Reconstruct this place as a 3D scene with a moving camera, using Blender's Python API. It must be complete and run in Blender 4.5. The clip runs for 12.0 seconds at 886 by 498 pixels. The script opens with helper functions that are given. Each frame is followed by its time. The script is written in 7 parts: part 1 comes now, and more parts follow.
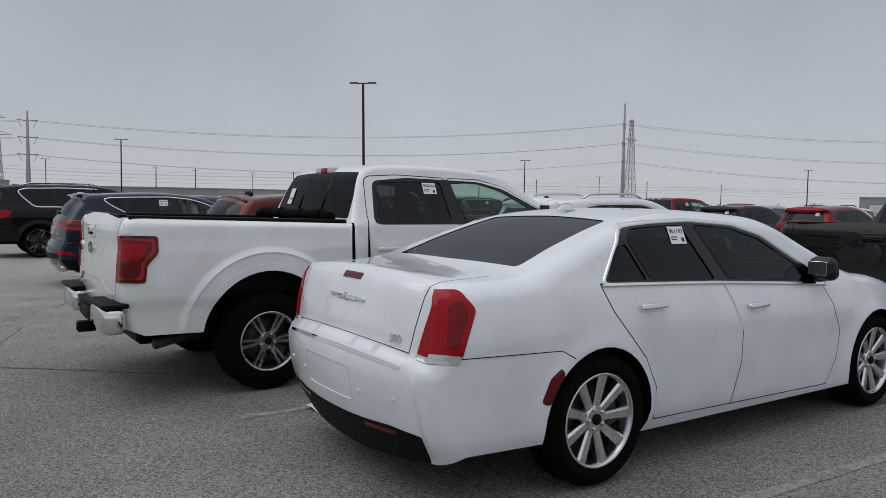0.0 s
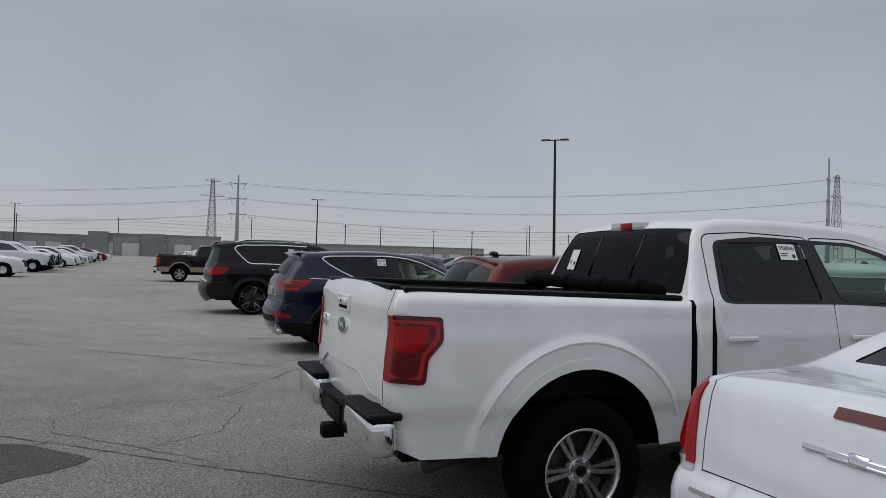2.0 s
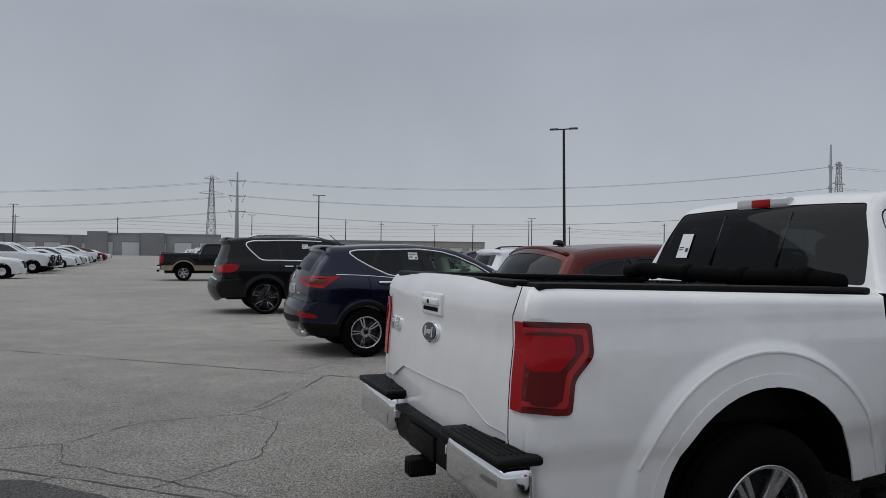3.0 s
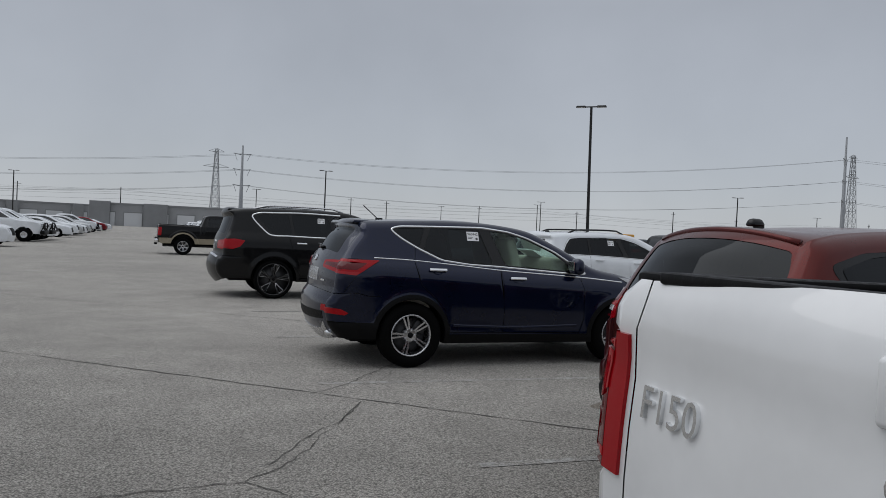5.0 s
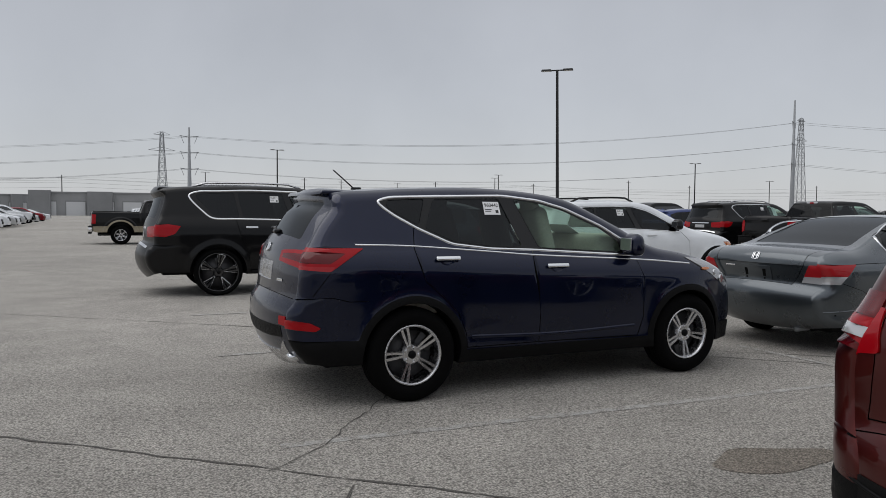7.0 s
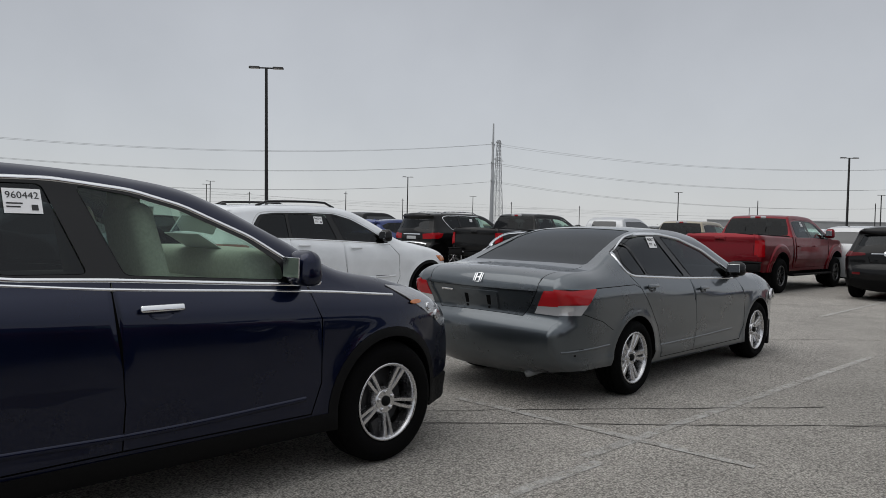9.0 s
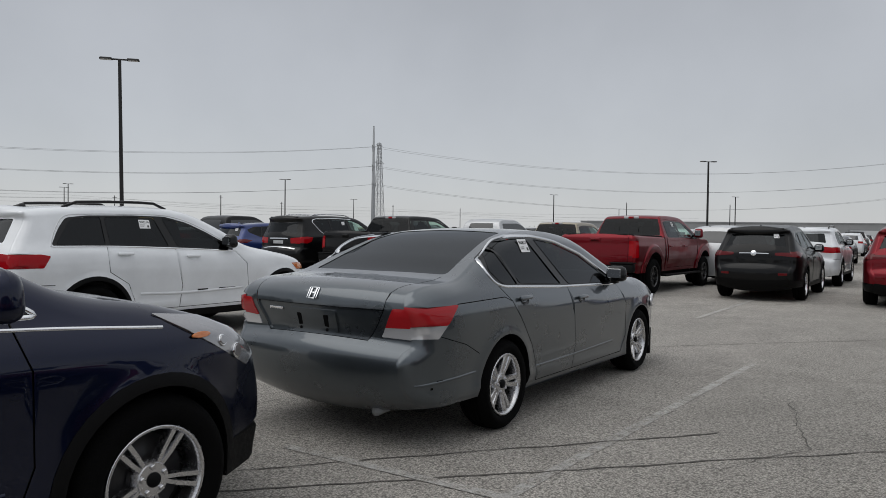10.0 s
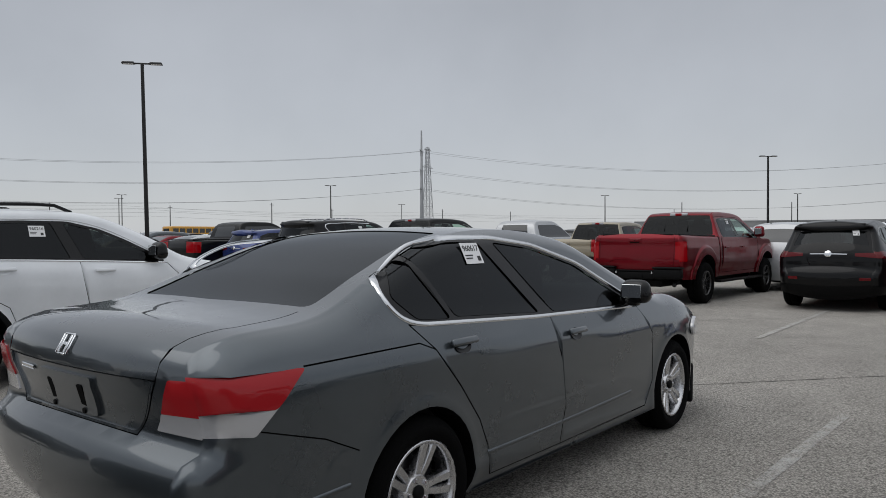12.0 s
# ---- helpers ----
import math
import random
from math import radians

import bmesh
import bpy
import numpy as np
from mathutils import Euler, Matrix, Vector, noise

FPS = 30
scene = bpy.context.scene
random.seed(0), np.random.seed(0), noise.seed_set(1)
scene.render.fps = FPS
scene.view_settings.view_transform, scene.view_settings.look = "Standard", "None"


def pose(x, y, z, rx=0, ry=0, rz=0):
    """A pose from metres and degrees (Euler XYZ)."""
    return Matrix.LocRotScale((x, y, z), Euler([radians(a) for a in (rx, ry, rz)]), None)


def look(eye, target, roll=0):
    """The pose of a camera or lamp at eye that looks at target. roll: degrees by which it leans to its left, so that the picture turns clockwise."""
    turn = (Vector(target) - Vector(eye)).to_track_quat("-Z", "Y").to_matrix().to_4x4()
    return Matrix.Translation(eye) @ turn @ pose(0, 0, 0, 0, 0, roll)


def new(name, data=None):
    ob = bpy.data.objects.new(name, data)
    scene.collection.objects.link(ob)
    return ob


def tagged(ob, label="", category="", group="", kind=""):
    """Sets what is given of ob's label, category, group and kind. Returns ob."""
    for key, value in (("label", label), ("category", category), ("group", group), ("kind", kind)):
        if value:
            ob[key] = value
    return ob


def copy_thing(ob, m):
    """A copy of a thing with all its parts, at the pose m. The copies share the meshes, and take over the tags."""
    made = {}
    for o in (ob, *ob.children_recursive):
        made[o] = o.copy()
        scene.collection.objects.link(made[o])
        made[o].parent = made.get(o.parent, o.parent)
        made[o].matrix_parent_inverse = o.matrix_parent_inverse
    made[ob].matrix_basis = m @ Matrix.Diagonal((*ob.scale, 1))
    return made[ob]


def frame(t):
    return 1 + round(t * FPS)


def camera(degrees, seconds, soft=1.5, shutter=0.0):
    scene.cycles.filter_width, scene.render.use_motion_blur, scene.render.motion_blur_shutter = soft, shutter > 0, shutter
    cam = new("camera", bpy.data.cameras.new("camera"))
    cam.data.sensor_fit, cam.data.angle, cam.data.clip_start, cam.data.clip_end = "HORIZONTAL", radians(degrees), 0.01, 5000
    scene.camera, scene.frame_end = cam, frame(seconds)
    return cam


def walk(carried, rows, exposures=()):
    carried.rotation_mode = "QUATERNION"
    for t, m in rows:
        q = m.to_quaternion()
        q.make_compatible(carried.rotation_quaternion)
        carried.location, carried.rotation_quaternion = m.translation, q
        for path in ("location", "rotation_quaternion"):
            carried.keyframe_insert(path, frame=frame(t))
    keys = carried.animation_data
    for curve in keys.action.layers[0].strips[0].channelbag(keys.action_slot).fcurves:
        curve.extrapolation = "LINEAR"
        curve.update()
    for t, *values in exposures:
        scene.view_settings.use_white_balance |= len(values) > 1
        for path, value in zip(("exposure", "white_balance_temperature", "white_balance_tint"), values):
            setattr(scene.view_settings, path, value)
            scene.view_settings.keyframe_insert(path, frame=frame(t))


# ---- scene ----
from mathutils.geometry import delaunay_2d_cdt

cam = camera(62.8, 12.0, soft=0.75)
PATH = [
    (0, (-2.217, -0.289, 1.533), (-1.43, 1.545, 1.411), 0.9),
    (0.5, (-2.254, 0.174, 1.529), (-1.681, 2.089, 1.457), 1.0),
    (1, (-2.317, 0.692, 1.535), (-1.886, 2.645, 1.507), 1.3),
    (1.5, (-2.489, 1.212, 1.563), (-2.137, 3.18, 1.566), 1.7),
    (2, (-2.675, 1.758, 1.567), (-2.346, 3.73, 1.596), 1.7),
    (2.5, (-2.916, 2.254, 1.587), (-2.576, 4.224, 1.626), 1.1),
    (3, (-3.071, 2.829, 1.526), (-2.74, 4.802, 1.539), 0.7),
    (3.5, (-3.178, 3.431, 1.494), (-2.847, 5.404, 1.471), 0.8),
    (3.7, (-3.227, 3.701, 1.463), (-2.9, 5.674, 1.448), 1.9),
    (5.3, (-3.419, 5.924, 1.49), (-3.088, 7.896, 1.445), 2.8),
    (5.5, (-3.44, 6.162, 1.491), (-3.085, 8.13, 1.443), 2.9),
    (6, (-3.539, 6.812, 1.499), (-3.155, 8.774, 1.436), 2.2),
    (6.5, (-3.51, 7.463, 1.464), (-3.13, 9.425, 1.374), 1.2),
    (6.7, (-3.485, 7.718, 1.446), (-3.09, 9.677, 1.352), 0.8),
    (8.3, (-2.567, 9.612, 1.452), (-1.677, 11.402, 1.37), 1.4),
    (8.5, (-2.403, 9.825, 1.422), (-1.442, 11.578, 1.353), 1.3),
    (9, (-1.971, 10.307, 1.416), (-0.833, 11.95, 1.355), 1.3),
    (9.5, (-1.5, 10.706, 1.418), (-0.2, 12.225, 1.37), 1.3),
    (10, (-1.0, 11.041, 1.419), (0.387, 12.481, 1.372), 0.7),
    (10.5, (-0.51, 11.412, 1.432), (0.854, 12.873, 1.377), 0.1),
    (11, (0.022, 11.687, 1.436), (1.337, 13.193, 1.4), -0.4),
    (11.5, (0.531, 11.915, 1.436), (1.815, 13.447, 1.408), -0.5),
    (12, (1.094, 12.108, 1.403), (2.374, 13.644, 1.367), -0.3),
]
walk(cam, [(t, look(eye, target, roll)) for t, eye, target, roll in PATH],
     [(0, 0.0, 6250, 11), (1.0, -0.1, 6250, 11), (2.0, -0.13, 6250, 11), (3.6, -0.14, 6250, 11), (5.5, 0.0, 6300, 10), (6.5, 0.15, 6450, 11), (9.5, 0.2, 6550, 10), (10.5, 0.09, 6500, 10), (12, 0.11, 6450, 10)])

# ---- world, sun ----
world = bpy.data.worlds.new("overcast_sky")
scene.world = world
world.use_nodes = True
wt = world.node_tree
for n in list(wt.nodes):
    wt.nodes.remove(n)


def node(tree, kind, **inputs):
    n = tree.nodes.new(kind)
    for k, v in inputs.items():
        n.inputs[k.replace("_", " ")].default_value = v
    return n


SUN_ELEVATION, SUN_TURN = 58, 200
sky = wt.nodes.new("ShaderNodeTexSky")
sky.sky_type = "NISHITA"
sky.sun_disc = False
sky.sun_elevation, sky.sun_rotation = radians(SUN_ELEVATION), radians(SUN_TURN)
sky_bg = node(wt, "ShaderNodeBackground", Strength=0.012)
wt.links.new(sky.outputs[0], sky_bg.inputs[0])
coord = wt.nodes.new("ShaderNodeTexCoord")
split = wt.nodes.new("ShaderNodeSeparateXYZ")
wt.links.new(coord.outputs["Generated"], split.inputs[0])
ramp = wt.nodes.new("ShaderNodeValToRGB")
ramp.color_ramp.elements[0].position, ramp.color_ramp.elements[0].color = 0.0, (0.545, 0.56, 0.578, 1)
ramp.color_ramp.elements[1].position, ramp.color_ramp.elements[1].color = 1.0, (0.98, 1.0, 1.02, 1)
for at, c in ((0.08, (0.50, 0.515, 0.54, 1)), (0.30, (0.425, 0.44, 0.466, 1)), (0.45, (0.55, 0.565, 0.59, 1))):
    e = ramp.color_ramp.elements.new(at)
    e.color = c
wt.links.new(split.outputs["Z"], ramp.inputs[0])
cloud = node(wt, "ShaderNodeTexNoise", Scale=2.2, Detail=5.0, Roughness=0.55)
wt.links.new(coord.outputs["Generated"], cloud.inputs["Vector"])
cloud_range = node(wt, "ShaderNodeMapRange", From_Min=0.3, From_Max=0.7, To_Min=0.90, To_Max=1.08)
wt.links.new(cloud.outputs[0], cloud_range.inputs[0])
cloud_mix = wt.nodes.new("ShaderNodeVectorMath")
cloud_mix.operation = "SCALE"
wt.links.new(ramp.outputs[0], cloud_mix.inputs[0])
wt.links.new(cloud_range.outputs[0], cloud_mix.inputs["Scale"])
veil = node(wt, "ShaderNodeBackground", Strength=0.86)
wt.links.new(cloud_mix.outputs[0], veil.inputs[0])
both = wt.nodes.new("ShaderNodeAddShader")
wt.links.new(sky_bg.outputs[0], both.inputs[0])
wt.links.new(veil.outputs[0], both.inputs[1])
wout = wt.nodes.new("ShaderNodeOutputWorld")
wt.links.new(both.outputs[0], wout.inputs[0])
sun = new("sun", bpy.data.lights.new("sun", "SUN"))
sun.data.energy, sun.data.angle, sun.data.color = 0.8, radians(60), (1.0, 0.98, 0.95)
sun.matrix_basis = pose(0, 0, 60, 0, 90 - SUN_ELEVATION, 270 - SUN_TURN + 180 - 90)

# ---- materials ----


def material(name, colour, rough=0.5, metal=0.0, coat=0.0, spec=0.5):
    m = bpy.data.materials.new(name)
    m.use_nodes = True
    b = m.node_tree.nodes["Principled BSDF"]
    b.inputs["Base Color"].default_value = (*colour, 1)
    b.inputs["Roughness"].default_value = rough
    b.inputs["Metallic"].default_value = metal
    b.inputs["Coat Weight"].default_value = coat
    b.inputs["Coat Roughness"].default_value = 0.03
    b.inputs["Specular IOR Level"].default_value = spec
    return m


def vary(m, scale, amount, rough_amount=0.0, bump=0.0, bump_scale=None, detail=4.0):
    """Noise on the base colour at one scale, on the roughness and as fine relief at another."""
    t = m.node_tree
    b = t.nodes["Principled BSDF"]
    c = tuple(b.inputs["Base Color"].default_value)
    tc = t.nodes.new("ShaderNodeTexCoord")
    n = node(t, "ShaderNodeTexNoise", Scale=scale, Detail=detail, Roughness=0.6)
    t.links.new(tc.outputs["Object"], n.inputs["Vector"])
    r = node(t, "ShaderNodeMapRange", From_Min=0.3, From_Max=0.7, To_Min=1 - amount, To_Max=1 + amount)
    t.links.new(n.outputs[0], r.inputs[0])
    v = t.nodes.new("ShaderNodeVectorMath")
    v.operation = "SCALE"
    v.inputs[0].default_value = c[:3]
    t.links.new(r.outputs[0], v.inputs["Scale"])
    t.links.new(v.outputs[0], b.inputs["Base Color"])
    if rough_amount:
        r0 = b.inputs["Roughness"].default_value
        rr = node(t, "ShaderNodeMapRange", From_Min=0.3, From_Max=0.7, To_Min=r0 - rough_amount, To_Max=r0 + rough_amount)
        t.links.new(n.outputs[0], rr.inputs[0])
        t.links.new(rr.outputs[0], b.inputs["Roughness"])
    if bump:
        n2 = node(t, "ShaderNodeTexNoise", Scale=bump_scale or scale * 8, Detail=3.0)
        t.links.new(tc.outputs["Object"], n2.inputs["Vector"])
        bp = node(t, "ShaderNodeBump", Strength=bump, Distance=0.01)
        t.links.new(n2.outputs[0], bp.inputs["Height"])
        t.links.new(bp.outputs[0], b.inputs["Normal"])
    return m


def paint(name, colour, metallic=0.0, coat=1.0, rough=0.36):
    """Car paint: flake or solid base under a clear coat, with a film of road dust towards two scales."""
    m = material(name, colour, rough, metallic, coat, 0.12)
    m.node_tree.nodes["Principled BSDF"].inputs["Coat IOR"].default_value = 1.5
    vary(m, 3.0, 0.06, 0.05)
    return m


def glass(name, tint, gloss=(0.72, 0.75, 0.78)):
    m = bpy.data.materials.new(name)
    m.use_nodes = True
    t = m.node_tree
    t.nodes.remove(t.nodes["Principled BSDF"])
    out = t.nodes["Material Output"]
    a = t.nodes.new("ShaderNodeBsdfTransparent")
    a.inputs[0].default_value = (*tint, 1)
    g = t.nodes.new("ShaderNodeBsdfGlossy")
    g.inputs["Color"].default_value = (*gloss, 1)
    g.inputs["Roughness"].default_value = 0.02
    lw = node(t, "ShaderNodeLayerWeight", Blend=0.5)
    pw = t.nodes.new("ShaderNodeMath")
    pw.operation = "POWER"
    pw.inputs[1].default_value = 4.0
    t.links.new(lw.outputs["Facing"], pw.inputs[0])
    f = node(t, "ShaderNodeMapRange", To_Min=0.05, To_Max=0.95)
    t.links.new(pw.outputs[0], f.inputs[0])
    x = t.nodes.new("ShaderNodeMixShader")
    t.links.new(f.outputs[0], x.inputs[0])
    t.links.new(a.outputs[0], x.inputs[1])
    t.links.new(g.outputs[0], x.inputs[2])
    t.links.new(x.outputs[0], out.inputs[0])
    return m


WHITE = paint("white_paint", (0.725, 0.745, 0.765))
PEARL = paint("pearl_white_paint", (0.76, 0.76, 0.755))
NAVY = paint("dark_blue_paint", (0.0034, 0.0066, 0.025), 0.65, 0.7, 0.3)
GREY = paint("dark_grey_paint", (0.085, 0.098, 0.109), 0.75, 1.0, 0.30)
BLACK = paint("black_paint", (0.002, 0.002, 0.0025), 0.0, 0.36)
RED = paint("dark_red_paint", (0.17, 0.006, 0.012), 0.75, 0.4)
RUST = paint("rust_red_paint", (0.078, 0.0068, 0.0050), 0.7, 0.45, 0.3)
TAN = paint("tan_paint", (0.30, 0.26, 0.19), 0.2)
SILVER = paint("silver_paint", (0.48, 0.49, 0.50), 0.5)
BLUE = paint("blue_paint", (0.020, 0.040, 0.16), 0.3)
CHROME = material("chrome", (0.78, 0.79, 0.80), 0.08, 1.0)
SATIN = vary(material("satin_aluminium", (0.60, 0.60, 0.61), 0.25, 1.0), 20, 0.05, 0.06)
DARKRIM = material("black_rim", (0.015, 0.015, 0.016), 0.25, 0.2, 0.6)
RUBBER = vary(material("tyre_rubber", (0.0035, 0.0035, 0.0036), 0.85, 0, 0, 0.06), 30, 0.25, 0.1, 0.3, 220)
PLASTIC = vary(material("black_plastic", (0.004, 0.004, 0.0043), 0.55, 0, 0, 0.12), 40, 0.2, 0.1, 0.15, 300)
TRIM = material("black_gloss_trim", (0.004, 0.004, 0.0045), 0.2, 0, 0, 0.35)
GAP = material("panel_gap", (0.003, 0.003, 0.003), 0.9, 0, 0, 0.1)
TINT = glass("privacy_glass", (0.02, 0.022, 0.024), (0.5, 0.52, 0.54))
SHADE = glass("film_tinted_glass", (0.07, 0.075, 0.08), (0.5, 0.52, 0.54))
RGLASS = glass("dark_cab_glass", (0.035, 0.037, 0.04), (0.3, 0.31, 0.32))
CLEAR = glass("green_tinted_glass", (0.66, 0.80, 0.73), (0.6, 0.63, 0.63))
SEE_THROUGH = (TINT, SHADE, RGLASS, CLEAR, GAP)
INNER = material("cabin_dark_trim", (0.008, 0.008, 0.009), 0.8)
SEAT = vary(material("seat_cloth", (0.055, 0.053, 0.050), 0.85), 60, 0.2)
BEIGE = vary(material("beige_cabin_cloth", (0.45, 0.42, 0.36), 0.85), 60, 0.1)
REDLENS = material("red_lamp_lens", (0.31, 0.002, 0.006), 0.12, 0.0, 0.3, 0.1)
MIDRED = vary(material("lit_pattern_red_lens", (0.17, 0.0012, 0.004), 0.15, 0.0, 0.4, 0.1), 90, 0.5)
DEEPRED = material("deep_red_lens", (0.10, 0.001, 0.003), 0.1, 0.0, 0.6, 0.1)
PALERED = material("pale_red_lens", (0.36, 0.016, 0.020), 0.12, 0.0, 0.5, 0.1)
CLEARLENS = material("clear_lamp_lens", (0.55, 0.55, 0.56), 0.08, 0.35, 1.0)
HEADGLASS = material("headlamp_bezel", (0.32, 0.32, 0.33), 0.12, 0.6, 1.0)
AMBER = material("amber_lens", (0.55, 0.16, 0.03), 0.12, 0.0, 1.0)
PAPER = material("white_paper", (0.80, 0.80, 0.80), 0.6)
INK = material("black_ink", (0.02, 0.02, 0.02), 0.6)
DISC = material("brake_steel", (0.05, 0.05, 0.052), 0.5, 0.5)
STEEL = vary(material("galvanised_steel", (0.26, 0.27, 0.28), 0.55, 0.3), 3, 0.12)
BRONZE = material("dark_bronze_pole", (0.012, 0.0115, 0.0115), 0.5, 0.2)
CABLE = material("cable", (0.13, 0.135, 0.14), 0.7)
LENSGLASS = material("lamp_lens", (0.6, 0.6, 0.58), 0.3)
CONCRETE = vary(material("concrete", (0.36, 0.35, 0.33), 0.9), 4, 0.12, 0, 0.3)


def ground_material(name, base, paint_cover=None):
    """Worn lot paving: aggregate speckle, wide stains and patches, fine relief."""
    m = bpy.data.materials.new(name)
    m.use_nodes = True
    t = m.node_tree
    b = t.nodes["Principled BSDF"]
    b.inputs["Roughness"].default_value = 0.88
    b.inputs["Specular IOR Level"].default_value = 0.3
    tc = t.nodes.new("ShaderNodeTexCoord")
    fine = node(t, "ShaderNodeTexVoronoi", Scale=85.0)
    speck = node(t, "ShaderNodeTexNoise", Scale=38.0, Detail=6.0, Roughness=0.80)
    mid = node(t, "ShaderNodeTexNoise", Scale=1.6, Detail=7.0, Roughness=0.62)
    wide = node(t, "ShaderNodeTexNoise", Scale=0.14, Detail=5.0, Roughness=0.55)
    for n in (fine, speck, mid, wide):
        t.links.new(tc.outputs["Object"], n.inputs["Vector"])

    def ranged(src, lo, hi, a, z):
        r = node(t, "ShaderNodeMapRange", From_Min=lo, From_Max=hi, To_Min=a, To_Max=z)
        t.links.new(src, r.inputs[0])
        return r.outputs[0]

    def times(p, q):
        k = t.nodes.new("ShaderNodeMath")
        k.operation = "MULTIPLY"
        t.links.new(p, k.inputs[0])
        t.links.new(q, k.inputs[1])
        return k.outputs[0]
    f = times(times(ranged(fine.outputs["Distance"], 0.0, 0.8, 1.50, 0.42), ranged(speck.outputs[0], 0.32, 0.68, 0.46, 1.56)),
              times(ranged(mid.outputs[0], 0.3, 0.7, 0.86, 1.12), ranged(wide.outputs[0], 0.3, 0.7, 0.84, 1.14)))
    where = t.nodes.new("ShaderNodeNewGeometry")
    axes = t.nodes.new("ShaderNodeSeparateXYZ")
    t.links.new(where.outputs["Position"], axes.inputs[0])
    f = times(f, ranged(axes.outputs["Y"], 9.5, 15.5, 0.93, 1.17))  # paving colour scaled from 0.93 up to 1.17, paler from the second bay on
    v = t.nodes.new("ShaderNodeVectorMath")
    v.operation = "SCALE"
    v.inputs[0].default_value = base
    t.links.new(f, v.inputs["Scale"])
    if paint_cover is None:
        t.links.new(v.outputs[0], b.inputs["Base Color"])
    else:
        mx = t.nodes.new("ShaderNodeMix")
        mx.data_type = "RGBA"
        wear = node(t, "ShaderNodeTexNoise", Scale=9.0, Detail=8.0, Roughness=0.75)
        t.links.new(tc.outputs["Object"], wear.inputs["Vector"])
        t.links.new(ranged(wear.outputs[0], paint_cover[0], paint_cover[1], 0.0, 0.72), mx.inputs["Factor"])
        t.links.new(v.outputs[0], mx.inputs["A"])
        mx.inputs["B"].default_value = (0.52, 0.52, 0.51, 1)
        t.links.new(mx.outputs["Result"], b.inputs["Base Color"])
    bp = node(t, "ShaderNodeBump", Strength=1.0, Distance=0.014)
    t.links.new(speck.outputs[0], bp.inputs["Height"])
    t.links.new(bp.outputs[0], b.inputs["Normal"])
    return m


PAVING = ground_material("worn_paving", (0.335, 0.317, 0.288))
PATCH = ground_material("tar_patch", (0.11, 0.108, 0.105))
STRIPE = ground_material("worn_line_paint", (0.335, 0.317, 0.288), (0.42, 0.68))
STAIN = ground_material("stained_paving", (0.21, 0.185, 0.155))
CRACK = material("open_crack", (0.075, 0.070, 0.063), 0.95)

# ---- mesh helpers ----


def mesh_ob(name, bm, mat, smooth=None):
    me = bpy.data.meshes.new(name)
    if smooth is not None:
        for f in bm.faces:
            f.smooth = True
        for e in bm.edges:
            if len(e.link_faces) == 2 and e.calc_face_angle(0) > radians(smooth):
                e.smooth = False
    bm.to_mesh(me)
    bm.free()
    me.materials.append(mat)
    return new(name, me)


def part(name, bm, mat, parent, label="", smooth=35):
    ob = mesh_ob(name, bm, mat, smooth)
    ob.parent = parent
    if label:
        tagged(ob, label)
    return ob


def rbox(sx, sy, sz, at=(0, 0, 0), bevel=0.0, seg=2, taper=(1, 1), turn=None, bm=None):
    """A box with rounded edges; taper scales its top in x and y."""
    b = bmesh.new()
    bmesh.ops.create_cube(b, size=1)
    for v in b.verts:
        k = taper if v.co.z > 0 else (1, 1)
        v.co = Vector((v.co.x * sx * k[0], v.co.y * sy * k[1], v.co.z * sz))
    if bevel:
        bmesh.ops.bevel(b, geom=list(b.edges), offset=bevel, segments=seg, affect="EDGES", profile=0.5)
    m = Matrix.Translation(at) @ (turn.to_4x4() if turn is not None else Matrix())
    bmesh.ops.transform(b, matrix=m, verts=b.verts)
    return merge(bm, b)


def merge(bm, b):
    if bm is None:
        return b
    me = bpy.data.meshes.new("tmp")
    b.to_mesh(me)
    b.free()
    bm.from_mesh(me)
    bpy.data.meshes.remove(me)
    return bm


def lathe(profile, seg=40, axis="y", bm=None, close=False):
    """Revolves (radius, offset) pairs round the axis."""
    b = bm or bmesh.new()
    rings = []
    for r, o in profile:
        ring = []
        for i in range(seg):
            a = 2 * math.pi * i / seg
            c, s = r * math.cos(a), r * math.sin(a)
            ring.append(b.verts.new((c, o, s) if axis == "y" else (c, s, o)))
        rings.append(ring)
    for p, q in zip(rings, rings[1:]):
        for i in range(seg):
            j = (i + 1) % seg
            b.faces.new((p[i], p[j], q[j], q[i]) if axis == "y" else (p[i], q[i], q[j], p[j]))
    if close:
        b.faces.new(rings[-1])
        b.faces.new(list(reversed(rings[0])))
    return b


def tube(points, r, seg=6, bm=None):
    """A round bar along the points."""
    b = bm or bmesh.new()
    P = [Vector(p) for p in points]
    rings = []
    for i, p in enumerate(P):
        d = (P[min(i + 1, len(P) - 1)] - P[max(i - 1, 0)]).normalized()
        q = d.to_track_quat("Z", "Y").to_matrix()
        rings.append([b.verts.new(p + q @ Vector((r * math.cos(2 * math.pi * k / seg), r * math.sin(2 * math.pi * k / seg), 0))) for k in range(seg)])
    for A, B in zip(rings, rings[1:]):
        for k in range(seg):
            j = (k + 1) % seg
            b.faces.new((A[k], A[j], B[j], B[k]))
    b.faces.new(list(reversed(rings[0])))
    b.faces.new(rings[-1])
    return b


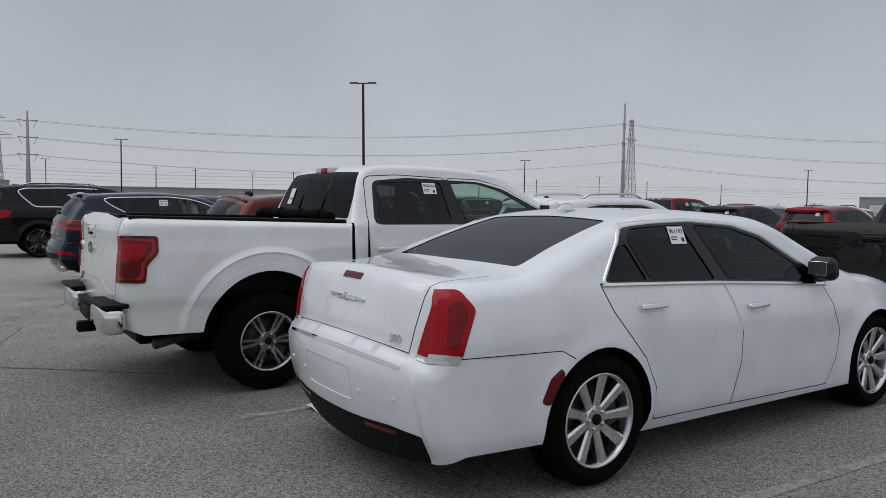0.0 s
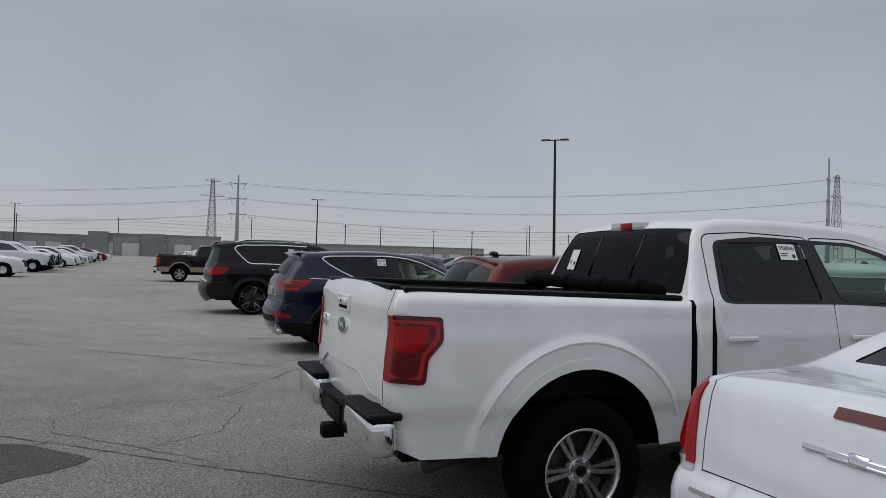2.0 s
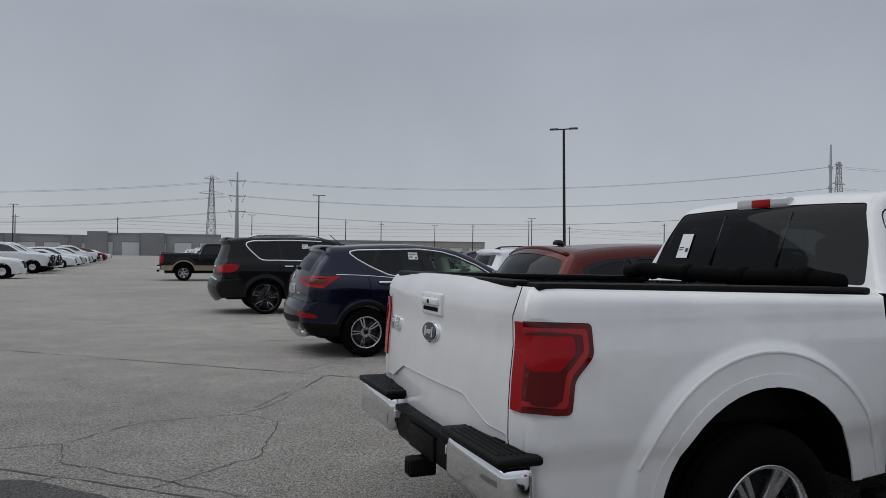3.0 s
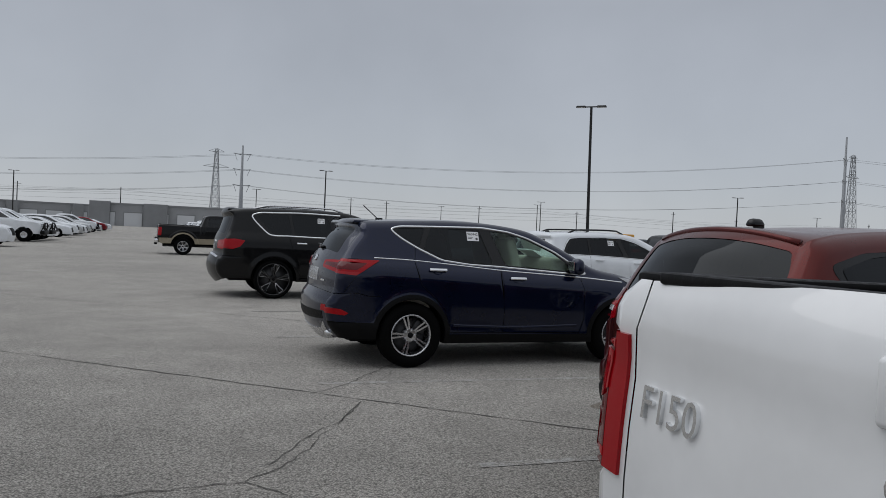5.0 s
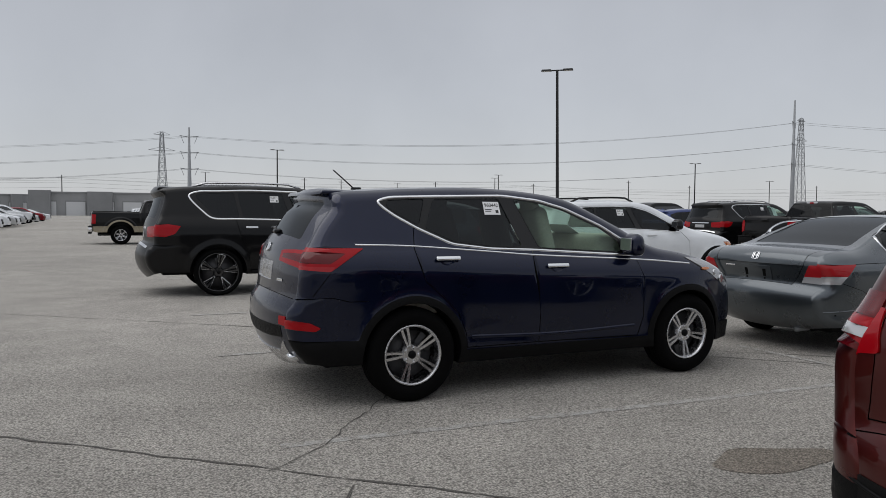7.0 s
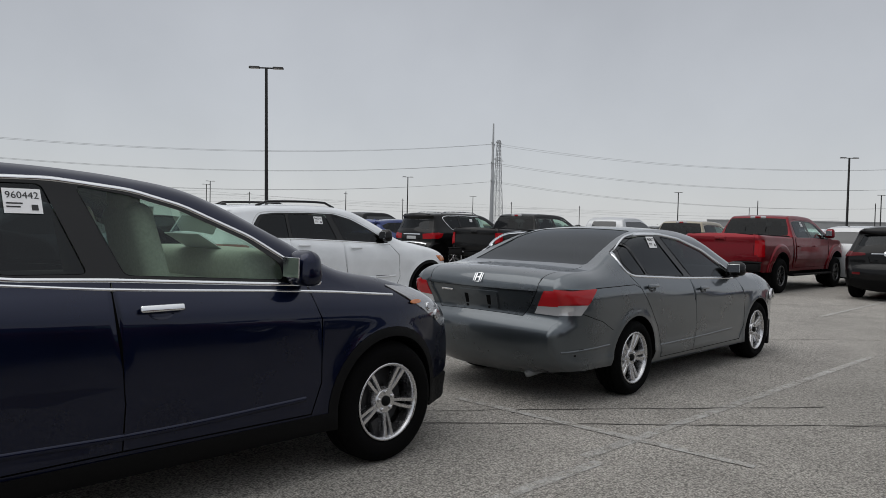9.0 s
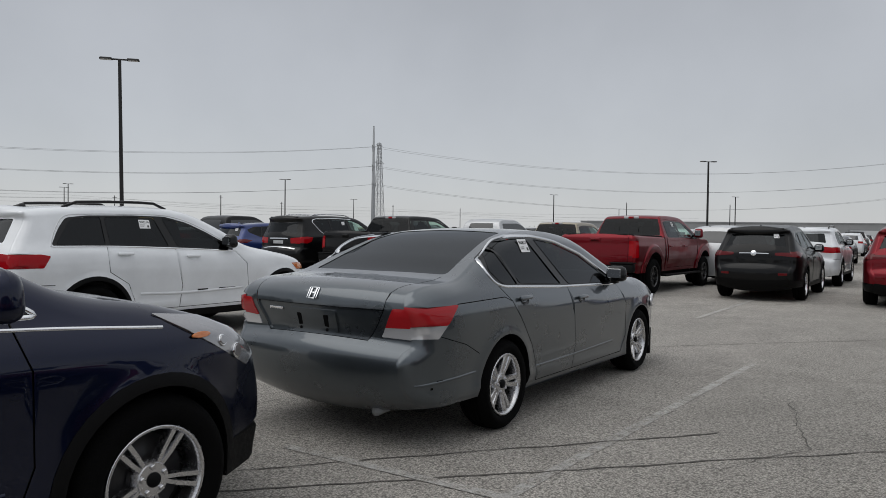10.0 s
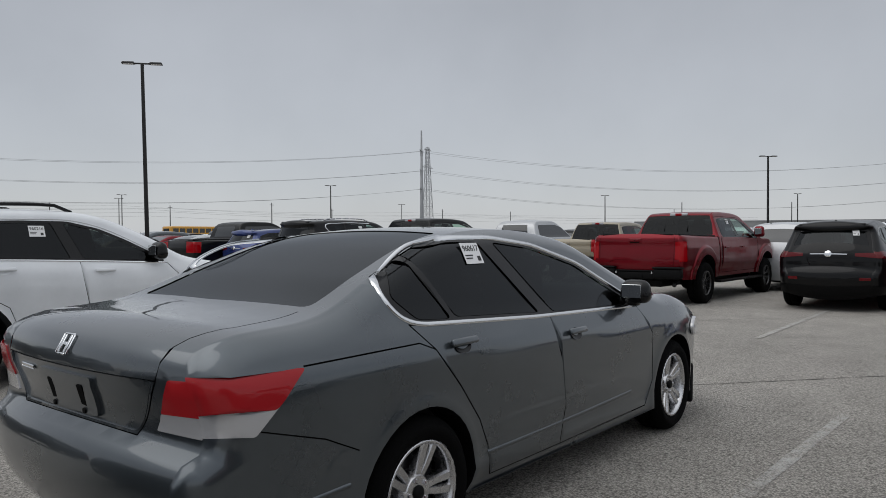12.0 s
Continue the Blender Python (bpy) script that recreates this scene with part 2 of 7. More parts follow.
def ribbon(path, width, z, bm=None, wobble=0.0):
    """A thin strip on the ground along a path."""
    b = bm or bmesh.new()
    prev = None
    for i, p in enumerate(path):
        a, c = Vector(path[max(i - 1, 0)]), Vector(path[min(i + 1, len(path) - 1)])
        d = (c - a).normalized()
        n = Vector((-d.y, d.x))
        w = width * (1 + random.uniform(-wobble, wobble)) / 2
        q = [b.verts.new((p[0] + n.x * w, p[1] + n.y * w, z)), b.verts.new((p[0] - n.x * w, p[1] - n.y * w, z))]
        if prev:
            b.faces.new((prev[0], prev[1], q[1], q[0]))
        prev = q
    return b


def hermite(pts, step):
    """A smooth curve through the points; a third value of 1 marks a sharp corner."""
    P = [Vector(p[:2]) for p in pts]
    sharp = [len(p) > 2 for p in pts]
    T = []
    for i in range(len(P)):
        a, b = P[max(i - 1, 0)], P[min(i + 1, len(P) - 1)]
        T.append((b - a) / max(1e-6, (P[i] - a).length + (b - P[i]).length))
    out = []
    for i in range(len(P) - 1):
        d = P[i + 1] - P[i]
        L = d.length
        t0 = d / L if sharp[i] else T[i]
        t1 = d / L if sharp[i + 1] else T[i + 1]
        n = max(1, round(L / step))
        for j in range(n):
            u = j / n
            out.append(P[i] * (2 * u**3 - 3 * u**2 + 1) + t0 * L * (u**3 - 2 * u**2 + u) + P[i + 1] * (3 * u**2 - 2 * u**3) + t1 * L * (u**3 - u**2))
    out.append(P[-1])
    return [(p.x, p.y) for p in out]


def fillet(poly, r, n=4):
    """Rounds the corners of a closed outline."""
    out = []
    for i, p in enumerate(poly):
        a, p, b = Vector(poly[i - 1][:2]), Vector(p[:2]), Vector(poly[(i + 1) % len(poly)][:2])
        ra, rb = min(r, (a - p).length * 0.45), min(r, (b - p).length * 0.45)
        s, e = p + (a - p).normalized() * ra, p + (b - p).normalized() * rb
        for j in range(n + 1):
            u = j / n
            out.append(tuple(s * (1 - u)**2 + p * 2 * u * (1 - u) + e * u * u))
    return out


def inside(poly, X, Z):
    p = np.array([q[:2] for q in poly])
    r = np.zeros(len(X), bool)
    x0, z0 = p[-1]
    for x1, z1 in p:
        c = (z1 > Z) != (z0 > Z)
        with np.errstate(divide="ignore", invalid="ignore"):
            r ^= c & (X < (x0 - x1) * (Z - z1) / (z0 - z1) + x1)
        x0, z0 = x1, z1
    return r


def buffered(line, w, closed=False):
    """The line as a chain of narrow quads."""
    L = list(line) + ([line[0]] if closed else [])
    quads = []
    for a, b in zip(L, L[1:]):
        a, b = Vector(a[:2]), Vector(b[:2])
        d = b - a
        if d.length < 1e-4:
            continue
        d.normalize()
        n = Vector((-d.y, d.x)) * w / 2
        e = d * w * 0.3
        quads.append([tuple(a - e + n), tuple(a - e - n), tuple(b + e - n), tuple(b + e + n)])
    return quads


def near_line(line, w, X, Z, closed=False):
    L = [p[:2] for p in line] + ([line[0][:2]] if closed else [])
    r = np.zeros(len(X), bool)
    for (ax, az), (bx, bz) in zip(L, L[1:]):
        dx, dz = bx - ax, bz - az
        q = dx * dx + dz * dz
        if q < 1e-9:
            continue
        t = np.clip(((X - ax) * dx + (Z - az) * dz) / q, 0, 1)
        r |= np.hypot(X - ax - t * dx, Z - az - t * dz) < w / 2 * 1.05
    return r


def offset_line(line, w):
    out = []
    for i, p in enumerate(line):
        a, b = Vector(line[max(i - 1, 0)][:2]), Vector(line[min(i + 1, len(line) - 1)][:2])
        d = (b - a).normalized()
        out.append((p[0] - d.y * w, p[1] + d.x * w))
    return out


def triangulate(points, loops, lines):
    """Flat triangles over points with the loops and lines as edges."""
    co = [Vector(p[:2]) for p in points]
    ed = []
    for l, closed in [(q, True) for q in loops] + [(q, False) for q in lines]:
        k = len(co)
        co += [Vector(p[:2]) for p in l]
        ed += [(k + i, k + i + 1) for i in range(len(l) - 1)]
        if closed:
            ed.append((k + len(l) - 1, k))
    v, _, f, _, _, _ = delaunay_2d_cdt(co, ed, [], 0, 1e-5)
    return np.array([(p[0], p[1]) for p in v]), np.array([q[:3] for q in f])


def sheet(name, V, N, F, mat, parent, label="", depth=0.0):
    """One mesh part of the given triangles, with its own normals; a raised or sunk one gets walls down to the surface round it."""
    used = np.unique(F)
    if len(used) == 0:
        return None
    back = np.zeros(len(V), int)
    back[used] = np.arange(len(used))
    P, M, Q = V[used], N[used], back[F].tolist()
    if depth and mat not in SEE_THROUGH:
        E = np.concatenate([F[:, [0, 1]], F[:, [1, 2]], F[:, [2, 0]]])
        _, at, count = np.unique(np.sort(E, axis=1), axis=0, return_index=True, return_counts=True)
        a, b = E[at[count == 1]].T
        low = V - N * (depth + math.copysign(0.002, depth))
        wall = np.stack([V[a], V[b], low[b], low[a]], 1)
        out = np.cross(V[b] - V[a], N[a]) * math.copysign(1, depth)
        out /= np.linalg.norm(out, axis=1)[:, None] + 1e-9
        turned = (np.cross(wall[:, 1] - wall[:, 0], wall[:, 2] - wall[:, 0]) * out).sum(1) < 0
        wall[turned] = wall[turned][:, ::-1]
        k = len(P) + 4 * np.arange(len(wall))[:, None] + np.arange(4)
        P, M = np.concatenate([P, wall.reshape(-1, 3)]), np.concatenate([M, np.repeat(out, 4, axis=0)])
        Q += k.tolist()
    me = bpy.data.meshes.new(name)
    me.from_pydata(P.tolist(), [], Q)
    me.polygons.foreach_set("use_smooth", [True] * len(Q))
    me.normals_split_custom_set_from_vertices(M.tolist())
    me.materials.append(mat)
    ob = new(name, me)
    ob.parent = parent
    if label:
        tagged(ob, label)
    return ob

# ---- vehicle shells ----


class Shell:
    """A car body: sides as a surface over the side view, and one cap that runs over tail, roof, hood and nose.
    x runs forward from the rear axle, z up from the ground, y to the left."""

    def __init__(s, rear, top, front, belt, sec, W, wb, r, ra, sill=0.24, cell=0.07, R=0.09, tail=(0.13, 0.55), nose=(0.27, 0.9),
                 flare=0.0, fw=0.09, crowns=(0.10, 0.02, 0.16), open_bed=None, step=0.045, fz=1.0, tail_sill=None, arch_up=0.0):
        s.W, s.wb, s.r, s.ra, s.sill, s.cell, s.R = W, wb, r, ra, sill, cell, R
        s.tail_sill, s.az = tail_sill or sill, r + arch_up
        s.tail, s.nose, s.flare, s.fw, s.fz = tail, nose, flare, fw, fz
        s.sil = np.array(hermite(rear + top + front, step))
        near = [int(np.argmin(np.hypot(s.sil[:, 0] - p[0], s.sil[:, 1] - p[1]))) for p in (rear[-1], front[0])]
        s.k0, s.k1 = near
        s.belt = np.array(belt)
        zs, ins = zip(*sec)
        g = np.linspace(0, 2.4, 481)
        v = np.interp(g, zs, ins)
        v = np.convolve(np.pad(v, 6, mode="edge"), np.ones(13) / 13, "valid")
        s.sec = (g, v)
        s.x0, s.x1 = s.sil[:, 0].min(), s.sil[:, 0].max()
        seg = np.hypot(*np.diff(s.sil, axis=0).T)
        s.s = np.concatenate([[0], np.cumsum(seg)])
        d = np.gradient(s.sil, axis=0)
        d /= np.linalg.norm(d, axis=1)[:, None] + 1e-9
        n = np.stack([-d[:, 1], d[:, 0]], 1)
        k = np.arange(len(s.sil))
        c = np.where(k < s.k0, crowns[0], np.where(k > s.k1, crowns[2], crowns[1])).astype(float)
        pad = 4
        s.crown = np.convolve(np.pad(c, pad, mode="edge"), np.ones(2 * pad + 1) / (2 * pad + 1), "valid")
        for _ in range(2):
            n = np.stack([np.convolve(np.pad(n[:, i], 1, mode="edge"), np.ones(3) / 3, "valid") for i in (0, 1)], 1)
        s.n = n / (np.linalg.norm(n, axis=1)[:, None] + 1e-9)
        s.ye = s.half(s.sil[:, 0], s.sil[:, 1], edge=True)
        s.open_bed = open_bed

    def dist(s, X, Z):
        A, B = s.sil[:-1], s.sil[1:]
        D = B - A
        q = (D**2).sum(1) + 1e-12
        out = np.empty(len(X))
        for i in range(0, len(X), 2000):
            x, z = X[i:i + 2000, None], Z[i:i + 2000, None]
            t = np.clip(((x - A[:, 0]) * D[:, 0] + (z - A[:, 1]) * D[:, 1]) / q, 0, 1)
            out[i:i + 2000] = np.sqrt(((x - A[:, 0] - t * D[:, 0])**2 + (z - A[:, 1] - t * D[:, 1])**2).min(1))
        return out

    def half(s, X, Z, edge=False):
        X, Z = np.asarray(X, float), np.asarray(Z, float)
        u = np.clip((s.x0 + s.tail[1] - X) / s.tail[1], 0, 1)
        w = np.clip((X - s.x1 + s.nose[1]) / s.nose[1], 0, 1)
        zz = Z - np.interp(X, s.belt[:, 0], s.belt[:, 1]) + s.belt[0, 1]
        y = s.W - s.tail[0] * u**2.4 - s.nose[0] * w**2.4 - np.interp(zz, *s.sec)
        if s.flare:
            for wx in (0, s.wb):
                q = np.hypot(X - wx, Z - s.az)
                if s.fw > 0.1:
                    g = np.clip((s.ra + s.fw + 0.05 - q) / 0.06, 0, 1)
                    y = y + s.flare * g * g * (3 - 2 * g) * np.clip((s.fz - Z) / 0.12, 0, 1)
                else:
                    y = y + s.flare * np.exp(-((q - s.ra) / s.fw)**2) * np.clip((s.fz - Z) / 0.12, 0, 1)
        if edge:
            return y - s.R
        e = np.clip(1 - s.dist(X, Z) / s.R, 0, 1)
        return y - s.R * (1 - np.sqrt(np.maximum(0, 1 - e * e)))

    def arc(s, wx):
        h = math.asin(max(-1, min(1, (s.sill - s.az) / s.ra)))
        e = math.asin(max(-1, min(1, ((s.tail_sill if wx == 0 else s.sill) - s.az) / s.ra)))
        return [(wx + s.ra * math.cos(a), s.az + s.ra * math.sin(a)) for a in np.linspace(h, math.pi - e, 22)]

    def outline(s):
        b = []
        for wx in (s.wb, 0):
            b += s.arc(wx)
        e0, e1 = s.sil[0], s.sil[-1]
        return [tuple(p) for p in s.sil] + [(e1[0] - 0.1, s.sill)] + b + [(e0[0] + 0.1, s.tail_sill)]

    def side(s, root, regions, gaps, base, names=("side_panel", "")):
        """regions: (name, outline, material, depth, label), the first that holds a spot wins. gaps: (line, closed, width)."""
        out = s.outline()
        pts = []
        for o in (0.03, 0.12, 0.32, 0.62, 1.0):
            pts += offset_line([tuple(p) for p in s.sil], -s.R * o)
        P = np.array(pts)
        o = np.repeat([0.03, 0.12, 0.32, 0.62, 1.0], len(s.sil)) * s.R
        P = P[(s.dist(P[:, 0], P[:, 1]) > o * 0.93) & inside(out, P[:, 0], P[:, 1])]
        gx, gz = np.meshgrid(np.arange(s.x0, s.x1, s.cell), np.arange(s.sill, s.sil[:, 1].max(), s.cell))
        G = np.stack([gx.ravel(), gz.ravel()], 1)
        G = G[inside(out, G[:, 0], G[:, 1])]
        G = G[s.dist(G[:, 0], G[:, 1]) > s.R * 1.1]
        if s.flare:
            k = np.linspace(math.radians(-15), math.radians(195), 64)
            rings = [s.ra + o for o in ((0.012, 0.035, 0.07, 0.10, 0.13, 0.15, 0.165, 0.18, 0.195, 0.21, 0.23) if s.fw > 0.1 else (0.015, 0.04, 0.08, 0.12, 0.16))]
            Q = np.array([(wx + q * math.cos(a), s.az + q * math.sin(a)) for wx in (0, s.wb) for q in rings for a in k])
            Q = Q[inside(out, Q[:, 0], Q[:, 1])]
            Q = Q[s.dist(Q[:, 0], Q[:, 1]) > s.R * 1.05]
            hold = np.ones(len(G), bool)
            for wx in (0, s.wb):
                hold &= np.hypot(G[:, 0] - wx, G[:, 1] - s.az) > rings[-1] + 0.02
            G = np.concatenate([G[hold], Q])
        quads = [q for line, closed, w in gaps for q in buffered(line, w, closed)]
        V2, F = triangulate(np.concatenate([P, G]), [out] + [g[1] for g in regions] + quads, [])
        X, Z = V2.T
        C = V2[F].mean(1)
        keep = inside(out, *C.T)
        Y = s.half(X, Z)
        h = 0.004
        nx = -(s.half(X + h, Z) - s.half(X - h, Z)) / (2 * h)
        nz = -(s.half(X, Z + h) - s.half(X, Z - h)) / (2 * h)
        rim = s.dist(X, Z) < 1e-3
        N = np.stack([nx, np.ones_like(nx), nz], 1)
        # at the very edge the surface turns into the cap
        if rim.any():
            k = np.argmin(np.hypot(X[rim, None] - s.sil[:, 0], Z[rim, None] - s.sil[:, 1]), 1)
            N[rim] = np.stack([s.n[k, 0], np.full(len(k), 0.12), s.n[k, 1]], 1)
        N /= np.linalg.norm(N, axis=1)[:, None]
        label = np.full(len(F), -1)
        g = np.zeros(len(F), bool)
        for line, closed, w in gaps:
            g |= near_line(line, w, *C.T, closed)
        for i, q in reversed(list(enumerate(regions))):
            label[inside(q[1], *C.T)] = i
        flush = [i for i, q in enumerate(regions) if q[3] == 0]
        g &= np.isin(label, [-1] + flush)
        label[g] = -2
        label[~keep] = -9
        for sd in (-1, 1):
            for i, (name, mat, depth, text) in [(-2, ("panel_gap", GAP, -0.007, "")), (-1, (names[0], base, 0, names[1]))] + [(i, (q[0], q[2], q[3], q[4])) for i, q in enumerate(regions)]:
                f = F[label == i]
                if not len(f):
                    continue
                V = np.stack([X, Y, Z], 1) + N * depth
                M = N.copy()
                V[:, 1] *= sd
                M[:, 1] *= sd
                a, b, c = V[f[0]]
                if np.dot(np.cross(b - a, c - a), M[f[0]].mean(0)) < 0:
                    f = f[:, ::-1]
                sheet(name, V, M, f, mat, root, text, depth)

    def s_of(s, key, v):
        k0, k1 = s.k0, s.k1
        if key == "r":
            z = np.maximum.accumulate(s.sil[:k0 + 1, 1])
            return float(np.interp(v, z, s.s[:k0 + 1]))
        if key == "f":
            z = s.sil[k1:, 1][::-1]
            return float(np.interp(v, np.maximum.accumulate(z), s.s[k1:][::-1]))
        return float(np.interp(v, np.maximum.accumulate(s.sil[k0:k1 + 1, 0]), s.s[k0:k1 + 1]))

    def cap_point(s, S, T):
        S, T = np.asarray(S, float), np.asarray(T, float)
        c = lambda a: np.interp(S, s.s, a)
        k = c(s.crown) * (1 - np.abs(T)**2.2)
        return np.stack([c(s.sil[:, 0]) + c(s.n[:, 0]) * k, T * c(s.ye), c(s.sil[:, 1]) + c(s.n[:, 1]) * k], -1)

    def cap_at(s, key, v, y, off=0.0):
        """Place and outward normal on the cap."""
        S = s.s_of(key, v)
        T = y / float(np.interp(S, s.s, s.ye))
        p = s.cap_point(S, T)
        a, b = s.cap_point(S + 0.01, T) - s.cap_point(S - 0.01, T), s.cap_point(S, T + 0.02) - s.cap_point(S, T - 0.02)
        n = np.cross(a, b)
        n = Vector(n / np.linalg.norm(n))
        return Vector(p) + n * off, n

    def side_at(s, x, z, sd=-1, off=0.0):
        y = float(s.half([x], [z])[0])
        h = 0.01
        n = Vector((-float(s.half([x + h], [z])[0] - s.half([x - h], [z])[0]) / (2 * h), 1, -float(s.half([x], [z + h])[0] - s.half([x], [z - h])[0]) / (2 * h))).normalized()
        p = Vector((x, y, z)) + n * off
        return Vector((p.x, p.y * sd, p.z)), Vector((n.x, n.y * sd, n.z))

    def cap_poly(s, verts):
        """An outline on the cap from corners (key, value, y)."""
        out = []
        for (k, v, y), (k2, v2, y2) in zip(verts, verts[1:] + verts[:1]):
            a, b = s.s_of(k, v), s.s_of(k2, v2)
            for i in range(6):
                u = i / 6
                S, Y = a + (b - a) * u, y + (y2 - y) * u
                out.append((S, max(-1, min(1, Y / float(np.interp(S, s.s, s.ye)))) * 0.75))
        return out

    def cap(s, root, regions, gaps, base, names=("hood_and_roof", "")):
        """regions: (name, corners, material, depth, label, fillet); mirrored ones are given once for each side."""
        regs = [(q[0], fillet(s.cap_poly(q[1]), q[5], 3) if q[5] else s.cap_poly(q[1]), *q[2:5]) for q in regions]
        lines = [([p for p in s.cap_poly(g)][:6 * (len(g) - 1) + 1], 0.006) for g in gaps]
        Sg = s.s[::2] if s.cell > 0.09 else s.s
        n = 9 if s.cell > 0.09 else 17
        gs, gt = np.meshgrid(Sg, np.linspace(-0.75, 0.75, n))
        border = [(a, -0.75) for a in s.s] + [(a, 0.75) for a in s.s[::-1]]
        P = np.stack([gs.ravel(), gt.ravel()], 1)
        V2, F = triangulate(P, [border] + [q[1] for q in regs] + [b for l, w in lines for b in buffered(l, w)], [])
        S, T = V2[:, 0], np.clip(V2[:, 1] / 0.75, -1, 1)
        V = s.cap_point(S, T)
        a = s.cap_point(np.minimum(S + 0.006, s.s[-1]), T) - s.cap_point(np.maximum(S - 0.006, 0), T)
        b = s.cap_point(S, np.minimum(T + 0.02, 1)) - s.cap_point(S, np.maximum(T - 0.02, -1))
        N = np.cross(a, b)
        N /= np.linalg.norm(N, axis=1)[:, None] + 1e-9
        C = V2[F].mean(1)
        label = np.full(len(F), -1)
        g = np.zeros(len(F), bool)
        for l, w in lines:
            g |= near_line(l, w, *C.T)
        for i, q in reversed(list(enumerate(regs))):
            label[inside(q[1], *C.T)] = i
        flush = [i for i, q in enumerate(regs) if q[3] == 0]
        g &= np.isin(label, [-1] + flush)
        label[g] = -2
        label[(np.abs(T[F]) > 0.999).all(1)] = -9
        if s.open_bed:
            sa, sb = s.s_of("r", s.open_bed[0]), s.s_of("t", s.open_bed[1])
            label[(C[:, 0] > sa) & (C[:, 0] < sb)] = -9
        for i, (name, mat, depth, text) in [(-2, ("panel_gap", GAP, -0.007, "")), (-1, (names[0], base, 0, names[1]))] + [(i, (q[0], q[2], q[3], q[4])) for i, q in enumerate(regs)]:
            f = F[label == i]
            if not len(f):
                continue
            W = V + N * depth
            p, q, r = W[f[0]]
            if np.dot(np.cross(q - p, r - p), N[f[0]].mean(0)) < 0:
                f = f[:, ::-1]
            sheet(name, W, N, f, mat, root, text, depth)

    def strip(s, root, name, line, w, mat, off=0.006, closed=False, label="", thick=0.008):
        """A narrow moulding on both sides along a side-view line."""
        L = hermite(line, 0.06) if not closed else list(line) + [line[0]]
        for sd in (-1, 1):
            b = bmesh.new()
            prev = None
            for i, p in enumerate(L):
                a, c = Vector(L[max(i - 1, 0)][:2]), Vector(L[min(i + 1, len(L) - 1)][:2])
                if closed and i in (0, len(L) - 1):
                    a, c = Vector(L[-2][:2]), Vector(L[1][:2])
                d = (c - a).normalized()
                n2 = Vector((-d.y, d.x)) * w / 2
                q = []
                for k, o in ((1, -0.004), (0.7, thick), (-0.7, thick), (-1, -0.004)):
                    pt, nn = s.side_at(p[0] + n2.x * k, p[1] + n2.y * k, sd, off - 0.006 + o)
                    q.append(b.verts.new(pt))
                if prev:
                    for j in range(3):
                        b.faces.new((prev[j], prev[j + 1], q[j + 1], q[j]) if sd > 0 else (q[j], q[j + 1], prev[j + 1], prev[j]))
                prev = q
            part(name, b, mat, root, label, 60)


def frame_from(n, up=Vector((0, 0, 1))):
    """Axes with x along the surface, y up it, z out of it."""
    x = up.cross(n).normalized()
    return Matrix((x, n.cross(x), n)).transposed().to_4x4()


def lettering(text, size, at, n, mat, parent, name="lettering", thick=0.002, label="", up=Vector((0, 0, 1))):
    c = bpy.data.curves.new(name, "FONT")
    c.body, c.size, c.extrude, c.align_x, c.align_y = text, size, thick, "CENTER", "CENTER"
    c.resolution_u = 3
    c.materials.append(mat)
    ob = new(name, c)
    ob.parent = parent
    ob.matrix_basis = Matrix.Translation(at) @ frame_from(n, up)
    if label:
        tagged(ob, label)
    return ob


def sticker(root, at, n, number, w=0.15, h=0.115):
    """A lot tag behind a window: number above, small print and a code block below."""
    m = Matrix.Translation(at) @ frame_from(n)
    p = part("paper_tag", rbox(w, h, 0.002), PAPER, root, "white paper lot tag on window", None)
    p.matrix_basis = m
    if number:
        lettering(number, 0.044, Vector((0, h * 0.22, 0.002)), Vector((0, 0, 1)), INK, p, "lot_number", 0.0008, "printed lot number", Vector((0, 1, 0)))
    b = rbox(w * 0.42, 0.006, 0.001, (-w * 0.22, -0.012, 0.0025))
    rbox(w * 0.36, 0.006, 0.001, (-w * 0.25, -0.028, 0.0025), bm=b)
    rbox(0.026, 0.026, 0.001, (w * 0.3, -0.03, 0.0025), bm=b)
    tagged(part("small_print", b, INK, p, "", None), kind="stuff")


TYRES = {}


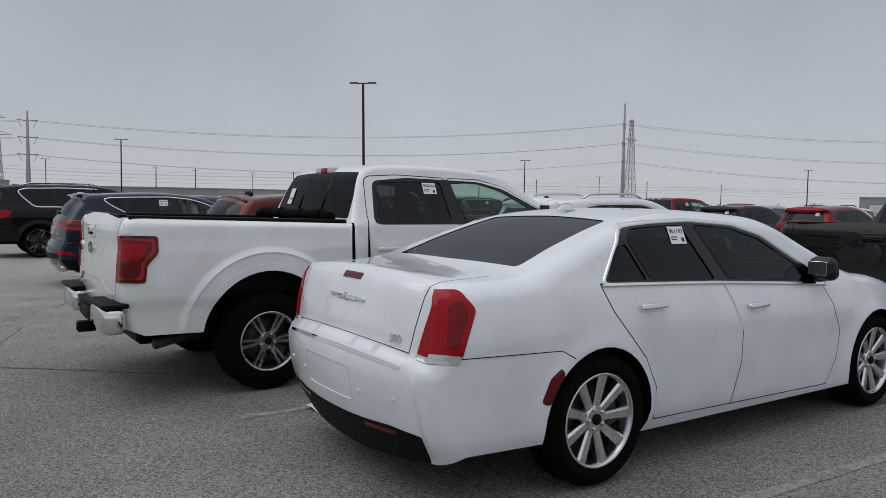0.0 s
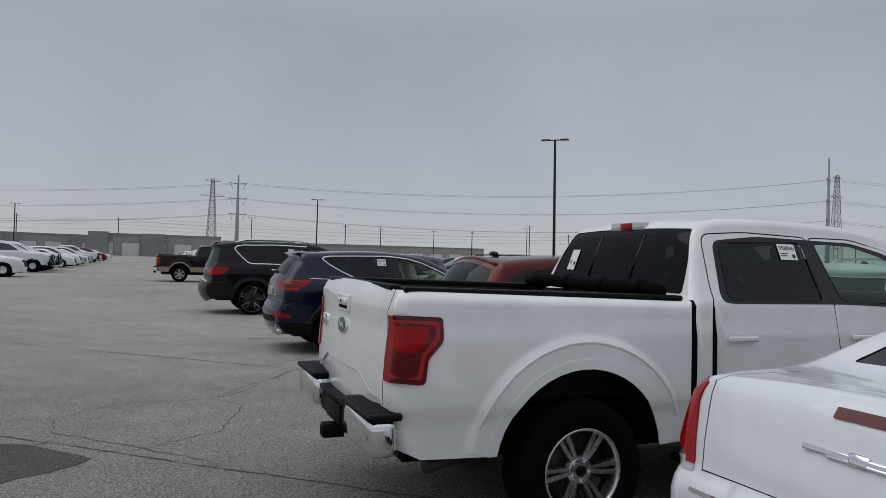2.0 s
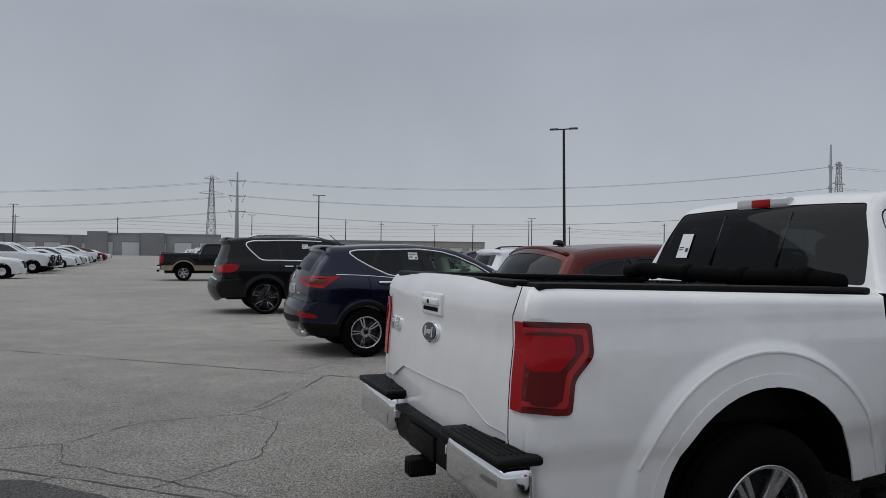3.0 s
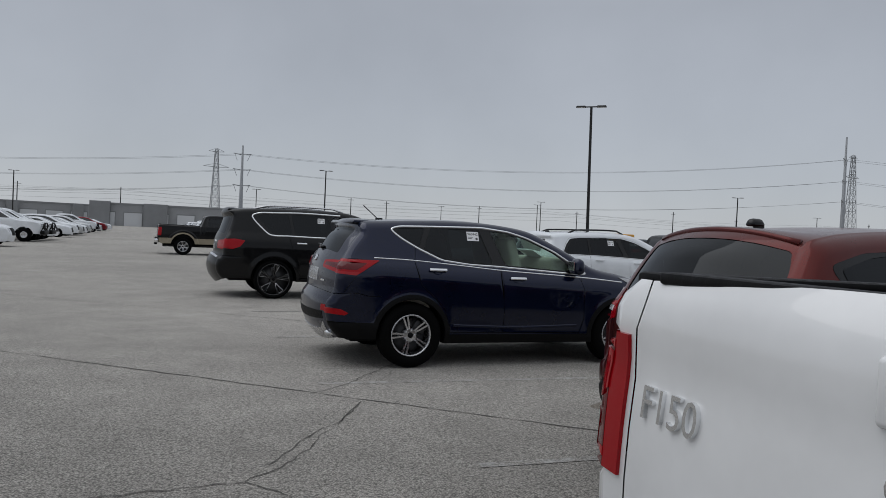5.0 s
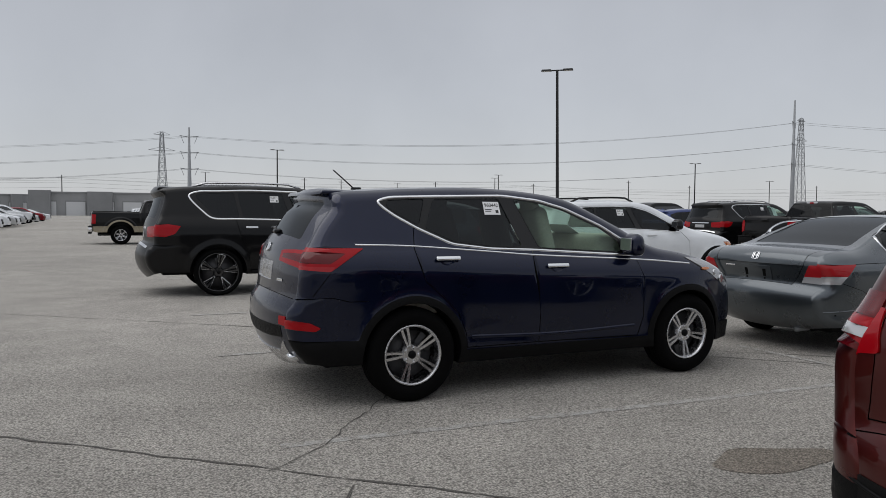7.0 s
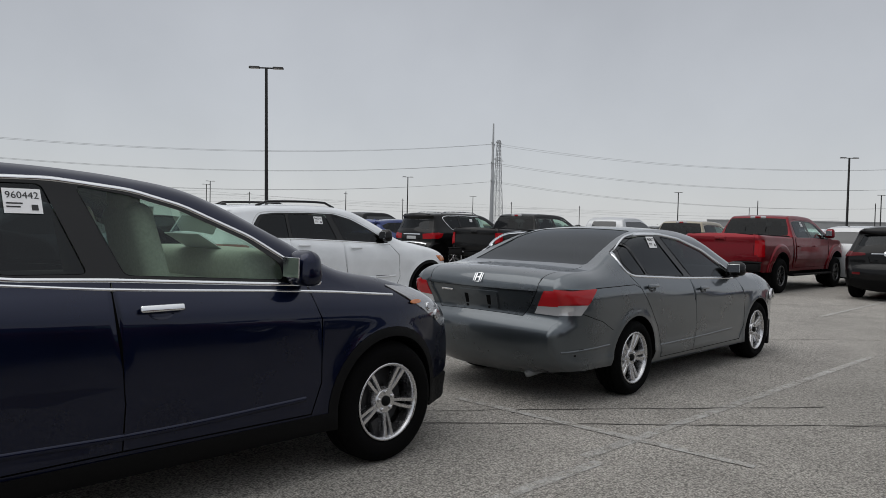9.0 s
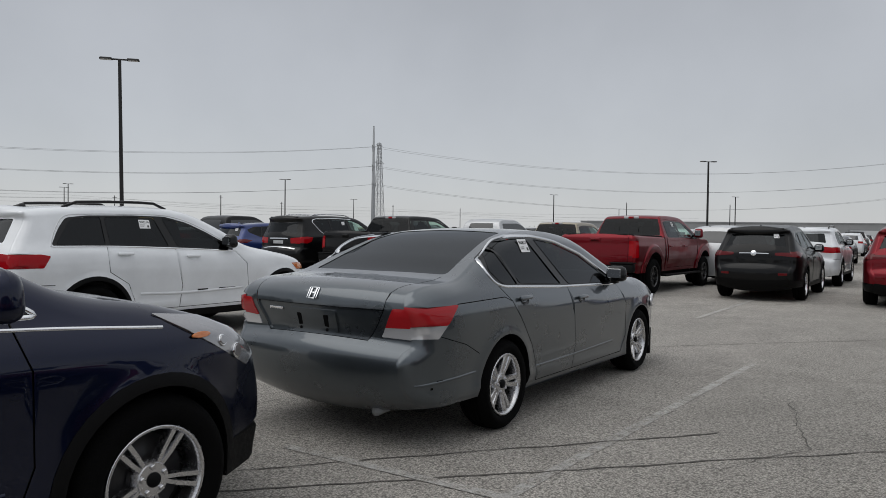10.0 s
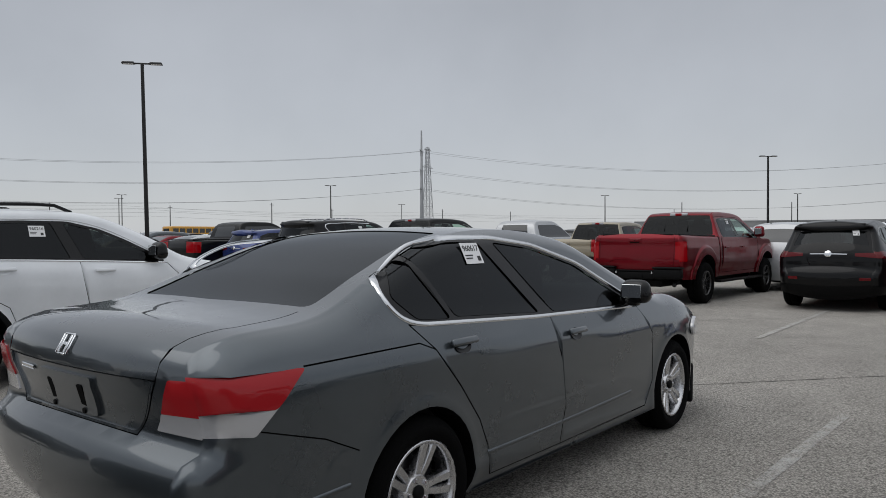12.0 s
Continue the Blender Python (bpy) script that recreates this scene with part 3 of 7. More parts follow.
def wheel(root, x, y, sd, r, rim_r, w, style, rim_mat):
    """One wheel: brake disc and hub, with its tyre, rim, spokes and centre cap."""
    key = (r, rim_r, w, str(style), rim_mat.name)
    if key not in TYRES:
        h = w / 2
        prof = [(rim_r - 0.004, -h + 0.02), (rim_r + 0.012, -h + 0.002), (rim_r + 0.03, -h - 0.006), ((rim_r + r) / 2 + 0.01, -h - 0.012), (r - 0.035, -h - 0.002),
                (r - 0.014, -h + 0.014), (r - 0.004, -h + 0.034), (r, -h + 0.05), (r, -h + 0.064), (r - 0.008, -h + 0.066), (r - 0.008, -h + 0.074), (r, -h + 0.076), (r, -0.006),
                (r - 0.008, -0.005), (r - 0.008, 0.005), (r, 0.006), (r, h - 0.05), (r - 0.03, h), (rim_r, h - 0.01)]
        meshes = {}
        kind, n, wr, wt, twin = style

        def keep(name, b, mat, sm=40):
            ob = mesh_ob(name, b, mat, sm)
            meshes[name] = ob.data
            bpy.data.objects.remove(ob)
        keep("tyre", lathe(prof, 56), RUBBER)
        lip = lathe([(rim_r - 0.004, -h + 0.022), (rim_r + 0.004, -h + 0.004), (rim_r - 0.006, -h), (rim_r - 0.014, -h + 0.006), (rim_r - 0.022, -h + 0.035), (rim_r - 0.03, h - 0.03)], 56)
        kind, n, wr, wt, twin = style
        face = -h + 0.035
        for i in range(n):
            for k in ((-1, 1) if twin else (0,)):
                b = bmesh.new()
                pts = []
                for rad, wid, yy, tw in ((0.055, wr, face + 0.008, 0.3), (rim_r * 0.55, wr * 0.55 + wt * 0.45, face - 0.004, 0.75), (rim_r - 0.014, wt, face - 0.018, 1.0)):
                    o = k * twin * tw
                    sk = 0.035 * (rad / rim_r) if kind == "twist" else 0
                    c = o + sk * (k if twin else 1)
                    pts.append([(c - wid / 2, yy + 0.012, rad), (c - wid / 3, yy, rad), (c + wid / 3, yy, rad), (c + wid / 2, yy + 0.012, rad), (c + wid / 2, yy + 0.045, rad), (c - wid / 2, yy + 0.045, rad)])
                rings = [[b.verts.new(p) for p in q] for q in pts]
                for A, B in zip(rings, rings[1:]):
                    for j in range(6):
                        b.faces.new((A[j], A[(j + 1) % 6], B[(j + 1) % 6], B[j]))
                bmesh.ops.recalc_face_normals(b, faces=b.faces)
                bmesh.ops.transform(b, matrix=Matrix.Rotation(2 * math.pi * i / n, 4, "Y"), verts=b.verts)
                merge(lip, b)
        if kind == "wedge":
            edge = bmesh.new()
            for i in range(n):
                a = 2 * math.pi * i / n
                pts = [(q * math.sin(a + o), face - 0.024 if q > 0.1 else face - 0.006, q * math.cos(a + o)) for q, o in ((0.09, 0.0), (rim_r - 0.03, -0.24), (rim_r - 0.02, 0.0), (rim_r - 0.03, 0.24), (0.09, 0.0))]
                tube(pts, 0.006, 5, edge)
            keep("machined_edge", edge, SATIN)
        hub = lathe([(0.001, face - 0.002), (0.07, face), (0.085, face + 0.02), (0.09, face + 0.06)], 28)
        merge(lip, hub)
        cap = lathe([(0.001, face - 0.016), (0.025, face - 0.015), (0.031, face - 0.008), (0.032, face)], 24)
        keep("centre_cap", cap, PLASTIC)
        nuts = bmesh.new()
        for i in range(5):
            a = 2 * math.pi * (i + 0.5) / 5
            rbox(0.02, 0.014, 0.02, (0.056 * math.sin(a), face - 0.004, 0.056 * math.cos(a)), 0.003, 1, bm=nuts)
        merge(lip, nuts)
        keep("rim", lip, rim_mat, 30)
        disc = lathe([(0.05, -0.01), (rim_r * 0.78, -0.01), (rim_r * 0.78, 0.01), (0.05, 0.012)], 36)
        rbox(0.11, 0.05, 0.15, (-rim_r * 0.6, -0.02, 0.05), 0.02, bm=disc)
        lathe([(0.001, 0.03), (rim_r - 0.03, 0.03), (rim_r - 0.03, 0.04)], 30, bm=disc)
        keep("wheel", disc, DISC)
        TYRES[key] = meshes
    meshes = TYRES[key]
    hubob = new("wheel", meshes["wheel"])
    hubob.parent = root
    hubob.matrix_basis = pose(x, sd * y, r, 0, random.uniform(0, 360), 0 if sd < 0 else 180)
    for nm in [k for k in meshes if k != "wheel"]:
        o = new(nm, meshes[nm])
        o.parent = hubob
    tagged(hubob, "wheel with %s rim and black tyre" % ("black" if rim_mat is DARKRIM else "alloy"))
    return hubob


def running_gear(S, root, rim_r, w, style, rim_mat=SATIN):
    y = float(S.half([0.0], [S.r + S.ra + 0.03])[0]) - w / 2 - 0.015
    for x in (0, S.wb):
        for sd in (-1, 1):
            wheel(root, x, y, sd, S.r, rim_r, w, style, rim_mat)
            b = bmesh.new()
            a = S.arc(x)
            ya = [float(S.half([p[0]], [p[1] + 0.004])[0]) - 0.002 for p in a]
            o = [b.verts.new((p[0], sd * q, p[1])) for p, q in zip(a, ya)]
            i = [b.verts.new((p[0], sd * (S.W - 0.42), p[1])) for p in a]
            for j in range(len(a) - 1):
                b.faces.new((o[j], o[j + 1], i[j + 1], i[j]))
            b.faces.new(i)
            part("wheel_well", b, PLASTIC, root, "", None)
    e0, e1 = S.sil[0], S.sil[-1]
    L = e1[0] - e0[0] - 0.25
    b = rbox(L, 2 * (S.W - 0.43), 0.16, ((e1[0] + e0[0]) / 2, 0, S.sill + 0.06), 0.04)
    rbox(S.wb - 2 * S.ra - 0.05, 2 * (S.W - 0.10), 0.10, (S.wb / 2, 0, S.sill + 0.045), 0.02, bm=b)
    rbox(0.3, 2 * (S.W - 0.22), 0.1, (e0[0] + 0.28, 0, S.sill + 0.05), 0.02, bm=b)
    part("underbody", b, PLASTIC, root, "", None)


def cabin(S, root, x0, x1, zb, cloth=SEAT, seats=((0.42,), (1.35,)), tub=INNER, wheel_x=None):
    """Floor tub, dashboard, seats with headrests, steering wheel."""
    part("cabin_tub", rbox(x1 - x0, 2 * (S.W - 0.16), 0.45, ((x0 + x1) / 2, 0, zb - 0.33), 0.05), tub, root, "", None)
    part("dashboard", rbox(0.42, 2 * (S.W - 0.26), 0.24, (x1 - 0.18, 0, zb - 0.06), 0.07, 3), tub, root)
    for row, xs in enumerate(seats):
        for y in (-0.38, 0.38):
            for x in xs:
                t = Matrix.Rotation(radians(-14), 3, "Y")
                b = rbox(0.15, 0.48, 0.62, (x, y, zb + 0.0), 0.06, 3, (0.8, 0.85), t)
                rbox(0.09, 0.26, 0.15, (x - 0.085, y, zb + 0.33), 0.04, 3, (0.9, 0.85), t, b)
                rbox(0.52, 0.50, 0.16, (x + 0.30, y, zb - 0.26), 0.05, 3, bm=b)
                part("seat", b, cloth, root, "cabin seat with headrest")
    if wheel_x:
        pts = [(wheel_x - 0.10 * math.sin(a) , 0.38 + 0.185 * math.cos(a), zb + 0.06 + 0.17 * math.sin(a)) for a in np.linspace(0, 2 * math.pi, 25)]
        part("steering_wheel", tube(pts, 0.014, 6), INNER, root)


def mirror(S, root, x, z, mat, out=0.10, size=(0.13, 0.22, 0.16), shell_label=""):
    for sd in (-1, 1):
        p, n = S.side_at(x, z, sd)
        b = rbox(size[0], size[1], size[2], (x + 0.01, sd * (abs(p.y) + out + 0.02), z + 0.06), min(size) * 0.42, 5, (0.80, 0.88))
        m = part("door_mirror", b, mat, root, shell_label)
        part("mirror_arm", rbox(0.07, out + 0.08, 0.05, (x + 0.02, sd * (abs(p.y) + out / 2), z - 0.01), 0.015), TRIM, m)
        part("mirror_glass", rbox(0.006, size[1] * 0.62, size[2] * 0.56, (x - size[0] / 2 + 0.003, sd * (abs(p.y) + out + 0.02), z + 0.065), 0.002, 1), CHROME, m, "mirror glass")


def handles(S, root, spots, mat, w=0.20, cup=None):
    for x, z in spots:
        for sd in (-1, 1):
            p, n = S.side_at(x, z, sd, 0.022)
            h = part("door_handle", rbox(w, 0.022, 0.034, (0, 0, 0), 0.010, 3), mat, root, "chrome door handle" if mat is CHROME else "")
            rot = frame_from(n) @ Matrix.Rotation(radians(-90), 4, "X")
            h.matrix_basis = Matrix.Translation(p) @ rot
            q, n = S.side_at(x, z - 0.012, sd, -0.001)
            c = part("handle_cup", lathe([(0.001, -0.003), (0.035, 0.0), (0.047, 0.003)], 20, "z"), cup or mat, root)
            c.matrix_basis = Matrix.Translation(q) @ frame_from(n) @ Matrix.Diagonal((1.3, 0.75, 1, 1))


def stuck(root, name, bm, mat, at, n, label="", smooth=35, parent=None):
    ob = part(name, bm, mat, parent or root, label, smooth)
    ob.matrix_basis = Matrix.Translation(at) @ frame_from(n)
    return ob


def disc_bm(r, t=0.006, sx=1.0, sy=1.0, seg=28):
    b = lathe([(0.001, t), (r * 0.9, t), (r, t * 0.5), (r, -0.004)], seg, "z")
    bmesh.ops.transform(b, matrix=Matrix.Diagonal((sx, sy, 1, 1)), verts=b.verts)
    return b


def thing(name, label, category, at, heading, group=""):
    """An Empty on the ground that carries a vehicle; at is the middle of its rear axle."""
    root = new(name)
    root.empty_display_size = 0.3
    root.matrix_basis = pose(at[0], at[1], 0, 0, 0, heading)
    return tagged(root, label, category, group)


HEAD = 11.8
H, NRM = Vector((math.cos(radians(HEAD)), math.sin(radians(HEAD)))), Vector((-math.sin(radians(HEAD)), math.cos(radians(HEAD))))


def axle(x, y, width, heading=HEAD):
    """The middle of the rear axle from the outer face of the rear right wheel."""
    a = radians(heading)
    return (x - math.sin(a) * width, y + math.cos(a) * width)


def stall(along, across):
    """A place in the row's own grid, from the white sedan's rear right wheel."""
    p = Vector((0.112, 2.997)) + H * along + NRM * across
    return (p.x, p.y)

# ---- near vehicles ----


def white_sedan(at, heading):
    root = thing("sedan", "glossy white four-door sedan parked in a bay, dark tinted windows", "car", at, heading)
    S = Shell(rear=[(-0.96, 0.250), (-1.04, 0.404), (-1.09, 0.606), (-1.085, 0.730), (-1.03, 0.771), (-1.0, 0.932), (-0.975, 1.081), (-0.95, 1.136, 1)],
              top=[(-0.80, 1.146), (-0.42, 1.170), (-0.05, 1.298), (0.33, 1.415), (0.62, 1.478), (1.05, 1.508), (1.50, 1.498), (1.92, 1.449), (2.40, 1.254), (2.82, 1.076), (3.2, 1.018), (3.65, 0.919)],
              front=[(3.86, 0.825), (3.94, 0.606), (3.93, 0.394), (3.86, 0.220)],
              belt=[(-1.1, 1.10), (0.1, 1.10), (1.1, 1.06), (2.3, 1.0), (4, 0.95)],
              sec=[(0.2, 0.10), (0.30, 0.045), (0.36, 0.02), (0.50, 0.008), (0.86, 0.0), (0.94, 0.012), (1.02, 0.035), (1.10, 0.065), (1.14, 0.09), (1.46, 0.225), (1.6, 0.30)],
              W=0.955, wb=3.05, r=0.370, ra=0.408, sill=0.235, cell=0.055, R=0.085, flare=0.022, fw=0.07, tail=(0.12, 0.5), fz=0.95, tail_sill=0.305)
    dlo = fillet([(0.06, 1.105), (0.24, 1.30), (0.37, 1.425), (0.60, 1.445), (1.0, 1.458), (1.45, 1.43), (1.75, 1.36), (2.36, 1.05), (2.38, 1.0), (1.1, 1.07)], 0.05)
    w1 = fillet([(0.12, 1.125), (0.27, 1.31), (0.34, 1.32), (0.44, 1.115)], 0.025)
    w2 = fillet([(0.475, 1.115), (0.37, 1.335), (0.42, 1.405), (0.60, 1.42), (0.90, 1.43), (1.09, 1.09)], 0.03)
    w3 = fillet([(1.235, 1.085), (1.03, 1.432), (1.42, 1.405), (1.72, 1.335), (2.24, 1.07), (2.24, 1.03)], 0.03)
    door_r = [(0.04, 1.11), (0.10, 0.96), (0.21, 0.83), (0.35, 0.68), (0.45, 0.50), (0.47, 0.30), (1.22, 0.285), (1.29, 0.55), (1.29, 0.75), (1.16, 1.06)]
    door_f = [(1.16, 1.06), (1.29, 0.75), (1.29, 0.55), (1.22, 0.285), (2.36, 0.27), (2.47, 0.45), (2.50, 0.65), (2.42, 0.85), (2.34, 0.99)]
    lamp = fillet([(-0.915, 0.80), (-1.2, 0.78), (-1.2, 1.10), (-0.88, 1.12), (-0.825, 1.03)], 0.02)
    lampw = fillet([(-0.925, 0.772), (-1.2, 0.762), (-1.2, 0.812), (-0.915, 0.815)], 0.01)
    marker = fillet([(-0.31, 0.70), (-0.38, 0.65), (-0.44, 0.53), (-0.39, 0.51), (-0.33, 0.60), (-0.29, 0.66)], 0.02)
    glow = fillet([(-0.935, 0.855), (-0.975, 0.855), (-0.945, 1.055), (-0.89, 1.075), (-0.862, 1.02)], 0.02)
    regions = [("rear_quarter_window", w1, TINT, -0.005, "dark tinted glass"), ("rear_door_window", w2, TINT, -0.005, "dark tinted glass"),
               ("front_door_window", w3, SHADE, -0.005, "tinted glass"), ("window_frame", dlo, TRIM, -0.001, "gloss black"),
               ("tail_lamp_core", glow, MIDRED, 0.009, "darker patterned inner lamp panel"), ("tail_lamp_base", lampw, CLEARLENS, 0.006, "clear lower lamp lens"), ("tail_lamp", lamp, REDLENS, 0.007, "red tail lamp lens"),
               ("side_marker", marker, DEEPRED, 0.003, "dark red side marker"), ("rear_door", door_r, WHITE, 0, ""), ("front_door", door_f, WHITE, 0, "")]
    gaps = [(door_r, True, 0.007), (door_f, True, 0.007), ([(-0.98, 0.80), (-0.30, 0.785), (-0.22, 0.74)], False, 0.005)]
    S.side(root, regions, gaps, WHITE, ("side_panel", ""))
    lamps = []
    for k in (-1, 1):
        lamps += [("tail_lamp_base", [("r", 0.768, k * 0.715), ("r", 0.796, k * 0.715), ("r", 0.796, k * 0.80), ("r", 0.768, k * 0.80)], CLEARLENS, 0.007, "", 0.01),
                  ("tail_lamp", [("r", 0.794, k * 0.715), ("r", 1.094, k * 0.77), ("r", 1.112, k * 0.78), ("r", 1.109, k * 0.80), ("r", 0.794, k * 0.80)], REDLENS, 0.007, "", 0.02),
                  ("rear_reflector", [("r", 0.400, k * 0.34), ("r", 0.420, k * 0.34), ("r", 0.415, k * 0.60), ("r", 0.395, k * 0.60)], DEEPRED, 0.006, "dark red reflector strip", 0)]
    capr = lamps + [("high_brake_lamp", [("r", 1.080, -0.105), ("r", 1.107, -0.105), ("r", 1.107, 0.105), ("r", 1.080, 0.105)], DEEPRED, 0.004, "dark red brake lamp", 0.012),
                    ("plate_recess", [("r", 0.511, -0.27), ("r", 0.665, -0.27), ("r", 0.665, 0.27), ("r", 0.511, 0.27)], WHITE, -0.005, "empty plate recess", 0.03),
                    ("chrome_bar", [("r", 0.716, -0.66), ("r", 0.728, -0.66), ("r", 0.728, 0.66), ("r", 0.716, 0.66)], CHROME, 0.005, "chrome bumper bar", 0.01),
                    ("lower_valance", [("r", 0.200, -0.9), ("r", 0.385, -0.9), ("r", 0.435, -0.55), ("r", 0.435, 0.55), ("r", 0.385, 0.9), ("r", 0.200, 0.9)], PLASTIC, 0.003, "black lower bumper valance", 0.03),
                    ("rear_window", [("t", -0.34, -0.62), ("t", 0.44, -0.54), ("t", 0.47, 0), ("t", 0.44, 0.54), ("t", -0.34, 0.62), ("t", -0.36, 0)], TINT, -0.004, "dark tinted rear window", 0.04),
                    ("windscreen", [("t", 2.0, -0.56), ("t", 2.72, -0.70), ("t", 2.78, 0), ("t", 2.72, 0.70), ("t", 2.0, 0.56)], CLEAR, -0.004, "", 0.04),
                    ("grille", [("f", 0.72, -0.45), ("f", 0.50, -0.42), ("f", 0.50, 0.42), ("f", 0.72, 0.45)], PLASTIC, -0.01, "", 0.03)]
    gapc = [[("r", 0.784, -0.66), ("r", 1.124, -0.70), ("t", -0.55, -0.66)], [("r", 0.784, 0.66), ("r", 1.124, 0.70), ("t", -0.55, 0.66)], [("r", 0.784, -0.66), ("r", 0.784, 0.66)],
            [("t", 2.86, -0.7), ("t", 2.86, 0.7)]]
    S.cap(root, capr, gapc, WHITE)
    S.strip(root, "window_trim", [(p[0], p[1]) for p in dlo], 0.022, CHROME, 0.005, True, "chrome window surround")
    S.strip(root, "belt_moulding", [(0.05, 1.10), (1.1, 1.065), (2.38, 0.995)], 0.02, CHROME, 0.008, False, "chrome belt moulding")
    handles(S, root, [(0.42, 0.965), (1.45, 0.905)], CHROME, 0.22, WHITE)
    mirror(S, root, 2.24, 1.06, TRIM, 0.06, (0.14, 0.22, 0.17), "black and chrome door mirror")
    running_gear(S, root, 0.262, 0.245, ("twist", 9, 0.045, 0.072, 0.0), SATIN)
    cabin(S, root, 0.1, 2.75, 1.04, SEAT, ((0.85,), (1.65,)), INNER, 2.15)
    p, n = S.side_at(0.84, 1.365, -1, 0.001)
    sticker(root, p, n, "961193")
    p, n = S.cap_at("r", 0.996, -0.02, 0.004)
    b = rbox(0.40, 0.020, 0.008, (0, 0, 0), 0.004, 2)
    rbox(0.07, 0.038, 0.010, (0, 0, 0.001), 0.008, 2, bm=b)
    rbox(0.22, 0.012, 0.008, (0, -0.012, 0.001), 0.004, 2, bm=b)
    stuck(root, "badge", b, CHROME, p, n, "chrome winged badge")
    p, n = S.cap_at("r", 0.845, -0.55, 0.003)
    lettering("300", 0.062, p, n, CHROME, root, "model_lettering", 0.004, "chrome model number")
    for y in (-0.62, -0.34, 0.34, 0.62):
        p, n = S.cap_at("r", 0.569, y, 0.002)
        stuck(root, "parking_sensor", disc_bm(0.012, 0.004), WHITE, p, n)
    for y in (-0.55, 0.55):
        b = rbox(0.16, 0.20, 0.06, (S.x0 + 0.14, y, 0.315), 0.028, 3)
        part("exhaust_tip", b, CHROME, root, "chrome exhaust tip")
    b = rbox(0.19, 0.05, 0.055, (0, 0, 0.02), 0.02, 3, (0.35, 0.5))
    fin = part("antenna_fin", b, WHITE, root)
    fin.matrix_basis = Matrix.Translation((0.62, 0, 1.508))
    return root


def grey_sedan(at, heading):
    root = thing("sedan", "dusty dark grey four-door sedan parked in a bay, no number plate", "car", at, heading)
    S = Shell(rear=[(-0.84, 0.285), (-0.94, 0.345), (-1.0, 0.43), (-1.03, 0.52), (-1.035, 0.605), (-1.005, 0.660), (-0.955, 0.690), (-0.945, 0.78), (-0.982, 0.925), (-0.965, 1.00), (-0.90, 1.04, 1)],
              top=[(-0.80, 1.065), (-0.42, 1.10), (-0.05, 1.235), (0.30, 1.355), (0.62, 1.415), (1.0, 1.438), (1.40, 1.42), (1.78, 1.355), (2.25, 1.16), (2.72, 0.98), (3.1, 0.95), (3.45, 0.86)],
              front=[(3.68, 0.76), (3.78, 0.58), (3.77, 0.38), (3.70, 0.22)],
              belt=[(-1.1, 1.04), (0, 1.03), (2.3, 0.93), (3.8, 0.86)],
              sec=[(0.2, 0.10), (0.28, 0.05), (0.36, 0.012), (0.42, 0.022), (0.60, 0.008), (0.82, 0.0), (0.925, 0.004), (0.945, 0.022), (1.0, 0.045), (1.04, 0.07), (1.09, 0.10), (1.36, 0.23), (1.5, 0.30)],
              W=0.923, wb=2.80, r=0.325, ra=0.365, sill=0.22, cell=0.05, R=0.085, flare=0.012, fw=0.06, tail=(0.12, 0.5), fz=0.85, crowns=(0.075, 0.02, 0.16), tail_sill=0.30)
    dlo = fillet([(-0.13, 1.17), (0.0, 1.29), (0.16, 1.362), (0.50, 1.395), (0.85, 1.395), (1.25, 1.35), (1.70, 1.235), (2.24, 0.985), (2.24, 0.935), (1.0, 0.975), (0.05, 1.025), (-0.06, 1.06)], 0.07)
    w1 = fillet([(-0.07, 1.15), (0.02, 1.26), (0.13, 1.30), (0.28, 1.03), (0.05, 1.045)], 0.03)
    w2 = fillet([(0.32, 1.035), (0.165, 1.315), (0.20, 1.34), (0.50, 1.372), (0.72, 1.372), (1.04, 0.995)], 0.025)
    w3 = fillet([(1.19, 0.985), (0.86, 1.368), (1.24, 1.328), (1.66, 1.22), (2.12, 1.005), (2.12, 0.955)], 0.03)
    door_r = [(-0.02, 1.03), (0.09, 0.92), (0.25, 0.74), (0.40, 0.56), (0.48, 0.42), (0.52, 0.27), (1.17, 0.27), (1.22, 0.48), (1.13, 0.97)]
    door_f = [(1.13, 0.97), (1.22, 0.48), (1.17, 0.27), (2.30, 0.27), (2.40, 0.42), (2.40, 0.74), (2.28, 0.93)]
    lamp_r = fillet([(-0.63, 0.945), (-1.2, 0.945), (-1.2, 0.815), (-0.755, 0.825)], 0.015)
    lamp_w = fillet([(-0.72, 0.86), (-0.755, 0.825), (-1.2, 0.815), (-1.2, 0.735), (-0.83, 0.745)], 0.008)
    regions = [("rear_quarter_window", w1, TINT, -0.005, "dark tinted glass"), ("rear_door_window", w2, TINT, -0.005, "dark tinted glass"),
               ("front_door_window", w3, SHADE, -0.005, "tinted glass"), ("window_frame", dlo, TRIM, -0.001, "black window frame"),
               ("tail_lamp", lamp_r, PALERED, 0.006, "faded red tail lamp lens"), ("tail_lamp_base", lamp_w, CLEARLENS, 0.005, "clear lower lamp lens"),
               ("rear_door", door_r, GREY, 0, ""), ("front_door", door_f, GREY, 0, "")]
    gaps = [(door_r, True, 0.007), (door_f, True, 0.007), ([(-0.63, 0.95), (0.0, 0.955), (0.09, 0.92)], False, 0.006), ([(-0.82, 0.76), (-0.55, 0.68), (-0.38, 0.60)], False, 0.005)]
    S.side(root, regions, gaps, GREY)
    capr = []
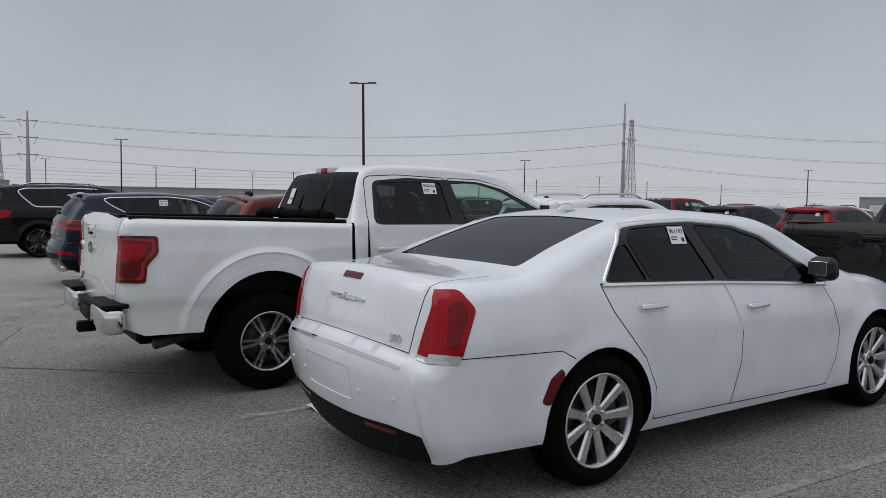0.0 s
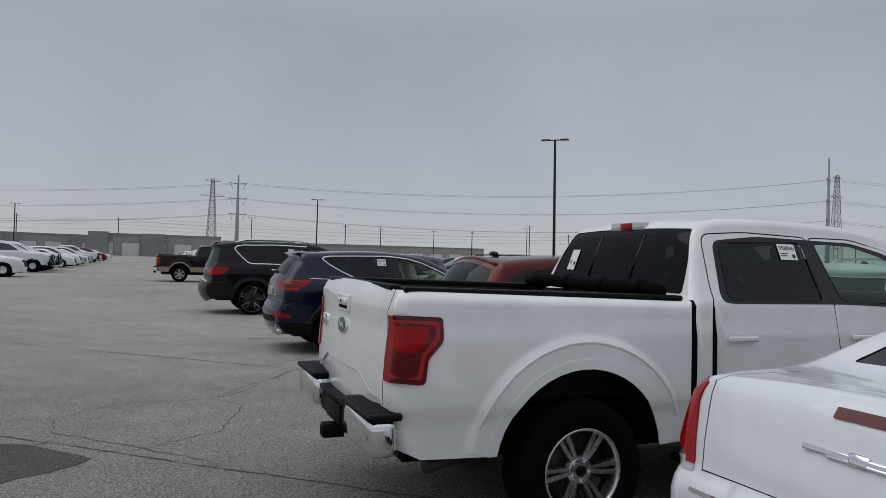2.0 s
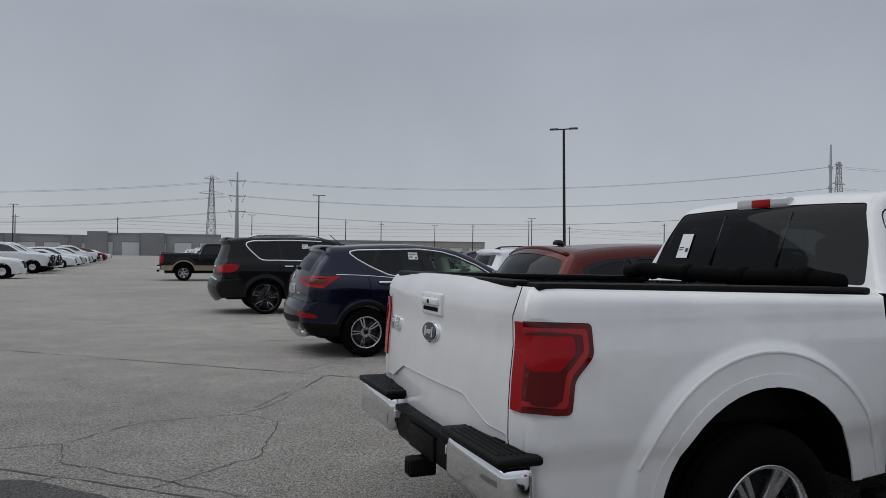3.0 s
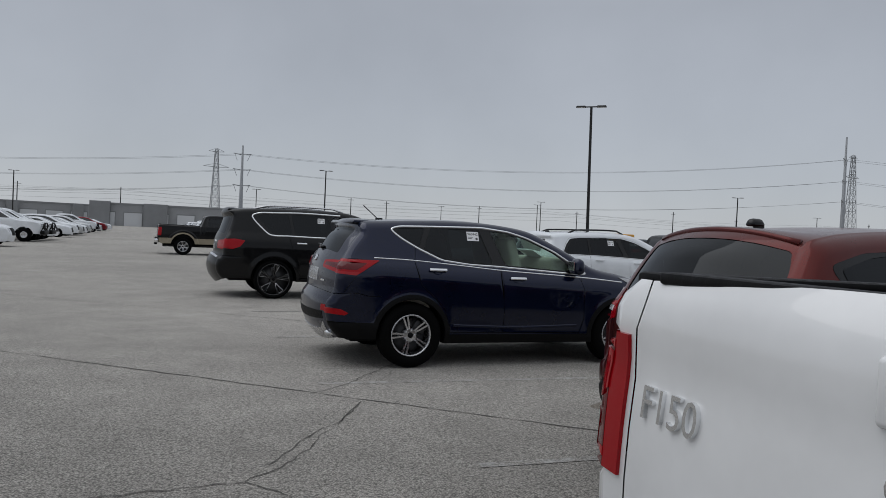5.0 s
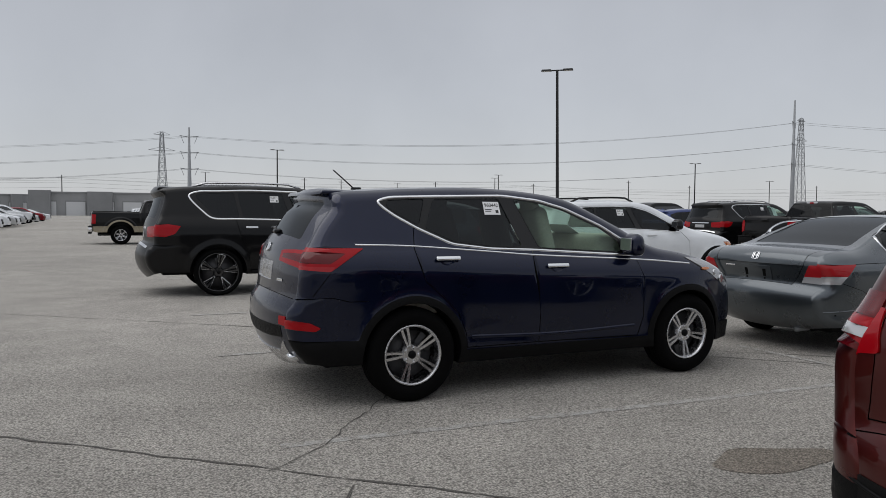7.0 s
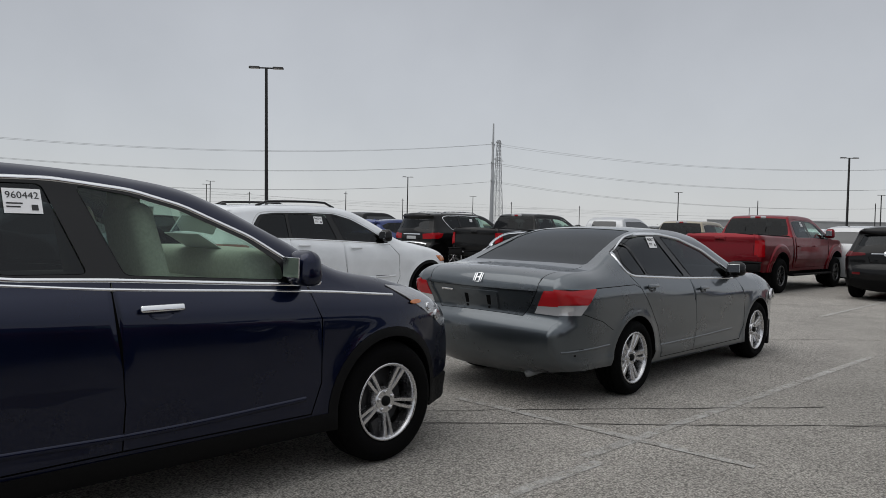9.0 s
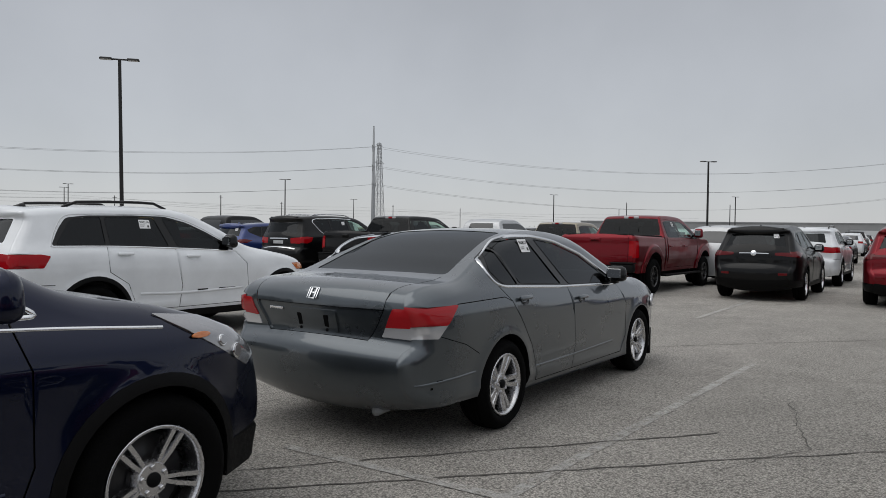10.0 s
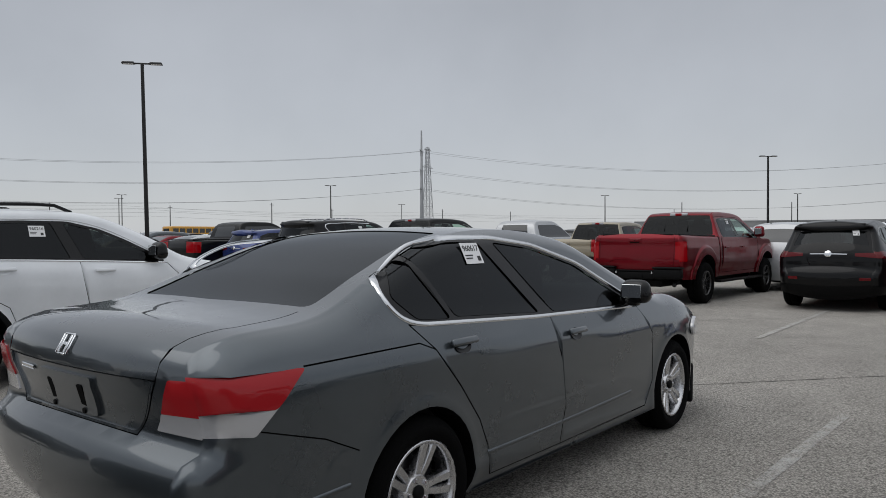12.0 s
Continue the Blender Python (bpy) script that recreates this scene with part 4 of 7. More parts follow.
    for k in (-1, 1):
        capr += [
                 ("tail_lamp", [("r", 0.812, k * 0.585), ("r", 0.930, k * 0.65), ("r", 0.935, k * 0.8), ("r", 0.812, k * 0.8)], PALERED, 0.006, "faded red tail lamp lens", 0.01),
                 ("tail_lamp_base", [("r", 0.738, k * 0.555), ("r", 0.812, k * 0.585), ("r", 0.812, k * 0.8), ("r", 0.738, k * 0.8)], CLEARLENS, 0.005, "", 0.01)]
    capr += [("plate_holder", [("r", 0.730, -0.21), ("r", 0.900, -0.21), ("r", 0.900, 0.21), ("r", 0.730, 0.21)], GREY, 0.006, "bare plate holder in body colour", 0.015),
             ("trunk_panel", [("r", 0.712, -0.45), ("r", 0.920, -0.57), ("r", 0.920, 0.57), ("r", 0.712, 0.45)], GREY, -0.008, "recessed trunk panel", 0.03),
             ("trunk_lid", [("r", 0.920, -0.60), ("t", -0.48, -0.60), ("t", -0.48, 0.60), ("r", 0.920, 0.60)], GREY, 0, "", 0.04),
             ("rear_window", [("t", -0.37, -0.62), ("t", 0.60, -0.50), ("t", 0.62, 0), ("t", 0.60, 0.50), ("t", -0.37, 0.62), ("t", -0.40, 0)], TINT, -0.004, "dark tinted rear window", 0.05),
             ("windscreen", [("t", 1.84, -0.56), ("t", 2.62, -0.70), ("t", 2.68, 0), ("t", 2.62, 0.70), ("t", 1.84, 0.56)], CLEAR, -0.004, "", 0.04),
             ("grille", [("f", 0.64, -0.4), ("f", 0.50, -0.4), ("f", 0.50, 0.4), ("f", 0.64, 0.4)], PLASTIC, -0.01, "", 0.03)]
    gapc = [[("r", 0.695, -0.45), ("r", 0.920, -0.585), ("t", -0.72, -0.64), ("t", -0.42, -0.62)], [("r", 0.695, 0.45), ("r", 0.920, 0.585), ("t", -0.72, 0.64), ("t", -0.42, 0.62)],
            [("r", 0.695, -0.45), ("r", 0.695, 0.45)], [("r", 0.920, -0.585), ("r", 0.920, 0.585)], [("t", 2.75, -0.7), ("t", 2.75, 0.7)]]
    S.cap(root, capr, gapc, GREY)
    S.strip(root, "window_trim", dlo, 0.022, CHROME, 0.005, True, "chrome window surround")
    S.strip(root, "door_crease", [(0.48, 0.385), (1.2, 0.385), (2.08, 0.40)], 0.028, GREY, 0.003, thick=0.005)
    handles(S, root, [(0.28, 0.925), (1.33, 0.865)], GREY, 0.19, TRIM)
    S.strip(root, "bumper_crease", [(-0.97, 0.455), (-0.75, 0.468), (-0.42, 0.478)], 0.022, GREY, 0.003, thick=0.008)
    mirror(S, root, 2.12, 0.98, TRIM, 0.07, (0.13, 0.21, 0.15), "black door mirror")
    running_gear(S, root, 0.222, 0.225, ("plain", 5, 0.036, 0.046, 0.030), SATIN)
    cabin(S, root, 0.0, 2.6, 0.98, SEAT, ((0.72,), (1.52,)), INNER, 1.95)
    p, n = S.side_at(0.64, 1.315, -1, 0.001)
    sticker(root, p, n, "960617")
    p, n = S.cap_at("r", 0.975, 0, 0.006)
    b = bmesh.new()
    for sx in (-1, 1):
        rbox(0.016, 0.072, 0.008, (sx * 0.022, 0, 0), 0.003, 2, bm=b)
        rbox(0.009, 0.080, 0.006, (sx * 0.041, 0, 0), 0.003, 2, bm=b)
    rbox(0.034, 0.014, 0.008, (0, 0, 0), 0.003, 2, bm=b)
    rbox(0.080, 0.008, 0.006, (0, 0.040, 0), 0.003, 2, bm=b)
    rbox(0.060, 0.008, 0.006, (0, -0.040, 0), 0.003, 2, bm=b)
    stuck(root, "badge", b, CHROME, p, n, "chrome badge")
    for y in (-0.12, 0.12):
        p, n = S.cap_at("r", 0.830, y, 0.004)
        stuck(root, "plate_slot", rbox(0.045, 0.09, 0.006, (0, 0, 0), 0.004, 1), GAP, p, n)
        p, n = S.cap_at("r", 0.750, y, 0.008)
        stuck(root, "plate_screw", disc_bm(0.011, 0.004), PLASTIC, p, n)
    p, n = S.cap_at("r", 0.885, 0.36, -0.004)
    stuck(root, "model_script", rbox(0.15, 0.018, 0.005, (0, 0, 0), 0.004, 1), CHROME, p, n, "small chrome script")
    # scuffed bumper corner
    for x, z, w, h in ((-0.80, 0.475, 0.05, 0.006), (-0.86, 0.43, 0.02, 0.014)):
        p, n = S.side_at(x, z, -1, 0.001)
        stuck(root, "bumper_scuff", rbox(w, h, 0.002), GAP, p, n, "dark scuff in the paint")
    part("exhaust_pipe", tube([(-0.55, -0.42, 0.25), (-0.90, -0.44, 0.235)], 0.032, 12), STEEL, root, "dull steel exhaust pipe")
    b = rbox(0.05, 0.10, 0.30, (2.80 + 0.43, -0.86, 0.27), 0.02, 2, (0.8, 0.6), Matrix.Rotation(radians(14), 3, "Y"))
    part("torn_fender_liner", b, PLASTIC, root, "torn black liner hanging behind the front bumper")
    for sd in (-1, 1):
        p, n = S.side_at(3.30, 0.70, sd, 0.0)
        stuck(root, "head_lamp", disc_bm(0.09, 0.02, 1.9, 0.8), CLEARLENS, p, n, "hazed headlamp")
    return root


def suv(name, label, at, heading, paint_mat, rear, top, front, belt, sec, W, wb, r, ra, windows, dlo, doors, lamps_side, lamps_rear, rear_glass, wind, extra_rear=(), clad=None,
        gaps=(), rims=("plain", 5, 0.05, 0.06, 0.0), rim_mat=SATIN, rim_r=None, trim=None, handle_mat=None, handle_at=(), mirror_at=None, mirror_mat=None, cell=0.06, front_glass=CLEAR,
        flare=0.015, tub=INNER, cloth=SEAT, category="car", group="", tail=(0.15, 0.6), R=0.085, gapc=(), door_paint=None, rails=None, sill=0.27, seats=((0.45,), (1.3,)), crowns=(0.13, 0.02, 0.16), fz=1.0, clad_mat=None):
    root = thing(name, label, category, at, heading, group)
    S = Shell(rear, top, front, belt, sec, W, wb, r, ra, sill=sill, cell=cell, R=R, flare=flare, fw=0.07, tail=tail, crowns=crowns, fz=fz, tail_sill=sill + 0.05)
    regions = [(n, fillet(p, 0.03), m, -0.005, "tinted glass") for n, p, m in windows]
    regions += [("window_frame", fillet(dlo, 0.05), TRIM, -0.001, "black window frame")]
    regions += [(n, fillet(p, 0.015), m, 0.006, t) for n, p, m, t in lamps_side]
    if clad:
        regions += [("lower_cladding", c, clad_mat or PLASTIC, 0.006, "black lower cladding") for c in clad(S)]
    regions += [(n, p, paint_mat, 0, "") for n, p in doors]
    S.side(root, regions, [(p, True, 0.007) for n, p in doors] + [(g, False, 0.006) for g in gaps], paint_mat)
    capr = []
    for n, p, m, t in lamps_rear:
        for k in (-1, 1):
            capr.append((n, [("r", z, k * y) for y, z in p], m, 0.006, t, 0.015))
    for n, p, m, d, t in extra_rear:
        capr.append((n, [("r", z, y) for y, z in p], m, d, t, 0.02))
    capr.append(("rear_window", [("r", z, y) for y, z in rear_glass], TINT, -0.004, "dark tinted rear window", 0.04))
    capr.append(("windscreen", [("t", wind[0], -0.60), ("t", wind[1], -0.74), ("t", wind[1] + 0.05, 0), ("t", wind[1], 0.74), ("t", wind[0], 0.60)], CLEAR, -0.004, "", 0.04))
    capr.append(("grille", [("f", front[0][1] - 0.06, -0.42), ("f", front[0][1] - 0.28, -0.38), ("f", front[0][1] - 0.28, 0.38), ("f", front[0][1] - 0.06, 0.42)], PLASTIC, -0.01, "", 0.03))
    g2 = [[(("r" if len(q) < 3 else q[2]), q[1], q[0]) for q in g] for g in gapc] + [[("t", wind[1] + 0.1, -0.75), ("t", wind[1] + 0.1, 0.75)]]
    S.cap(root, capr, g2, paint_mat)
    if trim:
        S.strip(root, "window_trim", fillet(dlo, 0.05) if trim[0] else [p for p in trim[2]], trim[1], trim[-1] if trim[0] else CHROME, 0.005, bool(trim[0]), "chrome window trim")
    if handle_at:
        handles(S, root, handle_at, handle_mat or CHROME, 0.21, paint_mat)
    if mirror_at:
        mirror(S, root, *mirror_at, mirror_mat or paint_mat, 0.07, (0.15, 0.23, 0.19))
    running_gear(S, root, rim_r or r * 0.68, 0.24, rims, rim_mat)
    zb = belt[0][1] + 0.02
    cabin(S, root, S.x0 + 0.55, wind[1] - 0.05, zb, cloth, seats, tub, wind[1] - 0.6)
    if rails:
        x0, x1, m = rails
        for y in (-0.60, 0.60):
            zz = [float(np.interp(x, S.sil[S.k0:S.k1, 0], S.sil[S.k0:S.k1, 1])) for x in np.linspace(x0, x1, 9)]
            pts = [(x, y, z + (0.055 if 0 < i < 8 else 0.0)) for i, (x, z) in enumerate(zip(np.linspace(x0, x1, 9), zz))]
            part("roof_rail", tube(pts, 0.018, 8), m, root, "roof rail")
    return root, S


def arch_clad(h, ring=0.055, z0=None):
    """Cladding outlines: a sill band and a ring round each wheel arch."""
    def make(S):
        out = []
        for wx in (0, S.wb):
            a = math.asin((S.sill - S.az) / (S.ra + ring))
            ring_o = [(wx + (S.ra + ring) * math.cos(t), S.az + (S.ra + ring) * math.sin(t)) for t in np.linspace(a, math.pi - a, 22)]
            ring_i = [(wx + (S.ra - 0.03) * math.cos(t), S.az + (S.ra - 0.03) * math.sin(t)) for t in np.linspace(math.pi - a, a, 22)]
            out.append(ring_o + ring_i)
        out.append([(S.ra * 0.8, S.sill - 0.02), (S.wb - S.ra * 0.8, S.sill - 0.02), (S.wb - S.ra * 0.8, S.sill + h), (S.ra * 0.8, S.sill + h)])
        if z0:
            out.append([(S.x0 - 0.1, S.sill - 0.05), (-S.ra * 0.9, S.sill - 0.05), (-S.ra * 0.9, z0), (S.x0 - 0.1, z0)])
            out.append([(S.x1 + 0.1, S.sill - 0.05), (S.wb + S.ra * 0.9, S.sill - 0.05), (S.wb + S.ra * 0.9, z0 * 0.85), (S.x1 + 0.1, z0 * 0.85)])
        return out
    return make


SEC_SUV = [(0.2, 0.11), (0.34, 0.045), (0.45, 0.015), (0.50, 0.022), (0.72, 0.008), (0.93, 0.0), (0.99, 0.012), (1.06, 0.04), (1.10, 0.075), (1.15, 0.10), (1.58, 0.27), (1.9, 0.36)]


def blue_suv(at, heading):
    root, S = suv(
        "suv", "dark blue five-door crossover parked in a bay, chrome window line", at, heading, NAVY,
        rear=[(-0.77, 0.32), (-0.865, 0.43), (-0.92, 0.58), (-0.91, 0.72), (-0.86, 0.79), (-0.835, 1.0), (-0.81, 1.12), (-0.755, 1.20), (-0.655, 1.36), (-0.55, 1.50), (-0.57, 1.55), (-0.54, 1.59)],
        top=[(-0.25, 1.615), (0.20, 1.64), (0.75, 1.652), (1.25, 1.62), (1.60, 1.555), (2.06, 1.34), (2.40, 1.16), (2.80, 1.08), (3.15, 0.975)],
        front=[(3.34, 0.86), (3.46, 0.68), (3.50, 0.48), (3.42, 0.26)],
        belt=[(-1.1, 1.18), (-0.3, 1.18), (0.6, 1.13), (2.2, 1.06), (3.6, 0.98)], sec=[(0.2, 0.11), (0.34, 0.045), (0.45, 0.015), (0.50, 0.022), (0.76, 0.008), (1.01, 0.0), (1.07, 0.012), (1.14, 0.04), (1.18, 0.075), (1.23, 0.10), (1.60, 0.26), (1.9, 0.36)], W=0.94, wb=2.70, r=0.362, ra=0.40,
        dlo=[(-0.20, 1.50), (-0.22, 1.535), (-0.12, 1.562), (0.25, 1.575), (0.90, 1.59), (1.25, 1.555), (1.50, 1.49), (1.85, 1.34), (2.14, 1.16), (2.26, 1.085), (2.0, 1.09), (1.1, 1.145), (0.70, 1.16), (0.36, 1.20), (0.09, 1.32), (-0.10, 1.425)],
        windows=[("rear_quarter_window", [(-0.15, 1.49), (-0.14, 1.54), (0.18, 1.555), (0.10, 1.345), (-0.06, 1.43)], TINT),
                 ("rear_door_window", [(0.15, 1.325), (0.26, 1.555), (0.86, 1.565), (1.0, 1.175), (0.70, 1.18), (0.38, 1.22)], SHADE),
                 ("front_door_window", [(1.16, 1.165), (1.0, 1.565), (1.23, 1.532), (1.48, 1.468), (1.82, 1.32), (2.0, 1.20), (2.0, 1.115)], CLEAR)],
        doors=[("rear_door", [(0.05, 1.33), (0.03, 1.17), (0.10, 0.92), (0.24, 0.80), (0.38, 0.66), (0.45, 0.50), (0.46, 0.39), (1.12, 0.39), (1.13, 0.60), (1.09, 1.14), (0.40, 1.19)]),
               ("front_door", [(1.09, 1.14), (1.13, 0.60), (1.12, 0.39), (2.14, 0.38), (2.20, 0.55), (2.19, 0.90), (2.14, 1.08)])],
        lamps_side=[("tail_lamp_core", [(-0.52, 1.14), (-0.64, 1.065), (-1.2, 1.085), (-1.2, 1.135), (-0.76, 1.15)], DEEPRED, "dark red lamp core"), ("tail_lamp_base", [(-0.60, 1.045), (-0.64, 1.01), (-0.76, 1.02), (-1.2, 1.04), (-1.2, 1.062), (-0.76, 1.048)], PALERED, "bright lower lens"),
                    ("tail_lamp", [(-0.38, 1.175), (-0.64, 1.01), (-0.76, 1.02), (-1.2, 1.04), (-1.2, 1.16), (-0.76, 1.18)], REDLENS, "red wraparound tail lamp"),
                    ("rear_reflector", [(-0.70, 0.60), (-0.74, 0.575), (-1.1, 0.60), (-1.1, 0.665), (-0.78, 0.64)], REDLENS, "red bumper reflector"),
                    ("head_lamp", [(2.72, 1.055), (3.0, 0.90), (3.26, 0.76), (3.36, 0.80), (3.24, 0.93), (3.0, 1.02)], HEADGLASS, "headlamp with dark bezel"),],
        lamps_rear=[("tail_lamp_core", [(0.45, 1.08), (0.45, 1.105), (0.80, 1.14), (0.80, 1.075)], DEEPRED, "dark red lamp core"), ("tail_lamp", [(0.40, 1.055), (0.40, 1.12), (0.80, 1.17), (0.80, 1.03)], REDLENS, "red tail lamp on the tailgate"),
                    ("rear_reflector", [(0.60, 0.61), (0.60, 0.67), (0.80, 0.68), (0.80, 0.60)], REDLENS, "")],
        rear_glass=[(-0.56, 1.215), (-0.50, 1.51), (0.50, 1.51), (0.56, 1.215)], wind=(1.66, 2.30),
        extra_rear=[("skid_plate", [(-0.62, 0.30), (-0.62, 0.50), (-0.5, 0.43), (0.5, 0.43), (0.62, 0.50), (0.62, 0.30)], SATIN, 0.006, "satin silver skid plate"),
                    ("plate_panel", [(-0.25, 0.90), (-0.25, 1.04), (0.25, 1.04), (0.25, 0.90)], SATIN, -0.01, "bare plate panel"),
                    ("bumper_insert", [(-0.62, 0.52), (-0.62, 0.60), (0.62, 0.60), (0.62, 0.52)], PLASTIC, 0.003, "black bumper insert")],
        clad=arch_clad(0.10, 0.055, 0.50), gaps=[[(-0.92, 0.80), (-0.62, 0.82), (-0.50, 0.79), (-0.36, 0.79)], [(-0.76, 0.83), (-0.64, 1.0)]],
        gapc=[[(-0.70, 0.80), (0.70, 0.80)]],
        rims=("plain", 5, 0.026, 0.030, 0.024), rim_r=0.232, trim=(1, 0.02, CHROME), handle_at=[(0.29, 1.085), (1.29, 1.01)], mirror_at=(2.06, 1.12), mirror_mat=NAVY, cell=0.055,
        tub=BEIGE, cloth=BEIGE, flare=0.02, seats=((0.50,), (1.42,)), crowns=(0.10, 0.02, 0.14))
    S.strip(root, "shoulder_line", [(-0.44, 1.205), (0.0, 1.19), (0.6, 1.145), (1.1, 1.105), (2.2, 1.045), (2.75, 1.0)], 0.012, CHROME, 0.008, label="thin bright shoulder line", thick=0.003)
    S.strip(root, "lower_moulding", [(0.50, 0.47), (1.3, 0.45), (2.1, 0.47)], 0.035, NAVY, 0.004, thick=0.007)
    p, n = S.side_at(0.78, 1.485, -1, 0.001)
    sticker(root, p, n, "960442")
    b = rbox(0.22, 1.12, 0.035, (-0.52, 0, 1.597), 0.015, 2, (0.8, 1))
    part("roof_spoiler", b, NAVY, root, "dark blue roof spoiler")
    a = part("antenna", tube([(-0.17, 0, 1.640), (-0.36, 0, 1.80)], 0.006, 6), TRIM, root, "short black roof antenna")
    part("antenna_base", rbox(0.09, 0.04, 0.03, (-0.16, 0, 1.645), 0.012, 2), TRIM, a)
    b = tube([S.cap_at("r", z, y, 0.02)[0] for z, y in ((1.225, 0.02), (1.25, 0.14), (1.255, 0.30))], 0.014, 6)
    rbox(0.06, 0.10, 0.04, S.cap_at("r", 1.225, 0.02, 0.01)[0], 0.015, 2, bm=b)
    part("rear_wiper", b, TRIM, root)
    p, n = S.cap_at("r", 1.12, 0, 0.005)
    stuck(root, "badge", disc_bm(0.05, 0.006, 1.4, 0.8), CHROME, p, n, "chrome oval badge")
    p, n = S.cap_at("r", 0.92, -0.45, 0.004)
    stuck(root, "model_script", rbox(0.11, 0.02, 0.004, (0, 0, 0), 0.003, 1), CHROME, p, n)
    for y in (-0.60, 0.60):
        part("exhaust_tip", rbox(0.14, 0.13, 0.06, (S.x0 + 0.10, y, 0.36), 0.026, 3), CHROME, root, "chrome exhaust tip")
    for sd in (-1, 1):
        p, n = S.side_at(2.94, 0.945, sd, 0.008)
        stuck(root, "turn_lamp", disc_bm(0.018, 0.004, 3.2, 0.8), AMBER, p, n, "amber turn lamp")
        for x, z, r in ((3.17, 0.845, 0.036), (3.07, 0.905, 0.028)):
            p, n = S.side_at(x, z, sd, 0.007)
            o = stuck(root, "projector", disc_bm(r, 0.006), CHROME, p, n, "chrome ringed headlamp projector")
            part("projector_lens", disc_bm(r * 0.82, 0.010), HEADGLASS, o)
    # pale paper on the dash side of the windscreen
    part("dash_sheet", rbox(0.30, 0.42, 0.004, (1.92, -0.1, 1.27), 0, 1, (1, 1), Matrix.Rotation(radians(30), 3, "Y")), PAPER, root, "white sheet inside the windscreen", None)
    return root


